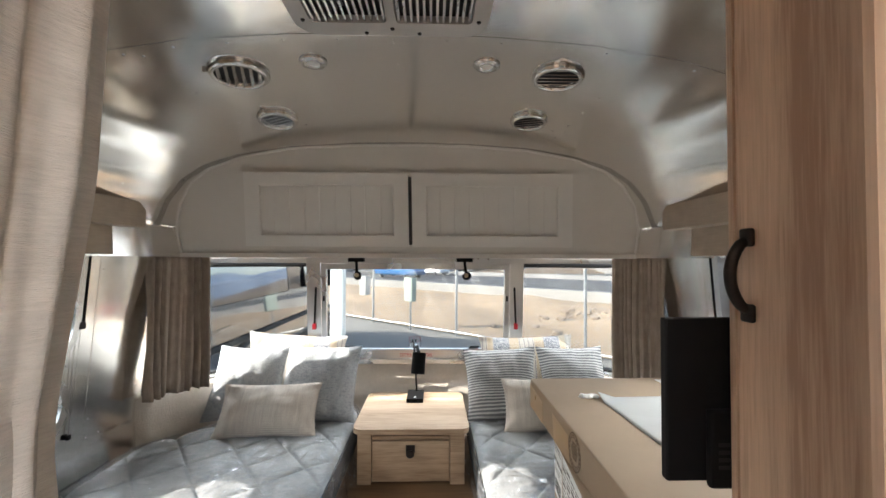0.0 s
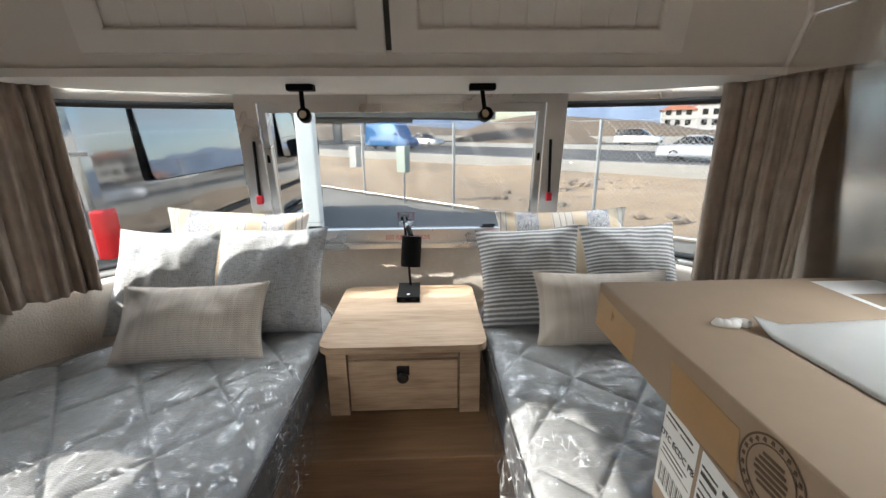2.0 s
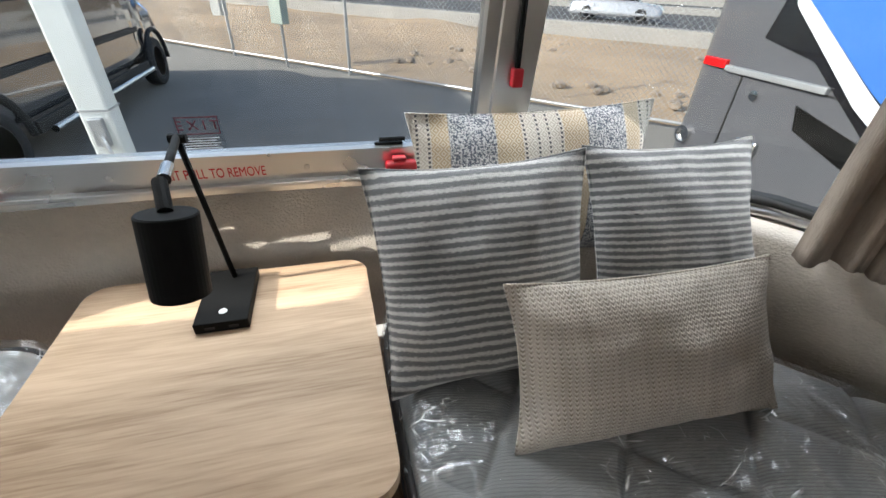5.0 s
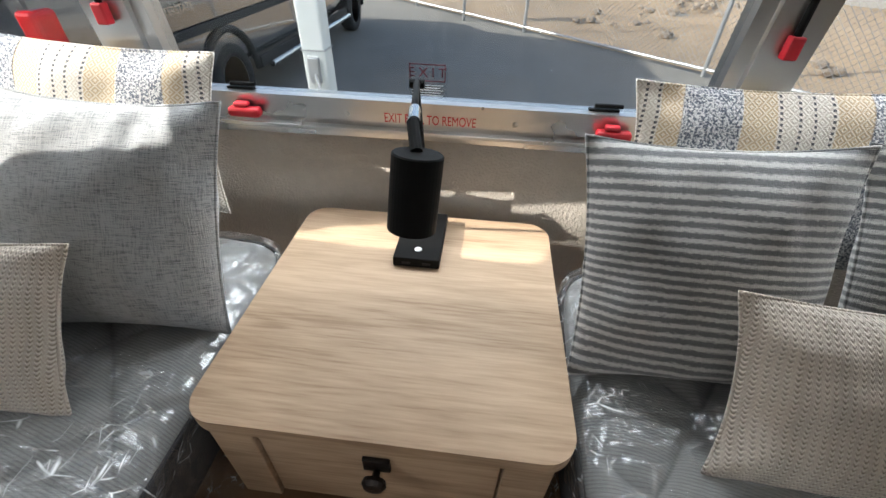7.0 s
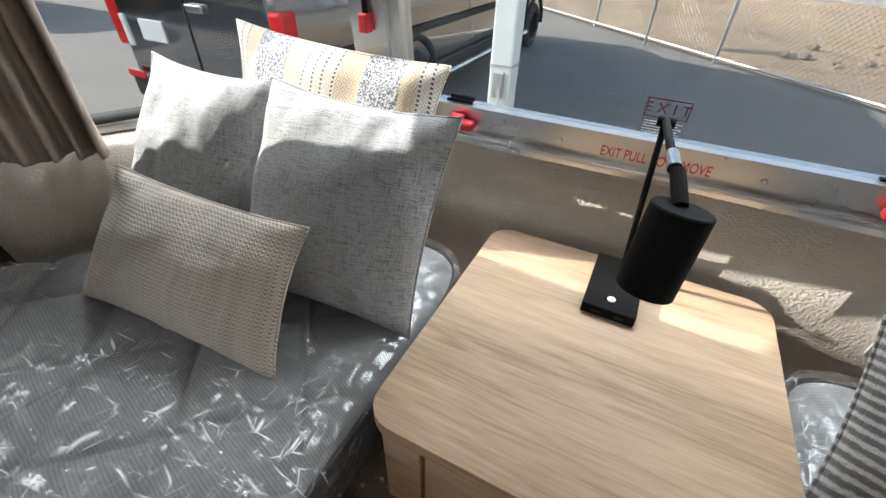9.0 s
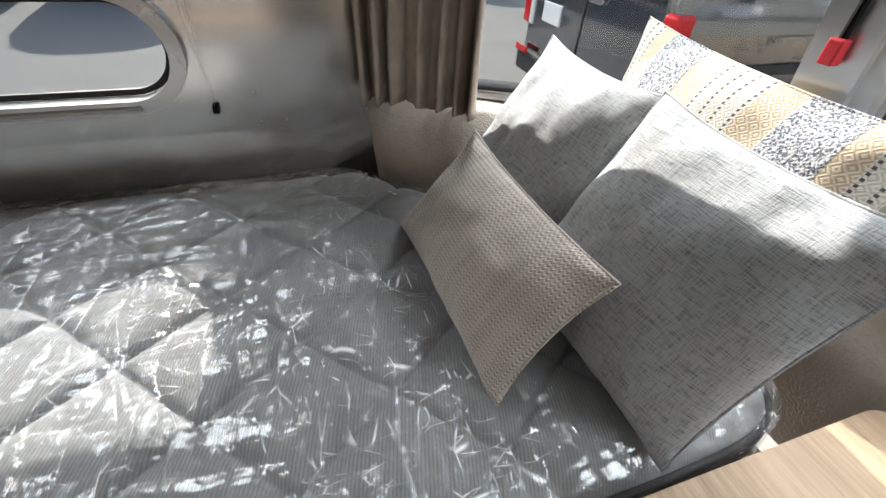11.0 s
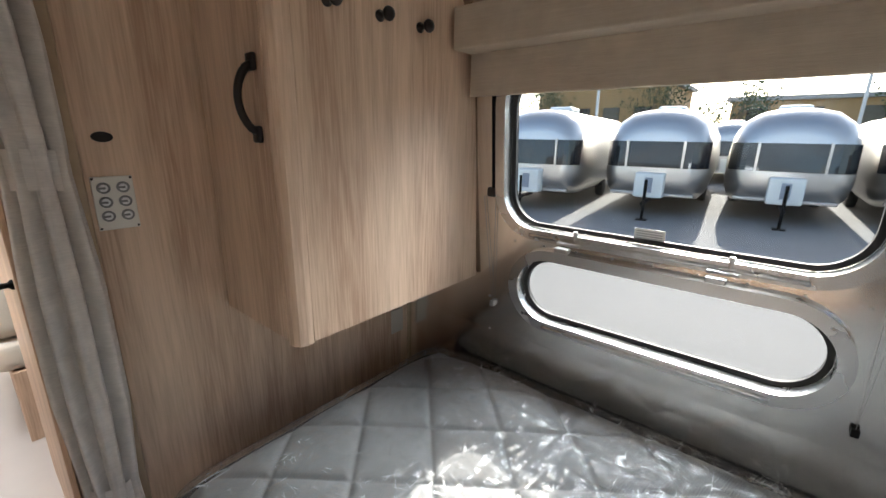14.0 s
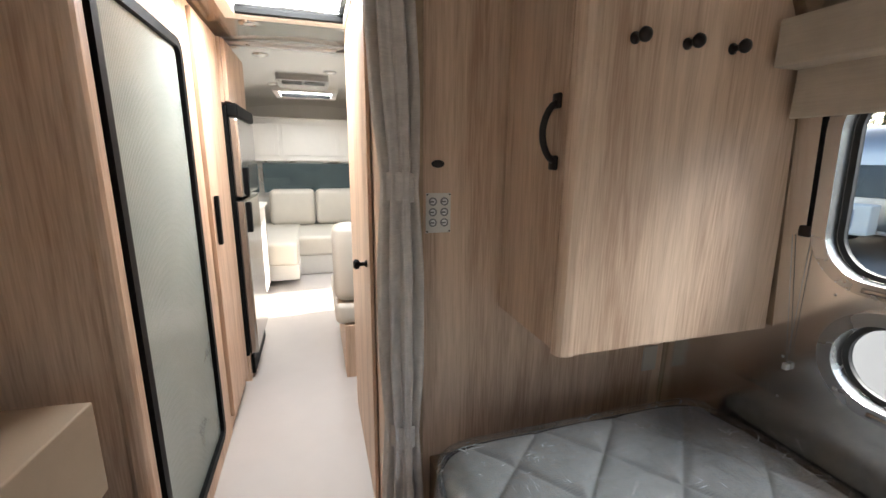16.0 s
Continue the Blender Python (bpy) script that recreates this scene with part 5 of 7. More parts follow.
lab2 = part("shipping_label", plate([(1.00, 0.690), (1.215, 0.690), (1.215, 0.822), (1.00, 0.822)], [], low_at, 0.0004), PAPER, low_box, "white printed packing label")
bars(lab2, "print", lambda u, v, d: low_at(u, v, d - 0.0004), [(1.02 + 0.05 * (k % 4), 1.06 + 0.05 * (k % 4), 0.70 + 0.014 * (k // 4), 0.7035 + 0.014 * (k // 4) + 0.004 * (k % 3 == 0)) for k in range(32)], INK)
far_label = part("top_label", plate([(0.985, 1.44), (1.145, 1.44), (1.145, 1.60), (0.985, 1.60)], [[(1.0, 1.44 + 0.012), (1.0, 1.52), (1.09, 1.52), (1.09, 1.452)]], lambda u, v, d: Vector((u, v, 0.9366 - d)), 0.0004), PAPER, up_box, "white packing slip on the lid")


def mailer():
    """A white padded envelope with a pinched corner."""
    m = thing("padded_envelope", (0, 0, 0), "white plastic mailing envelope on a cardboard box", "envelope")
    c = [Vector((0.672, 1.383, 0)), Vector((1.150, 1.405, 0)), Vector((1.148, 0.86, 0)), Vector((0.69, 0.98, 0))]

    def fn(u, v):
        p = c[0].lerp(c[1], u).lerp(c[3].lerp(c[2], u), v)
        bulge = (1 - abs(2 * u - 1) ** 4) * (1 - abs(2 * v - 1) ** 4)
        z = 0.9375 + 0.016 * bulge + 0.004 * bulge * noise.noise(Vector((u * 5, v * 7, 2)))
        if u + v < 0.12:
            z += 0.02 * (0.12 - u - v) / 0.12
        return Vector((p.x, p.y, z))
    bm = sheet(fn, 40, 40)
    ob = part("sleeve", bm, mat("white_mailer_film", (0.50, 0.51, 0.495), 0.32, 0, 12, 0.05, 0.25, 30), m, "", True)
    md = ob.modifiers.new("thickness", "SOLIDIFY")
    md.thickness, md.offset = 0.0012, 1
    tag = bmesh.new()
    for k in range(5):
        lathe([(0.012, 0), (0.014 - 0.001 * k, 0.006), (0.006, 0.011)], Matrix.Translation((0.664 - 0.011 * k, 1.388 + 0.004 * math.sin(k * 2), 0.9375)), 10, tag)
    part("pinched_corner", tag, PAPER, m, "crumpled corner", True)
    bars(m, "print", lambda u, v, d: Vector((u, v, 0.9545 - d)), [(0.90, 0.93, 1.10, 1.106), (0.94, 0.97, 1.11, 1.116)], INK)


mailer()


def television():
    t = thing("television", (0.848, 0.752, 0.988), "small flat black television on a bracket at the cabinet", "television")
    part("panel", box(-0.295, 0.295, 0.002, 0.024, 0, 0.312, 0.004), BLACK_PLASTIC, t)
    part("rear_shell", box(-0.22, 0.25, -0.014, 0.004, -0.008, 0.14, 0.006), BLACK_PLASTIC, t)
    part("screen", box(-0.285, 0.285, 0.0235, 0.0250, 0.016, 0.302), mat("screen_glass", (0.01, 0.01, 0.012), 0.08), t)
    part("bracket", box(-0.07, 0.07, -0.021, -0.013, 0.03, 0.13, 0.003), BLACK, t)
    for k in range(4):
        part("port", box(-0.205, -0.17, -0.0150, -0.0138, 0.03 + 0.014 * k, 0.037 + 0.014 * k), RUBBER, t)


television()


def socket_plate():
    s = thing("socket_panel", (-0.3675, 0.2465, 1.18), "white panel of six round sockets on the oak partition", "socket")
    part("plate", box(-0.0355, 0.0355, 0, 0.004, -0.055, 0.055, 0.0015), mat("white_plastic", (0.72, 0.69, 0.63), 0.4, 0, 30, 0.03), s)
    for i in (-1, 1):
        for k in range(3):
            mm = Matrix.Translation((i * 0.0165, 0.004, 0.032 - 0.029 * k)) @ pose(0, 0, 0, -90, 0, 0)
            so = part("socket", lathe([(0.0115, 0), (0.0115, 0.003), (0.0095, 0.004), (0.0085, 0.002)], mm, 18), mat("grey_plastic", (0.25, 0.25, 0.25), 0.4), s, "grey ringed socket")
            part("cap", lathe([(0.008, 0.001), (0.007, 0.0035), (0.002, 0.004)], mm, 14), PAPER, so)
            part("tab", box(i * 0.0165 - 0.003, i * 0.0165 + 0.009, 0.008, 0.010, 0.030 - 0.029 * k, 0.034 - 0.029 * k), mat("grey_tab", (0.2, 0.2, 0.2), 0.5), so)
    for x, z in ((-0.032, 0.051), (0.032, 0.051), (-0.032, -0.051), (0.032, -0.051)):
        part("screw", lathe([(0.0025, 0), (0.002, 0.001)], Matrix.Translation((x, 0.004, z)) @ pose(0, 0, 0, -90, 0, 0), 8), BRONZE, s)
    h = thing("recess_pull", (-0.366, 0.2465, 1.313), "small dark oval finger pull in the partition", "handle")
    part("cup", lathe([(0.0105, 0), (0.010, 0.003), (0.007, 0.002), (0.002, 0.001)], pose(0, 0, 0, -90, 0, 0) @ Matrix.Diagonal((1.75, 1, 1, 1)), 22), BRONZE, h, "", True)
    o = thing("wall_outlet", (-1.165, 0.2465, 0.625), "pale wall outlet behind the mattress", "socket")
    part("plate", box(-0.03, 0.03, 0, 0.006, -0.04, 0.055, 0.003), mat("beige_plastic", (0.5, 0.45, 0.38), 0.4), o)


socket_plate()
structure("partition_seam", box(-1.2355, -1.2245, 0.245, 0.252, 0.3, 1.55), OAK_EDGE)

# ---- hall and lounge beyond the bedroom ----
def door_curtain():
    """A linen curtain tied back in gathers at the end of the partition."""
    c = thing("door_curtain", (0, 0, 0), "grey-beige linen doorway curtain tied back with cloth bands", "curtain")

    def width(z):
        k = min(abs(z - 1.255), abs(z - 0.55))
        return 0.78 + 0.22 * min(1, k / 0.22)

    def fn(u, v):
        z = 0.02 + 1.88 * v
        a = 2 * math.pi * u
        fold = 1 + 0.26 * (1.6 * abs(math.sin(4.5 * a + 0.5 * math.sin(3 * v))) - 0.8) + 0.10 * math.sin(13 * a + 2 + v)
        g = width(z)
        lift = max(0, z - 1.3) * 0.055
        x = -0.256 + lift + 0.052 * g * fold * math.cos(a)
        y = 0.270 + 0.075 * g * fold * math.sin(a)
        return Vector((max(x, -0.298) if y < 0.25 else x, y, z))
    ob = part("cloth", sheet(fn, 260, 60), LINEN, c, "", True)
    for z in (1.255, 0.55):
        band = sheet(lambda u, v: Vector((-0.256 + 0.046 * math.cos(2 * math.pi * u), 0.270 + 0.064 * math.sin(2 * math.pi * u), z - 0.035 + 0.07 * v + 0.004 * math.sin(9 * u))), 48, 4)
        part("tie_band", band, LINEN, c, "cloth tie band", True)


door_curtain()
structure("curtain_track", box(-0.31, 0.42, 0.235, 0.275, 1.885, 1.905, 0.003), WHITE)

# wet room on the cabinet side
structure("hall_wall_east", box(0.404, 0.45, -0.66, -0.515, 0, 1.93, 0.003), OAK, "oak laminate hall wall")
structure("hall_header_east", box(0.404, 0.45, -0.515, 0.18, 1.738, 1.93, 0.003), OAK)
structure("hall_kick_east", box(0.404, 0.45, -0.515, 0.18, 0, 0.098, 0.003), OAK)
structure("hall_corner_east", box(0.402, 0.45, 0.18, 0.25, 0, 1.93, 0.018), OAK, "rounded oak corner")
sh = thing("shower_door", (0.407, -0.165, 0.100), "black framed shower door with reeded frosted glass", "shower door")


def reeded():
    m = mat("reeded_glass", (0.46, 0.51, 0.48), 0.16, 0, 6, 0.06)
    nt = m.node_tree
    b = nt.nodes["Principled BSDF"]
    b.inputs["Transmission Weight"].default_value = 0.25
    tc = nt.nodes.new("ShaderNodeTexCoord")
    w = nt.nodes.new("ShaderNodeTexWave")
    w.bands_direction = "Y"
    w.inputs["Scale"].default_value = 32
    w.inputs["Distortion"].default_value = 0.3
    nt.links.new(tc.outputs["Object"], w.inputs[0])
    bp = nt.nodes.new("ShaderNodeBump")
    bp.inputs["Strength"].default_value = 0.35
    bp.inputs["Distance"].default_value = 0.004
    nt.links.new(w.outputs["Fac"], bp.inputs["Height"])
    nt.links.new(bp.outputs[0], b.inputs["Normal"])
    return m


loop = moved(rounded(0.69, 1.636, 0.05, 6), 0, 0.818)
hole = moved(rounded(0.626, 1.572, 0.03, 6), 0, 0.818)
part("frame", plate(loop, [hole], lambda u, v, d: Vector((-0.012 + d, u, v)), 0.03), BLACK, sh, "black metal frame")
part("glass", plate(hole, [], lambda u, v, d: Vector((0.004 + d, u, v)), 0.006), reeded(), sh, "reeded frosted glass")

tall = thing("pantry_cabinet", (0.42, -0.885, 0), "tall oak pantry cabinet with long black handle", "cabinet")
part("body", box(-0.01, 0.6, -0.225, 0.225, 0, 1.93, 0.003), OAK, tall)
tdoor = part("door", box(-0.032, -0.012, -0.215, 0.215, 0.08, 1.90, 0.003), OAK, tall)
part("handle", box(-0.052, -0.034, 0.155, 0.185, 0.93, 1.15, 0.004), BLACK, tdoor, "long black bar handle")


def fridge():
    f = thing("refrigerator", (0.36, -1.45, 0.16), "tall dark glossy refrigerator with black trim", "refrigerator")
    steel = mat("fridge_steel", (0.40, 0.38, 0.36), 0.18, 0.9, 20, 0.06)
    part("cabinet", box(0.02, 0.6, -0.30, 0.30, 0, 1.42, 0.006), BLACK, f)
    d1 = part("freezer_door", box(-0.03, 0.018, -0.295, 0.295, 0.94, 1.36, 0.012), steel, f)
    d2 = part("door", box(-0.03, 0.018, -0.295, 0.295, 0.01, 0.92, 0.012), steel, f)
    part("handle", box(-0.055, -0.03, 0.23, 0.27, 0.95, 1.10, 0.004), BLACK, d1, "black handle")
    part("handle", box(-0.055, -0.03, 0.23, 0.27, 0.74, 0.91, 0.004), BLACK, d2, "black handle")
    part("vent_panel", box(-0.035, 0.02, -0.30, 0.30, 1.365, 1.43, 0.008), BLACK, f, "black top vent")
    lower = thing("fridge_plinth", (0.36, -1.45, 0), "oak plinth with dark vent under the refrigerator", "cabinet")
    part("panel", box(0.02, 0.6, -0.30, 0.30, 0, 0.16), OAK, lower)
    part("grille", box(0.0, 0.018, -0.27, 0.27, 0.03, 0.15, 0.004), BLACK, lower)
    up = thing("upper_cabinet", (0.36, -1.45, 1.59), "oak cabinet above the refrigerator", "cabinet")
    part("body", box(0.02, 0.6, -0.30, 0.30, 0.002, 0.32, 0.003), OAK, up)
    part("door", box(0.0, 0.018, -0.295, 0.295, 0.01, 0.31, 0.003), OAK, up)


fridge()
cnt = thing("kitchen_unit", (0.45, -2.35, 0), "white kitchen base unit with light worktop", "cabinet")
part("body", box(0.0, 0.72, -0.58, 0.58, 0.09, 0.86, 0.004), WHITE, cnt)
for k in range(2):
    part("door", box(-0.02, -0.002, -0.57 + 0.58 * k, -0.01 + 0.58 * k, 0.10, 0.84, 0.004), WHITE, cnt)
part("plinth", box(0.05, 0.72, -0.58, 0.58, 0, 0.09), BLACK, cnt)
wt = thing("worktop", (0.45, -2.35, 0.862), "pale worktop on the kitchen unit", "worktop")
part("slab", box(-0.04, 0.73, -0.60, 0.60, 0, 0.028, 0.005), WHITE, wt)
fc = thing("faucet", (0.72, -2.45, 0.892), "small curved metal kitchen faucet", "faucet")
part("spout", tube([(0, 0, 0), (0, 0, 0.16), (-0.03, 0, 0.21), (-0.09, 0, 0.21), (-0.11, 0, 0.16)], 0.011, 10), CHROME, fc, "", True)

# bathroom wall and door on the window side
structure("hall_wall_west", box(-0.27, -0.222, -0.95, 0.19, 0, 1.93, 0.003), OAK, "oak laminate bathroom wall")
bd = thing("bathroom_door", (-0.2185, -0.36, 0.02), "closed oak bathroom door with black knob", "door")
part("leaf", box(0, 0.014, -0.36, 0.36, 0, 1.80, 0.003), OAK, bd)
part("knob", lathe([(0.013, 0), (0.012, 0.006), (0.007, 0.010), (0.007, 0.026), (0.016, 0.030), (0.018, 0.042), (0.012, 0.048)], Matrix.Translation((0.013, 0.29, 0.945)) @ pose(0, 0, 0, 0, 90, 0), 18), BLACK, bd, "round black knob", True)


def cushion_block(name, x0, x1, y0, y1, z0, z1, parent, bev=0.04):
    b = box(x0, x1, y0, y1, z0, z1, min(bev, (x1 - x0) / 2.2, (y1 - y0) / 2.2, (z1 - z0) / 2.2), None, 4)
    bmesh.ops.subdivide_edges(b, edges=b.edges[:], cuts=2, use_grid_fill=True)
    return part(name, b, IVORY, parent, "", True)


IVORY = mat("ivory_leather", (0.62, 0.57, 0.49), 0.55, 0, 10, 0.05, 0.2, 90)
dn = thing("dinette_seat", (-0.62, -1.45, 0), "ivory upholstered dinette bench on an oak base", "bench")
part("base", box(-0.55, 0.45, -0.38, 0.42, 0, 0.34, 0.004), OAK, dn)
cushion_block("seat", -0.55, 0.50, -0.30, 0.42, 0.342, 0.48, dn)
cushion_block("backrest", -0.55, 0.50, 0.26, 0.42, 0.482, 0.95, dn, 0.06)

sf = thing("sofa", (0, -3.85, 0), "ivory upholstered lounge sofa at the end of the trailer", "sofa")
part("base", box(-1.15, 0.25, -0.55, 0.40, 0, 0.22, 0.01), WHITE, sf)
for k in range(2):
    x = -1.15 + 0.70 * k
    cushion_block("seat", x, x + 0.695, -0.50, 0.44, 0.222, 0.44, sf)
for k in range(3):
    x = -1.15 + 0.56 * k
    cushion_block("back_cushion", x, x + 0.555, -0.60, -0.38, 0.442, 0.90, sf, 0.07)
part("chaise_base", box(0.16, 0.64, -0.58, 0.80, 0.06, 0.22, 0.01), WHITE, sf)
cushion_block("chaise", 0.16, 0.64, -0.58, 0.84, 0.222, 0.46, sf)
cushion_block("arm", 0.64, 0.98, -0.58, 0.45, 0.06, 0.62, sf)

# front end: window band and lockers
fw = thing("window_6", (0, -4.56, 0), "wide dark tinted front windows", "window", "", "structure")
part("window_frame", plate([(-1.2, 0.80), (1.2, 0.80), (1.2, 1.26), (-1.2, 1.26)], [[(-1.1, 0.84), (-0.66, 0.84), (-0.66, 1.22), (-1.1, 1.22)], [(-0.60, 0.84), (0.60, 0.84), (0.60, 1.22), (-0.60, 1.22)], [(0.66, 0.84), (1.1, 0.84), (1.1, 1.22), (0.66, 1.22)]], lambda u, v, d: Vector((u, d - 0.04, v)), 0.04), ALU_TRIM, fw)
part("pane", box(-1.1, 1.1, -0.024, -0.020, 0.84, 1.22), glass("tinted_glass", (0.22, 0.25, 0.25)), fw)
structure("wall_front_top", box(-1.28, 1.28, -4.65, -4.58, 1.255, 2.0), WHITE)
fl = thing("front_locker", (0, -4.24, 1.25), "white overhead lockers above the front windows", "cabinet")
part("body", box(-1.08, 1.08, -0.33, 0.0, 0, 0.52, 0.01), WHITE, fl)
for k in range(3):
    x = -1.0 + 0.68 * k
    d = part("door", box(x, x + 0.64, 0.0, 0.016, 0.07, 0.44, 0.003), WHITE, fl)
    part("panel_moulding", plate([(x + 0.05, 0.12), (x + 0.59, 0.12), (x + 0.59, 0.39), (x + 0.05, 0.39)], [[(x + 0.06, 0.13), (x + 0.58, 0.13), (x + 0.58, 0.38), (x + 0.06, 0.38)]], lambda u, v, q: Vector((u, 0.022 - q, v)), 0.006), WHITE, d)
structure("ceiling_trim", box(-0.42, 0.42, -1.42, -1.38, 1.925, 1.945, 0.004), ALU_TRIM)
for y0, y1, x0, x1 in ((-0.83, -0.40, -0.21, 0.25), (-3.60, -3.15, -0.25, 0.25)):
    h = thing("roof_hatch", (0, 0, 0), "white framed roof hatch letting in daylight", "hatch", "roof hatches")
    part("frame", plate([(x0 - 0.05, y0 - 0.05), (x1 + 0.05, y0 - 0.05), (x1 + 0.05, y1 + 0.05), (x0 - 0.05, y1 + 0.05)], [[(x0, y0), (x1, y0), (x1, y1), (x0, y1)]], lambda u, v, d: Vector((u, v, 1.925 + d)), 0.09), WHITE, h)
    part("screen_rail", box(x0, x1, y0 + 0.004, y0 + 0.03, 1.93, 1.955, 0.003), BLACK, h)
for x, y in ((0.22, -1.05), (-0.24, -1.0), (0.25, -1.75), (-0.2, -2.2), (0.27, -2.9)):
    down_light(x, y, 0.05)
air_conditioner(-2.95, -2.45)

# ---- outside ----
GROUND = -0.55
ASPHALT = mat("sunlit_asphalt", (0.25, 0.235, 0.205), 0.9, 0, 2.5, 0.14, 0.25, 60)
LOT = mat("pale_lot_paving", (0.21, 0.20, 0.185), 0.9, 0, 1.5, 0.10, 0.2, 60)
DIRT = mat("tan_dirt", (0.46, 0.33, 0.205), 0.95, 0, 1.6, 0.22, 0.8, 9)
CONCRETE = mat("pale_concrete", (0.33, 0.32, 0.30), 0.9, 0, 3, 0.10, 0.2, 40)
ROADM = pose(0, 0, 0, 0, 0, -43.8)
tagged(done(box(-900, 900, -900, 900, GROUND - 0.4, GROUND), "ground", ASPHALT), "grey asphalt yard", "", "", "structure")
tagged(done(box(-40, -1.8, -30, 3.4, GROUND - 0.1, GROUND + 0.006), "pavement", LOT), "pale paving of the dealer's lot", "", "", "structure")


def rolling(u0, u1, c0, c1, amp, seed, nu=60, nc=24, z0=GROUND):
    def fn(a, b):
        u, c = u0 + (u1 - u0) * a, c0 + (c1 - c0) * b
        e = min(1, 4 * b, 6 * (1 - b))
        z = z0 + 0.01 + e * amp * (0.5 + 0.9 * noise.noise(Vector((u * 0.25, c * 0.3, seed))) + 0.3 * noise.noise(Vector((u * 1.3, c * 1.3, seed))))
        return ROADM @ Vector((u, c, z))
    return sheet(fn, nu, nc)


tagged(done(rolling(-60, 60, 8.3, 18.6, 0.28, 2.0, 160, 50), "ground_verge", DIRT, None, "", True), "bare tan dirt verge behind the fence", "", "", "structure")
road = box(-300, 300, 19, 57, GROUND - 0.2, GROUND + 0.02)
road.transform(ROADM)
tagged(done(road, "road", mat("road_asphalt", (0.09, 0.088, 0.085), 0.9, 0, 3, 0.12)), "wide grey road", "", "", "structure")
for c, h in ((18.5, 0.5), (57.2, 0.9), (38.5, 0.45)):
    b = box(-300, 300, c, c + 0.5, GROUND, GROUND + h, 0.03)
    b.transform(ROADM)
    tagged(done(b, "kerb_barrier", CONCRETE), "low pale concrete road barrier", "", "", "structure")
far = box(-300, 300, 58, 260, GROUND - 0.2, GROUND + 0.04)
far.transform(ROADM)
tagged(done(far, "ground_far", DIRT), "dry tan ground beyond the road", "", "", "structure")


def stones():
    bm = bmesh.new()
    rnd = random.Random(4)
    for k in range(420):
        u, c = rnd.uniform(-7, 9), rnd.uniform(9.0, 16)
        if k < 160:
            u, c = rnd.gauss(-1.3 + 2.2, 0.5), rnd.uniform(9.5, 15.5)
        r = rnd.uniform(0.03, 0.13)
        p = ROADM @ Vector((u, c, GROUND + 0.12))
        b = bmesh.new()
        bmesh.ops.create_icosphere(b, subdivisions=1, radius=r)
        for v in b.verts:
            v.co = Vector((v.co.x * rnd.uniform(0.8, 1.4), v.co.y * rnd.uniform(0.8, 1.3), v.co.z * 0.7)) + p
        join(bm, b)
    tagged(done(bm, "stones", mat("pale_stones", (0.34, 0.27, 0.20), 0.9, 0, 3, 0.25)), "scattered pale stones on the dirt verge", "stones", "", "stuff")


stones()
GALV = mat("galvanised_steel", (0.45, 0.46, 0.46), 0.45, 0.7, 12, 0.1)


def fence():
    f = thing("chain_link_fence", ROADM @ pose(0, 8.1, GROUND), "galvanised chain link fence with steel posts", "fence")
    n = 9
    for k in range(n):
        x = -17 + 3.4 * k
        part("post", rod((x, 0, 0), (x, 0, 2.0), 0.032, 10), GALV, f)
    part("bottom_rail", rod((-18, 0, 0.10), (10.6, 0, 0.10), 0.024, 8), GALV, f)
    part("top_wire", rod((-18, 0, 1.97), (10.6, 0, 1.97), 0.008, 6), GALV, f)
    bm = bmesh.new()
    step, h = 0.085, 1.85
    k = 0
    x = -18.0
    while x < 10.6:
        for s in (-1, 1):
            rod((x, 0.004 * s, 0.10), (x + s * h, 0.004 * s, 0.10 + h), 0.0032, 3, bm)
        x += step
    ob = part("wire_mesh", bm, GALV, f, "diamond wire mesh")
    ob["kind"] = "stuff"


fence()
ub = thing("utility_box", ROADM @ pose(-8.3, 7.8, GROUND), "pale green utility box on a post at the fence", "utility box")
part("post", rod((0, 0.1, 0), (0, 0.1, 1.0), 0.03, 8), GALV, ub)
part("cabinet", box(-0.16, 0.16, 0, 0.18, 0.80, 1.45, 0.015), mat("pale_green_paint", (0.36, 0.42, 0.37), 0.6, 0, 9, 0.08), ub)
ub2 = thing("utility_box", ROADM @ pose(-16.1, 12.2, GROUND), "small grey utility box standing on dirt", "utility box")
part("cabinet", box(-0.25, 0.25, -0.15, 0.15, 0, 1.15, 0.02), mat("grey_paint", (0.40, 0.42, 0.41), 0.6, 0, 9, 0.08), ub2)

post = thing("white_steel_post", (-0.80, 3.92, GROUND), "white square steel post with latch bracket", "post")
PAINT = mat("white_gloss_paint", (0.72, 0.74, 0.71), 0.4, 0, 10, 0.06)
part("tube", box(-0.062, 0.062, -0.062, 0.062, 0, 3.2, 0.012), PAINT, post)
part("foot_plate", box(-0.13, 0.13, -0.13, 0.13, 0, 0.02, 0.003), PAINT, post)
br = part("latch_bracket", box(-0.03, 0.03, -0.09, -0.060, 1.00, 1.13, 0.006), GALV, post)
part("chain", tube([(0.01, -0.10, 1.05), (0.03, -0.115, 0.98), (0.015, -0.11, 0.90), (0.0, -0.10, 0.86)], 0.010, 6), GALV, br)
part("band", box(-0.066, 0.066, -0.066, 0.066, 1.155, 1.162), GALV, post)

# ---- vehicles ----
def paint(name, c, rough=0.08, metal=0.3):
    m = mat(name, c, rough, metal, 3, 0.04)
    b = m.node_tree.nodes["Principled BSDF"]
    b.inputs["Coat Weight"].default_value = 1.0
    b.inputs["Coat Roughness"].default_value = 0.03
    return m


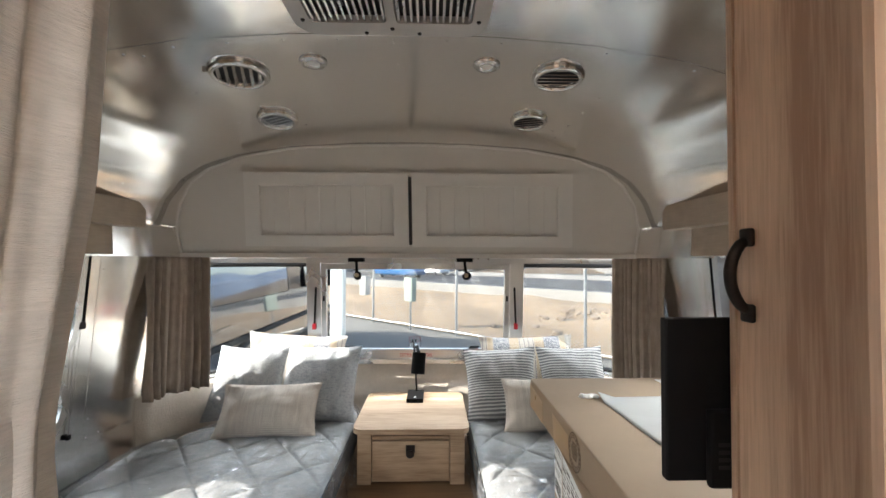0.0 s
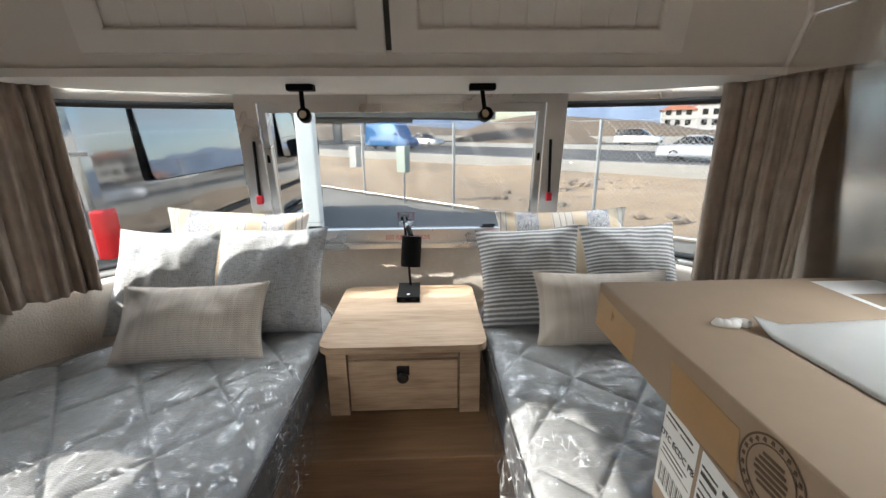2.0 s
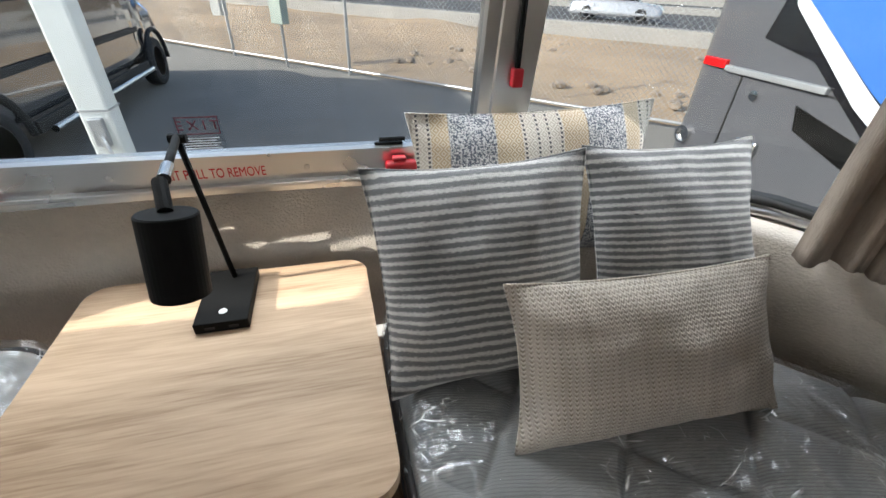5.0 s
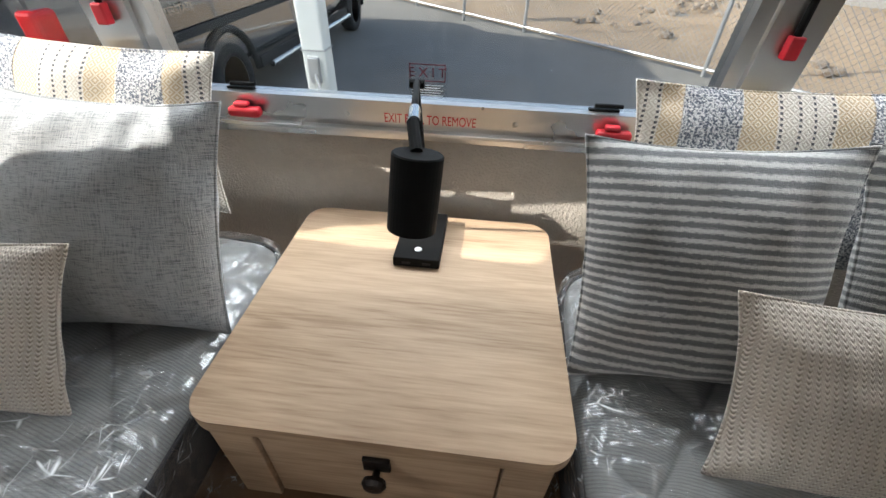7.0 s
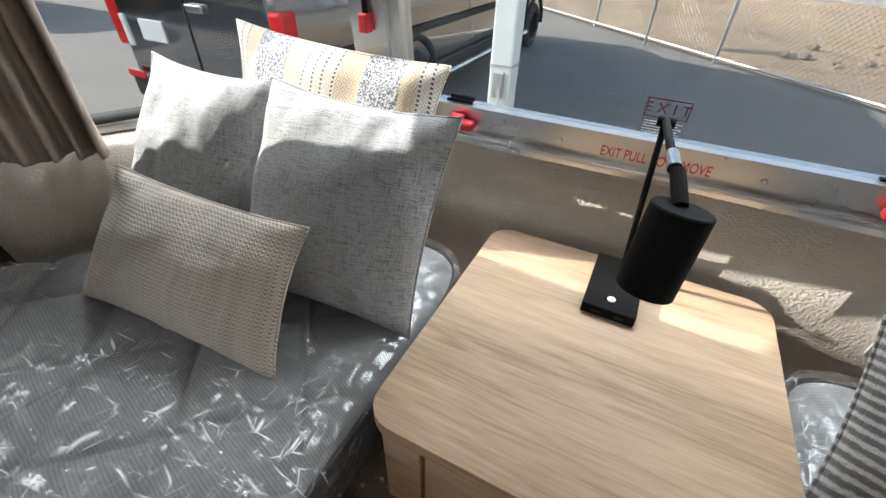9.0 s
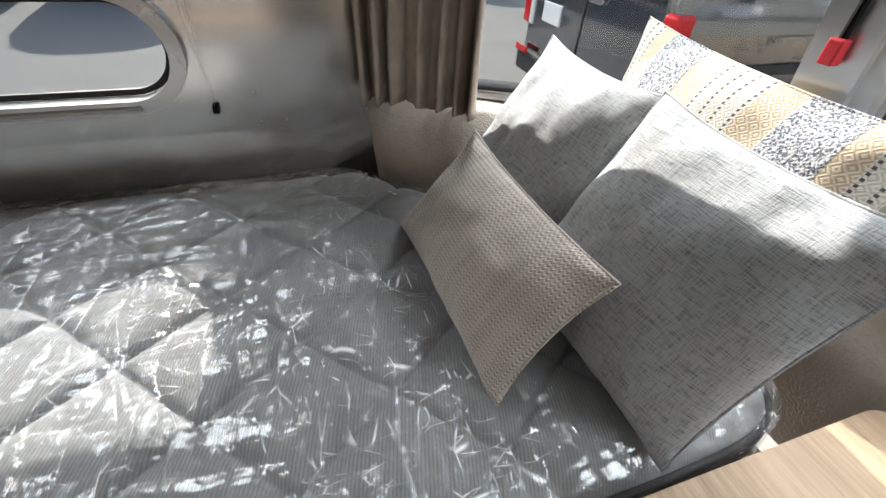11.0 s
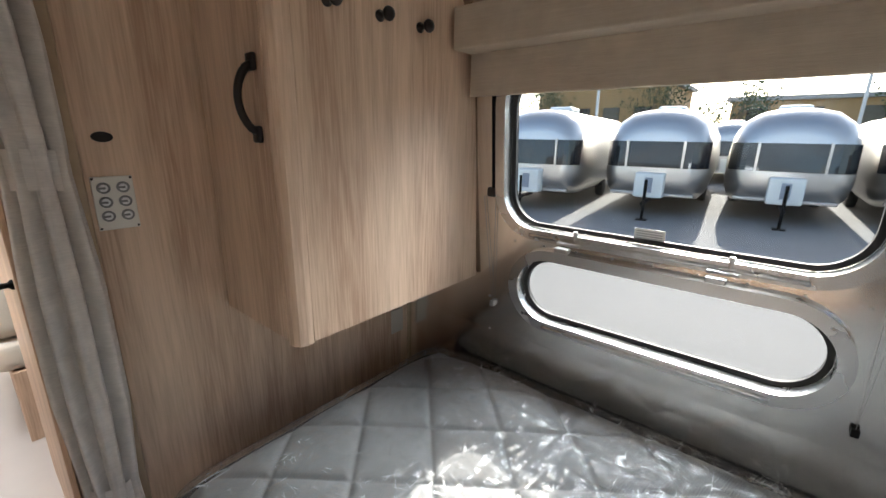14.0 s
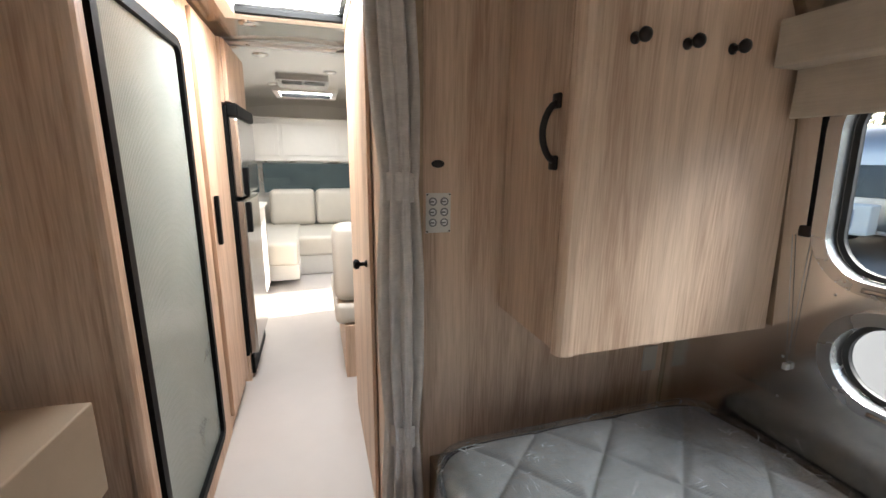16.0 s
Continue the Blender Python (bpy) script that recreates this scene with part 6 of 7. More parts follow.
VAN_BLACK = paint("black_car_paint", (0.21, 0.215, 0.225), 0.06, 0.95)
PRIVACY = paint("mirror_privacy_glass", (0.21, 0.215, 0.225), 0.05, 0.95)
VAN_GREY = paint("slate_car_paint", (0.085, 0.090, 0.105), 0.25)
DARK_GLASS = mat("dark_vehicle_glass", (0.012, 0.014, 0.016), 0.04)
TAIL_RED = mat("red_lamp_lens", (0.65, 0.01, 0.012), 0.2)
RIM = mat("silver_wheel_paint", (0.62, 0.62, 0.61), 0.3, 0.35, 20, 0.06)
TYRE = mat("tyre_rubber", (0.02, 0.02, 0.02), 0.8, 0, 20, 0.2)


def wheel(parent, x, y, r, side, w=0.22):
    """A tyre with a spoked bright rim; the axle runs along x."""
    m = Matrix.Translation((x, y, r)) @ pose(0, 0, 0, 0, 90 * side, 0)
    t = part("wheel", lathe([(r * 0.62, -w / 2), (r * 0.92, -w / 2), (r, -w / 3), (r, w / 3), (r * 0.93, w / 2), (r * 0.64, w / 2), (r * 0.60, w / 2 - 0.03)], m, 36), TYRE, parent, "black tyre", True)
    part("rim", lathe([(r * 0.64, w / 2 - 0.01), (r * 0.60, w / 2 - 0.01), (r * 0.55, w / 2 - 0.05), (r * 0.30, w / 2 - 0.05), (r * 0.12, w / 2 - 0.02), (0.004, w / 2 - 0.015)], m, 36), RIM, t, "silver painted rim", True)
    sp = bmesh.new()
    for k in range(8):
        box(r * 0.12, r * 0.58, -0.022, 0.022, w / 2 - 0.045, w / 2 - 0.018, 0.004, bm=sp, m=m @ pose(0, 0, 0, 0, 0, 45 * k))
    part("spokes", sp, RIM, t, "silver painted spokes")


def van_ring(y, w, z0, z1, r=0.22):
    pts = []
    for u, v in rounded(2 * w, z1 - z0, r, 6):
        t = (v / (z1 - z0) + 0.5)
        k = 1 - 0.16 * max(0, t - 0.42) / 0.58
        pts.append((u * k, y, (z0 + z1) / 2 + v))
    return pts


def big_van(m, material, label, lettering=True):
    """A tall panel van; rear at y = 0, nose towards +y, wheels on z = 0."""
    v = thing("van", m, label, "van", "parked vans")
    L_ = 7.0
    secs = []
    for y, w, z0, z1, r in ((0.0, 0.90, 0.55, 2.55, 0.10), (0.03, 0.96, 0.45, 2.66, 0.14), (0.10, 0.985, 0.40, 2.70, 0.2), (0.6, 1.0, 0.38, 2.72, 0.24), (3.0, 1.0, 0.36, 2.74, 0.24), (5.0, 1.0, 0.36, 2.72, 0.25), (5.35, 0.99, 0.36, 2.55, 0.3), (5.9, 0.97, 0.36, 1.75, 0.25), (6.2, 0.95, 0.36, 1.42, 0.22), (6.8, 0.90, 0.38, 1.22, 0.2), (7.0, 0.80, 0.45, 1.05, 0.15)):
        secs.append(van_ring(y, w, z0, z1, r))
    part("body", loft_bm(secs), material, v)
    for s in (-1, 1):
        for y in (1.75, 6.05):
            wheel(v, s * 0.90, y, 0.36, s)
            arch_pts = [(s * 1.003, y + 0.47 * math.cos(a), 0.36 + 0.47 * math.sin(a)) for a in [math.pi * k / 16 for k in range(17)]]
            part("arch_trim", tube(arch_pts, 0.035, 8), RUBBER, v, "black wheel arch trim", True)
        part("sill", box(min(s * 0.98, s * 1.02), max(s * 0.98, s * 1.02), 2.3, 5.5, 0.34, 0.46, 0.01), RUBBER, v, "black side step")
        part("step_bar", rod((s * 1.08, 2.4, 0.36), (s * 1.08, 5.4, 0.36), 0.035, 10), CHROME, v, "bright step bar")
        for y0, y1 in ((0.66, 3.3), (4.25, 5.2)):
            part("side_glass", plate(moved(rounded(y1 - y0, 0.76, 0.08, 5), (y0 + y1) / 2, 1.78), [], lambda u, q, d: Vector((s * (1.0 - 0.16 * (q - 1.35) / 1.35 + 0.003 - d), u, q)), 0.008), PRIVACY, v, "dark side window")
            seal = [(s * (1.0 - 0.16 * (q - 1.35) / 1.35 + 0.004), u, q) for u, q in moved(rounded(y1 - y0, 0.76, 0.08, 5), (y0 + y1) / 2, 1.78)]
            part("window_seal", tube(seal, 0.005, 6, None, 1.0, True), RUBBER, v, "black window seal", True)
        part("rub_strip", box(min(s * 0.995, s * 1.012), max(s * 0.995, s * 1.012), 0.4, 5.5, 0.86, 0.93, 0.004), RUBBER, v)
        part("tail_light", box(*sorted((s * 0.875, s * 0.998)), -0.02, 0.14, 0.85, 1.25, 0.025), TAIL_RED, v, "red tail light")
        part("reversing_light", box(*sorted((s * 0.80, s * 0.87)), -0.018, 0.05, 0.85, 1.10, 0.012), PAINT, v, "white reversing light")
        part("mirror", box(min(s * 1.0, s * 1.28), max(s * 1.0, s * 1.28), 5.45, 5.62, 1.35, 1.72, 0.04), BLACK, v, "door mirror")
        part("reflector", box(min(s * 0.72, s * 0.95), max(s * 0.72, s * 0.95), -0.075, -0.055, 0.60, 0.66, 0.005), TAIL_RED, v)
        gl = [(s * 0.10, 1.50), (s * 0.72, 1.50), (s * 0.70, 2.30), (s * 0.10, 2.30)]
        part("rear_glass", plate(gl, [], lambda u, q, d: Vector((u, -0.012 + d, q)), 0.02), DARK_GLASS, v, "dark rear window")
        part("hinge", box(min(s * 0.86, s * 1.0), max(s * 0.86, s * 1.0), -0.03, 0.02, 1.66, 1.70, 0.004), CHROME, v)
    part("door_gap", box(-0.006, 0.006, -0.010, 0.02, 0.55, 2.45), RUBBER, v)
    part("bumper", box(-0.95, 0.95, -0.06, 0.14, 0.42, 0.62, 0.03), RUBBER, v, "black rear bumper")
    h = part("rear_handle", box(0.06, 0.24, -0.035, 0.0, 1.18, 1.24, 0.012), CHROME, v, "bright door handle")
    part("plate", box(-0.62, -0.32, -0.018, 0.0, 0.92, 1.08, 0.004), PAPER, v, "white licence plate")
    if lettering:
        letters("INTERSTATE", 0.075, pose(0.52, -0.014, 1.32, 90, 0, 0), CHROME, v)
        part("badge", lathe([(0.085, 0), (0.085, 0.01), (0.07, 0.012), (0.068, 0.006), (0.004, 0.005)], Matrix.Translation((0.05, 0.0, 1.36)) @ pose(0, 0, 0, 90, 0, 0), 28), CHROME, v, "round bright badge", True)
        letters("INTERSTATE", 0.085, pose(1.014, 1.15, 1.08, 90, 0, 90), CHROME, v)
    return v


def loft_bm(sections):
    bm = bmesh.new()
    rings = [[bm.verts.new(p) for p in s] for s in sections]
    n = len(rings[0])
    for a, b in zip(rings, rings[1:]):
        for i in range(n):
            bm.faces.new((a[i], a[(i + 1) % n], b[(i + 1) % n], b[i]))
    bm.faces.new(rings[0][::-1])
    bm.faces.new(rings[-1])
    return bm


big_van(pose(-3.42, 3.98, GROUND, 0, 0, 0), VAN_BLACK, "black panel van with glossy sides parked behind the trailer")

SILVER = mat("polished_trailer_skin", (0.52, 0.505, 0.48), 0.34, 1.0, 2, 0.06)


def silver_trailer(m, label):
    """A riveted aluminium travel trailer seen from its rounded end, which faces +x."""
    t = thing("travel_trailer", m, label, "trailer", "row of silver trailers")
    rings = []
    prof = [(-1.0, 0.42), (-1.14, 0.60), (-1.22, 0.95), (-1.22, 1.45), (-1.16, 1.95), (-1.0, 2.30), (-0.7, 2.52), (-0.35, 2.60), (0, 2.62)]
    ring = prof + [(-a, b) for a, b in prof[-2::-1]]
    for x, k, kz in ((0.42, 0.66, 0.55), (0.36, 0.78, 0.72), (0.22, 0.88, 0.86), (0.0, 0.955, 0.945), (-0.35, 0.99, 0.985), (-0.8, 1, 1), (-7.2, 1, 1)):
        rings.append([(x - 0.10 * max(0, (b - 1.2)) * (k < 0.99), a * k, 1.25 + (b - 1.25) * kz) for a, b in ring])
    part("shell", loft_bm(rings), SILVER, t, "", True)
    part("window_band", band_bm(), DARK_GLASS, t, "dark wrap-around front windows")
    for y in (-0.62, 0.62):
        part("window_bar", box(0.36, 0.450, y - 0.025, y + 0.025, 1.18, 1.83), SILVER, t)
    part("cover", box(0.36, 0.78, -0.32, 0.32, 0.50, 1.08, 0.03), PAINT, t, "white gas bottle cover")
    part("cover_print", box(0.775, 0.7835, -0.09, 0.09, 0.62, 0.98), mat("blue_grey_print", (0.25, 0.28, 0.33), 0.6), t)
    part("tongue", rod((0.3, 0, 0.42), (1.35, 0, 0.42), 0.05, 8), BLACK, t)
    part("jack", rod((1.12, 0, 0.02), (1.12, 0, 0.95), 0.035, 8), BLACK, t, "tongue jack")
    part("jack_foot", box(1.0, 1.24, -0.12, 0.12, 0, 0.03), BLACK, t)
    part("air_unit", box(-2.6, -1.7, -0.35, 0.35, 2.58, 2.76, 0.08), PAINT, t, "white roof air conditioner")
    part("lettering_bar", box(0.015, 0.02, -0.30, 0.30, 2.08, 2.15), mat("dark_lettering", (0.08, 0.09, 0.12), 0.5), t, "dark name lettering")
    part("bumper", box(0.20, 0.34, -0.95, 0.95, 0.50, 0.58, 0.02), SILVER, t)
    for y in (-1.0, 1.0):
        part("wheel", lathe([(0.2, -0.1), (0.33, -0.1), (0.35, 0), (0.33, 0.1), (0.2, 0.1)], Matrix.Translation((-3.6, y, 0.35)) @ pose(0, 0, 0, 90, 0, 0), 24), TYRE, t, "", True)
    return t


def band_bm():
    """The wrap-around window band, laid on the rounded end."""
    table = [(0.0, 0.42), (0.66, 0.42), (0.78, 0.36), (0.88, 0.22), (0.955, 0.0)]

    def nose(k):
        for (a, b), (c, d) in zip(table, table[1:]):
            if k <= c:
                return b + (d - b) * (k - a) / (c - a)
        return 0.0
    bm = bmesh.new()
    rows = []
    for z in (1.20, 1.52, 1.82):
        row = []
        for i in range(41):
            a = -1.15 + 2.30 * i / 40
            row.append(bm.verts.new((nose(abs(a) / 1.215) - 0.10 * max(0, z - 1.2) + 0.02, a, z)))
        rows.append(row)
    for p, q in zip(rows, rows[1:]):
        for i in range(40):
            bm.faces.new((p[i], p[i + 1], q[i + 1], q[i]))
    r = bmesh.ops.extrude_face_region(bm, geom=bm.faces[:])
    for e in r["geom"]:
        if isinstance(e, bmesh.types.BMVert):
            e.co.x -= 0.12
    return bm


BIG = Matrix.Scale(1.0, 4)
first = silver_trailer(pose(-10.6, -4.07, GROUND, 0, 0, 8) @ BIG, "silver rounded travel trailer with dark front windows, parked in a row")
for x, y, a in ((-11.75, -1.38, 6), (-12.65, 1.22, 4), (-13.6, 3.9, 2), (-9.5, -6.85, 12), (-14.6, 6.5, 0), (-8.55, -9.8, 14), (-21.4, -4.2, 8), (-22.3, -0.9, 6), (-23.2, 2.4, 4), (-24.0, 5.6, 2)):
    copy_thing(first, pose(x, y, GROUND, 0, 0, a) @ BIG)


def motorhome():
    """A tall slate coach with painted swooshes, its side close to the trailer."""
    m = thing("motorhome", pose(2.62, 0, GROUND), "slate grey motor coach with white and blue swooshes on its side", "motorhome")
    slate = paint("slate_coach_paint", (0.105, 0.108, 0.118), 0.35, 0.1)
    body = box(0, 2.5, -6.0, 4.12, 0.42, 3.35, 0.16, None, 5)
    part("body", body, slate, m, "", False)
    def skin(k):
        return lambda u, v, d: Vector((-0.004 - 0.004 * k + d, u, v))
    def patch(name, pts, k, material, label):
        part(name, plate(pts, [], skin(k), 0.004), material, m, label)
    white = paint("white_graphic", (0.72, 0.74, 0.76), 0.25, 0)
    blue = paint("blue_graphic", (0.05, 0.16, 0.50), 0.25, 0)
    dark = paint("black_graphic", (0.012, 0.012, 0.014), 0.15, 0)
    patch("dark_swoosh", [(3.66, 1.50), (3.34, 1.43), (2.86, 1.08), (0.2, 0.9), (-5.8, 0.8), (-5.8, 3.15), (3.45, 3.15), (3.52, 2.2)], 1, dark, "black painted swoosh")
    patch("white_swoosh", [(3.58, 1.75), (3.55, 1.66), (3.06, 1.27), (2.60, 1.00), (2.64, 1.08), (3.05, 1.36)], 2, white, "white painted stripe")
    patch("white_panel", [(2.86, 1.85), (2.80, 1.62), (2.62, 1.52), (1.2, 1.45), (0.2, 1.7), (0.3, 2.6), (1.2, 3.1), (2.5, 3.1), (2.78, 2.4)], 2, white, "white painted swoosh")
    patch("blue_swoosh", [(3.54, 1.72), (3.04, 1.36), (2.72, 1.16), (2.74, 1.40), (2.95, 1.62), (3.2, 1.9)], 2, blue, "blue painted swoosh")
    patch("vent_cover", [(3.32, 1.22), (3.28, 1.10), (2.90, 0.98), (2.92, 1.12)], 2, BLACK, "dark vent cover")
    part("side_marker", box(-0.03, 0.01, 3.83, 4.0, 1.31, 1.36, 0.006), TAIL_RED, m, "red side marker lamp")
    part("bay_handle", box(-0.035, 0.0, 3.20, 3.82, 1.30, 1.335, 0.006), GALV, m, "grey compartment rail")
    part("bay_latch", box(-0.03, 0.0, 3.42, 3.56, 0.86, 0.98, 0.012), CHROME, m, "bright compartment latch")
    part("bay_lock", lathe([(0.03, 0), (0.028, 0.012), (0.01, 0.014)], Matrix.Translation((-0.002, 3.58, 1.21)) @ pose(0, 0, 0, 0, -90, 0), 16), CHROME, m)
    part("filler", lathe([(0.06, 0), (0.06, 0.03), (0.045, 0.03), (0.043, 0.01), (0.003, 0.008)], Matrix.Translation((0.0, 3.97, 0.86)) @ pose(0, 0, 0, 0, -90, 0), 20), CHROME, m, "round bright filler cap")
    for y0, y1 in ((3.70, 3.71), (2.0, 2.01)):
        part("door_gap", box(-0.006, 0.004, y0, y1, 0.5, 1.30), RUBBER, m)
    part("bay_gap", box(-0.006, 0.004, 2.0, 3.7, 1.292, 1.300), RUBBER, m)
    for y in (-3.2, 0.95):
        wheel(m, 0.16, y, 0.46, -1, 0.30)
    part("skirt", box(0.02, 2.4, -5.8, 4.0, 0.30, 0.44, 0.02), RUBBER, m)


motorhome()


def car(m, col, label, kind="sedan"):
    c = thing("car", m, label, "car", "cars on the road")
    p = paint("car_paint_" + kind, col, 0.2)
    if kind == "sedan":
        lo = [(0, 0.86, 0.28, 0.75, 0.12), (0.15, 0.90, 0.22, 0.88, 0.14), (1.2, 0.92, 0.22, 0.98, 0.16), (3.2, 0.92, 0.22, 0.95, 0.16), (4.4, 0.88, 0.24, 0.78, 0.14), (4.6, 0.80, 0.32, 0.62, 0.1)]
        up = [(0.75, 0.66, 0.9, 0.96, 0.02), (1.35, 0.68, 0.9, 1.38, 0.08), (2.3, 0.68, 0.9, 1.44, 0.08), (3.4, 0.66, 0.9, 0.98, 0.03)]
        ws, r = (0.95, 3.65), 0.32
    elif kind == "suv":
        lo = [(0, 0.90, 0.35, 1.0, 0.12), (0.15, 0.95, 0.3, 1.10, 0.14), (3.4, 0.96, 0.3, 1.12, 0.16), (4.6, 0.92, 0.32, 0.95, 0.14), (4.8, 0.84, 0.4, 0.8, 0.1)]
        up = [(0.1, 0.72, 1.0, 1.62, 0.08), (0.5, 0.76, 1.0, 1.78, 0.1), (2.6, 0.76, 1.0, 1.78, 0.1), (3.5, 0.72, 1.0, 1.14, 0.03)]
        ws, r = (0.95, 3.8), 0.37
    else:
        lo = [(0, 0.95, 0.35, 2.3, 0.12), (0.1, 1.0, 0.3, 2.5, 0.2), (4.2, 1.0, 0.3, 2.5, 0.22), (4.8, 0.96, 0.3, 1.8, 0.2), (5.1, 0.94, 0.3, 1.25, 0.2), (5.9, 0.86, 0.35, 1.0, 0.15)]
        up = [(4.0, 0.93, 1.35, 2.1, 0.08), (4.5, 0.93, 1.35, 2.0, 0.1), (4.85, 0.90, 1.35, 1.62, 0.03)]
        ws, r = (1.2, 4.9), 0.36
    part("body", loft_bm([van_ring(*s) for s in lo]), p, c, "", True)
    part("cabin", loft_bm([van_ring(*s) for s in up]), DARK_GLASS, c, "dark glazed cabin", True)
    if kind != "box":
        part("roof", box(-0.62, 0.62, up[1][0] + 0.1, up[2][0], up[1][3] - 0.01, up[2][3] + 0.02, 0.02), p, c)
    for s in (-1, 1):
        for y in ws:
            wheel(c, s * 0.80, y, r, s, 0.2)


Q = ROADM @ pose(0, 0, GROUND + 0.02)
car(Q @ pose(-35.0, 28.5, 0, 0, 0, -90), (0.02, 0.16, 0.42), "blue delivery van driving on the road", "box")
car(Q @ pose(-37.0, 36, 0, 0, 0, -90), (0.55, 0.56, 0.57), "pale silver sedan on the road", "sedan")
car(Q @ pose(-7.6, 28, 0, 0, 0, -90), (0.45, 0.47, 0.50), "silver sedan on the near lane", "sedan")
car(Q @ pose(-18.0, 50, 0, 0, 0, -90), (0.72, 0.72, 0.71), "white sport utility car on the road", "suv")

# ---- distance ----
def overpass():
    o = thing("overpass", (0, 0, 0), "concrete road overpass on piers beyond the road", "bridge")
    def deck(z0, z1, y0, y1):
        bm = bmesh.new()
        rows = []
        for x, dz in ((-70, 1.0), (-16, 0.1), (0, -0.1), (9.5, -0.35)):
            rows.append([bm.verts.new((x, y0, z0 + dz)), bm.verts.new((x, y1, z0 + dz)), bm.verts.new((x, y1, z1 + dz)), bm.verts.new((x, y0, z1 + dz))])
        for a, b in zip(rows, rows[1:]):
            for i in range(4):
                bm.faces.new((a[i], a[(i + 1) % 4], b[(i + 1) % 4], b[i]))
        bm.faces.new(rows[0])
        bm.faces.new(rows[-1][::-1])
        return bm
    part("deck", deck(4.0, 5.2, 58, 72), CONCRETE, o)
    part("girder", deck(3.0, 4.02, 60, 71), CONCRETE, o)
    part("parapet", deck(5.2, 5.7, 58, 58.4), CONCRETE, o)
    for k in range(28):
        x = -60 + 2.45 * k
        z = 5.7 + (0.1 + 0.9 * max(0, (-16 - x) / 54)) - max(0, (x + 16) / 25.5) * 0.45
        part("fence_post", rod((x, 58.2, z - 0.3), (x, 58.2, z + 1.3), 0.05, 6), GALV, o)
    part("fence_rail", tube([(-60, 58.2, 7.85), (-16, 58.2, 7.1), (0, 58.2, 6.85), (6.5, 58.2, 6.65)], 0.05, 6), GALV, o)
    for x in (-30, -22, -13, -8.5, -3.5):
        part("pier", rod((x, 64, GROUND), (x, 64, 3.6), 0.7, 14), CONCRETE, o)
    part("pier_cap", box(-32, -2, 63, 65, 2.3, 3.0, 0.1), CONCRETE, o)


overpass()


def mound(x0, x1, y0, y1, h, seed, name, material, label):
    def fn(a, b):
        x, y = x0 + (x1 - x0) * a, y0 + (y1 - y0) * b
        e = math.sin(math.pi * min(1, a * 1.0)) ** 0.6 * math.sin(math.pi * b) ** 0.5
        return Vector((x, y, GROUND - 0.2 + h * e * (0.8 + 0.35 * noise.noise(Vector((x * 0.05, y * 0.05, seed))))))
    tagged(done(sheet(fn, 40, 16), name, material, None, "", True), label, "", "", "structure")


DRY = mat("dry_brown_hill", (0.20, 0.145, 0.095), 0.95, 0, 0.3, 0.2, 0.3, 2)
mound(4, 52, 56, 120, 5.4, 3.0, "ground_embankment", DRY, "dry brown embankment beside the overpass")
mound(-140, 30, 90, 200, 5.0, 5.0, "ground_slope", DRY, "dry slope behind the overpass")
# the blue of the distant air is put into the ridge's base colour
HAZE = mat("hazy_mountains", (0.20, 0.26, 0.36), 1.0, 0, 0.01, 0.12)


def ridge(ang0, ang1, dist, h, seed, name):
    def fn(a, b):
        t = radians(ang0 + (ang1 - ang0) * a)
        r = dist + 120 * b
        k = 0.55 + 0.5 * noise.noise(Vector((a * 7, 1, seed))) + 0.16 * noise.noise(Vector((a * 31, 2, seed))) + 0.06 * noise.noise(Vector((a * 90, 2, seed)))
        return Vector((r * math.sin(t), r * math.cos(t), GROUND - 3 + h * k * b))
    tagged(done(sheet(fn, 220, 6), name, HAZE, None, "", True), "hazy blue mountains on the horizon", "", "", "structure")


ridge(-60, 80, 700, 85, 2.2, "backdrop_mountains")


def apartments():
    b = thing("apartment_building", pose(46, 84, GROUND - 0.3, 0, 0, -28) @ Matrix.Scale(0.86, 4), "white three-storey apartment building with orange tile roofs", "house")
    wall = mat("white_stucco", (0.55, 0.53, 0.50), 0.9, 0, 1, 0.05)
    tile = mat("orange_roof_tile", (0.42, 0.16, 0.09), 0.8, 0, 2, 0.15)
    for x0, x1, y0, h in ((0, 7, 0, 6.4), (7, 13, -1.2, 7.6), (13, 22, 0, 6.8)):
        part("wall", box(x0, x1, y0, 9, 0, h), wall, b)
        bm = bmesh.new()
        p = [bm.verts.new(v) for v in ((x0 - 0.5, y0 - 0.5, h), (x1 + 0.5, y0 - 0.5, h), (x1 + 0.5, 9.5, h), (x0 - 0.5, 9.5, h), ((x0 + x1) / 2 - 1.2, 4.5, h + 1.6), ((x0 + x1) / 2 + 1.2, 4.5, h + 1.6))]
        for f in ((0, 1, 5, 4), (1, 2, 5), (2, 3, 4, 5), (3, 0, 4), (3, 2, 1, 0)):
            bm.faces.new([p[i] for i in f])
        part("roof", bm, tile, b)
        for fl_ in range(3):
            for k in range(int((x1 - x0) / 2)):
                x = x0 + 0.8 + 2.0 * k
                w = part("window", box(x, x + 1.1, y0 - 0.06, y0 + 0.02, 0.9 + 2.2 * fl_, 2.1 + 2.2 * fl_, 0.02), DARK_GLASS, b, "dark window")


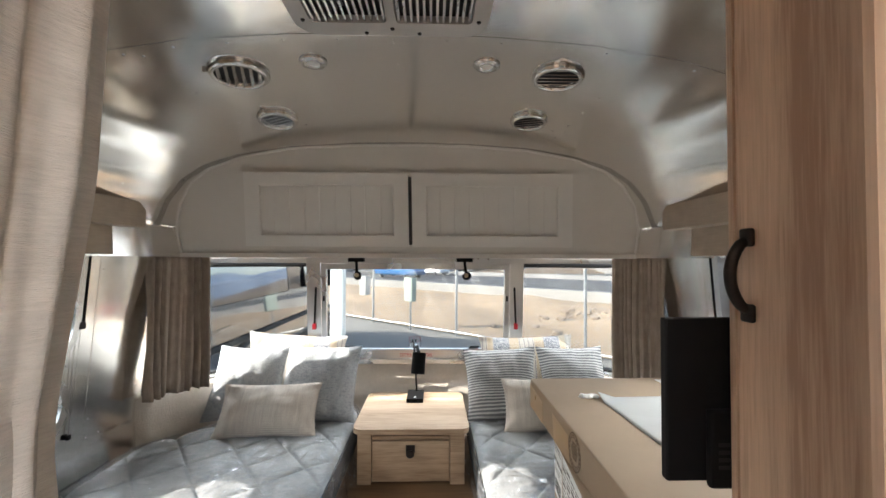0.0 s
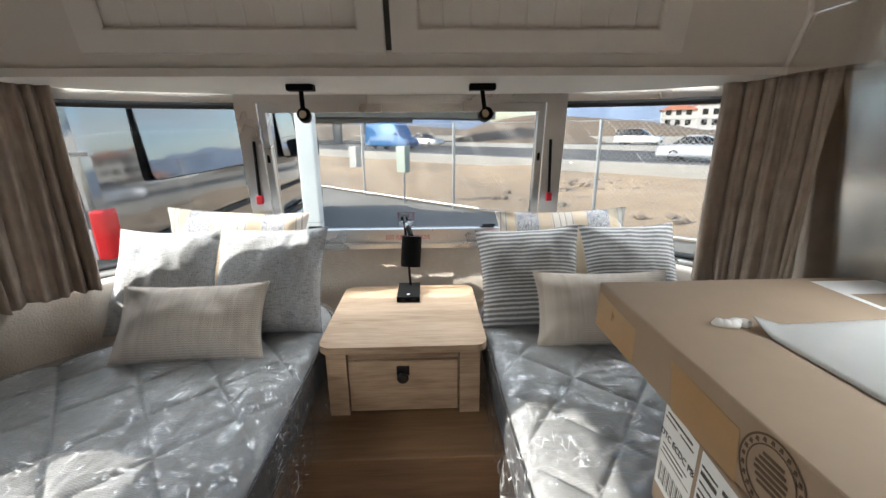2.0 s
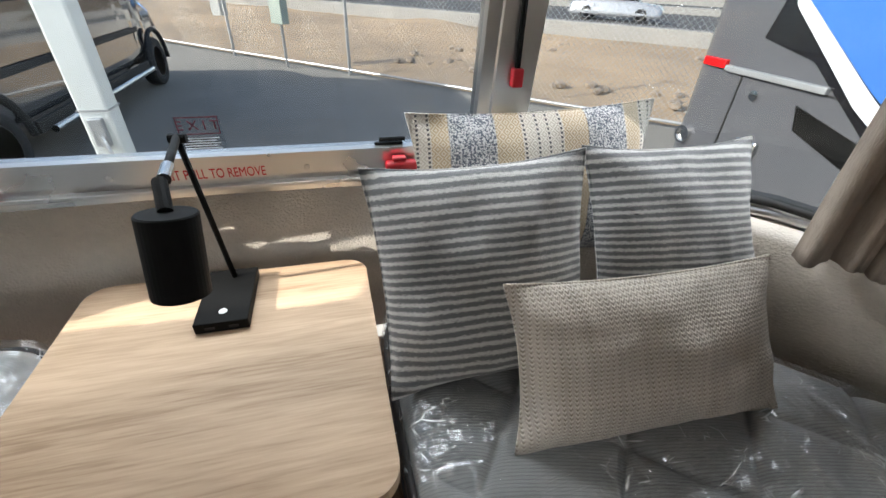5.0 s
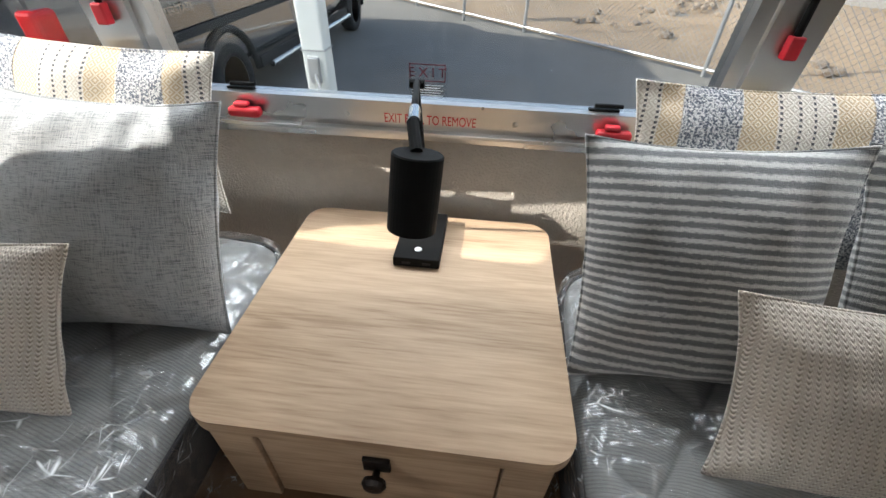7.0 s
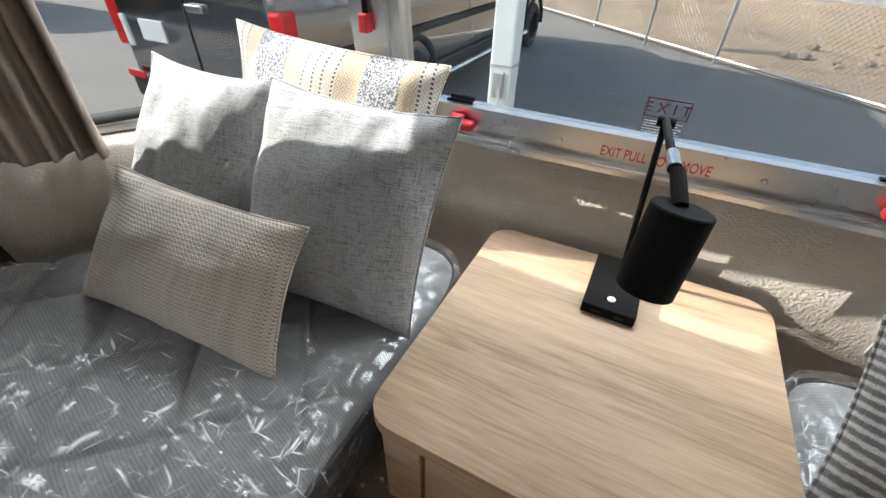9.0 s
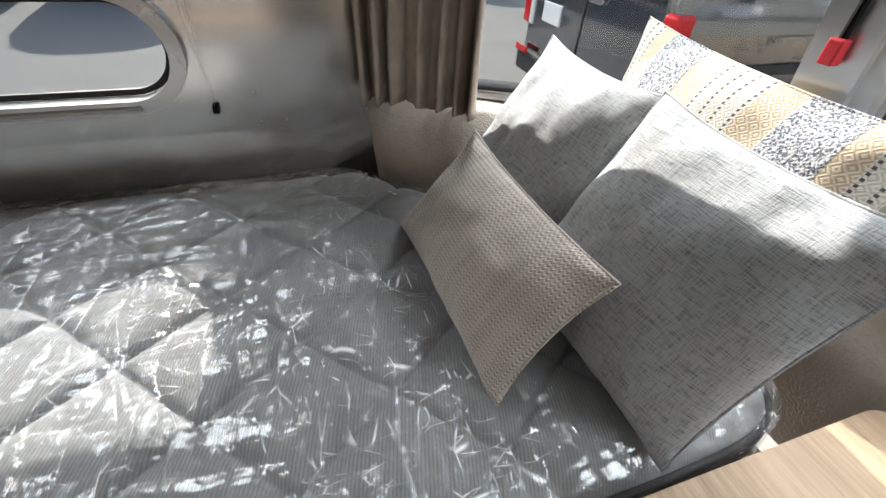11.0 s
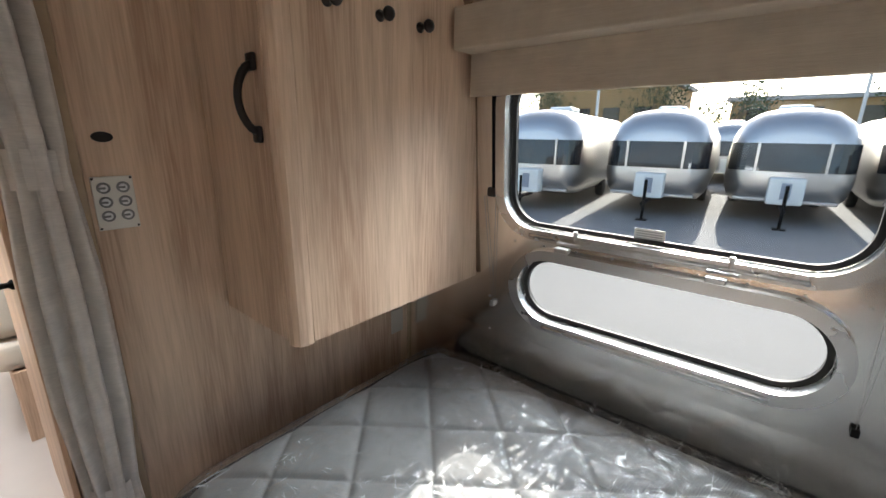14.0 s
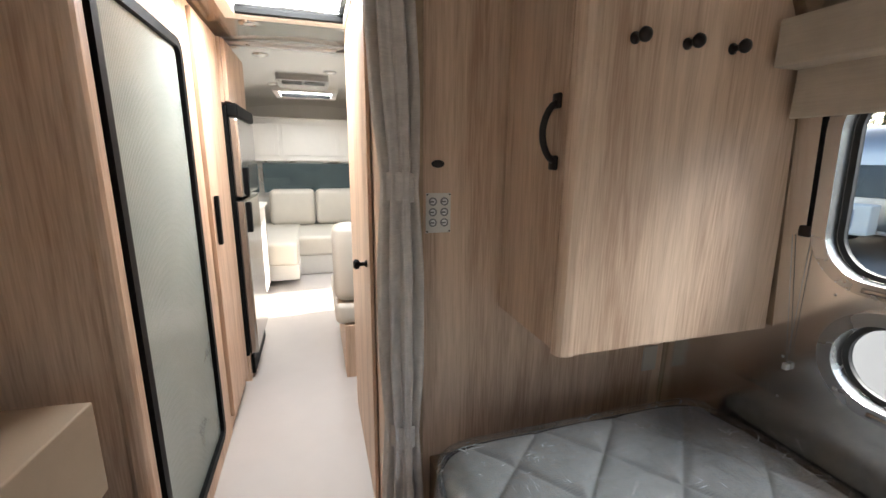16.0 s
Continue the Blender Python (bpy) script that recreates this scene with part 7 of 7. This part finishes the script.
apartments()
tan_wall = mat("ochre_stucco", (0.38, 0.24, 0.11), 0.9, 0, 1, 0.08)
for x, y, w, d, h in ((-46, -14, 10, 12, 6.5), (-52, 4, 10, 16, 5.2), (-50, 26, 10, 14, 6.2)):
    hb = thing("low_building", pose(x, y, GROUND), "ochre low building behind the trailers", "house", "buildings behind the lot")
    part("wall", box(-w / 2, w / 2, -d / 2, d / 2, 0, h), tan_wall, hb)
    part("roof", box(-w / 2 - 0.4, w / 2 + 0.4, -d / 2 - 0.4, d / 2 + 0.4, h, h + 0.35, 0.02), CONCRETE, hb)
    for k in range(4):
        y0 = -d / 2 + 1.2 + k * d / 4.4
        part("window", box(w / 2 - 0.02, w / 2 + 0.05, y0, y0 + 1.5, 3.2, 4.6, 0.02), DARK_GLASS, hb)
LEAF = mat("dusty_green_leaves", (0.075, 0.095, 0.045), 0.85, 0, 6, 0.35)
BARK = mat("grey_bark", (0.16, 0.12, 0.09), 0.9, 0, 12, 0.2)


def tree(m, h, seed, label):
    rnd = random.Random(seed)
    t = thing("tree", m, label, "tree", "trees behind the lot")
    tr = rod((0, 0, 0), (0.05, 0, h * 0.55), 0.14, 8, None, 0.07)
    tips = []
    for k in range(7):
        a = rnd.uniform(0, 6.28)
        q = Vector((math.cos(a) * h * 0.25, math.sin(a) * h * 0.25, h * rnd.uniform(0.6, 0.9)))
        rod((0.03, 0, h * rnd.uniform(0.35, 0.52)), q, 0.05, 6, tr, 0.02)
        tips.append(q)
    part("trunk", tr, BARK, t)
    bm = bmesh.new()
    for k in range(900):
        c = rnd.choice(tips) + Vector((rnd.gauss(0, h * 0.11), rnd.gauss(0, h * 0.11), rnd.gauss(0, h * 0.09)))
        s = rnd.uniform(0.08, 0.18)
        a, b = Vector((rnd.gauss(0, 1), rnd.gauss(0, 1), rnd.gauss(0, 1))).normalized() * s, Vector((rnd.gauss(0, 1), rnd.gauss(0, 1), rnd.gauss(0, 1))).normalized() * s
        bm.faces.new([bm.verts.new(c - a), bm.verts.new(c + b * 0.6), bm.verts.new(c + a), bm.verts.new(c - b * 0.6)])
    part("crown", bm, LEAF, t)


for k, (x, y, h) in enumerate(((-38, -18, 6.5), (-40, -9, 7.2), (-39, -3, 6.0), (-41, 8, 7.0), (-40, 15, 6.4), (-38, 23, 7.5))):
    tree(pose(x, y, GROUND), h, 11 + k, "dusty green tree behind the trailer lot")
for x, y in ((-24, -7.6), (-30, 3.4)):
    lp = thing("lamp_pole", pose(x, y, GROUND), "tall pale lamp pole in the lot", "lamp post", "lot lamp poles")
    part("pole", rod((0, 0, 0), (0, 0, 9), 0.09, 10, None, 0.06), GALV, lp)
    part("head", box(-0.5, 0.5, -0.15, 0.15, 8.95, 9.1, 0.02), GALV, lp)
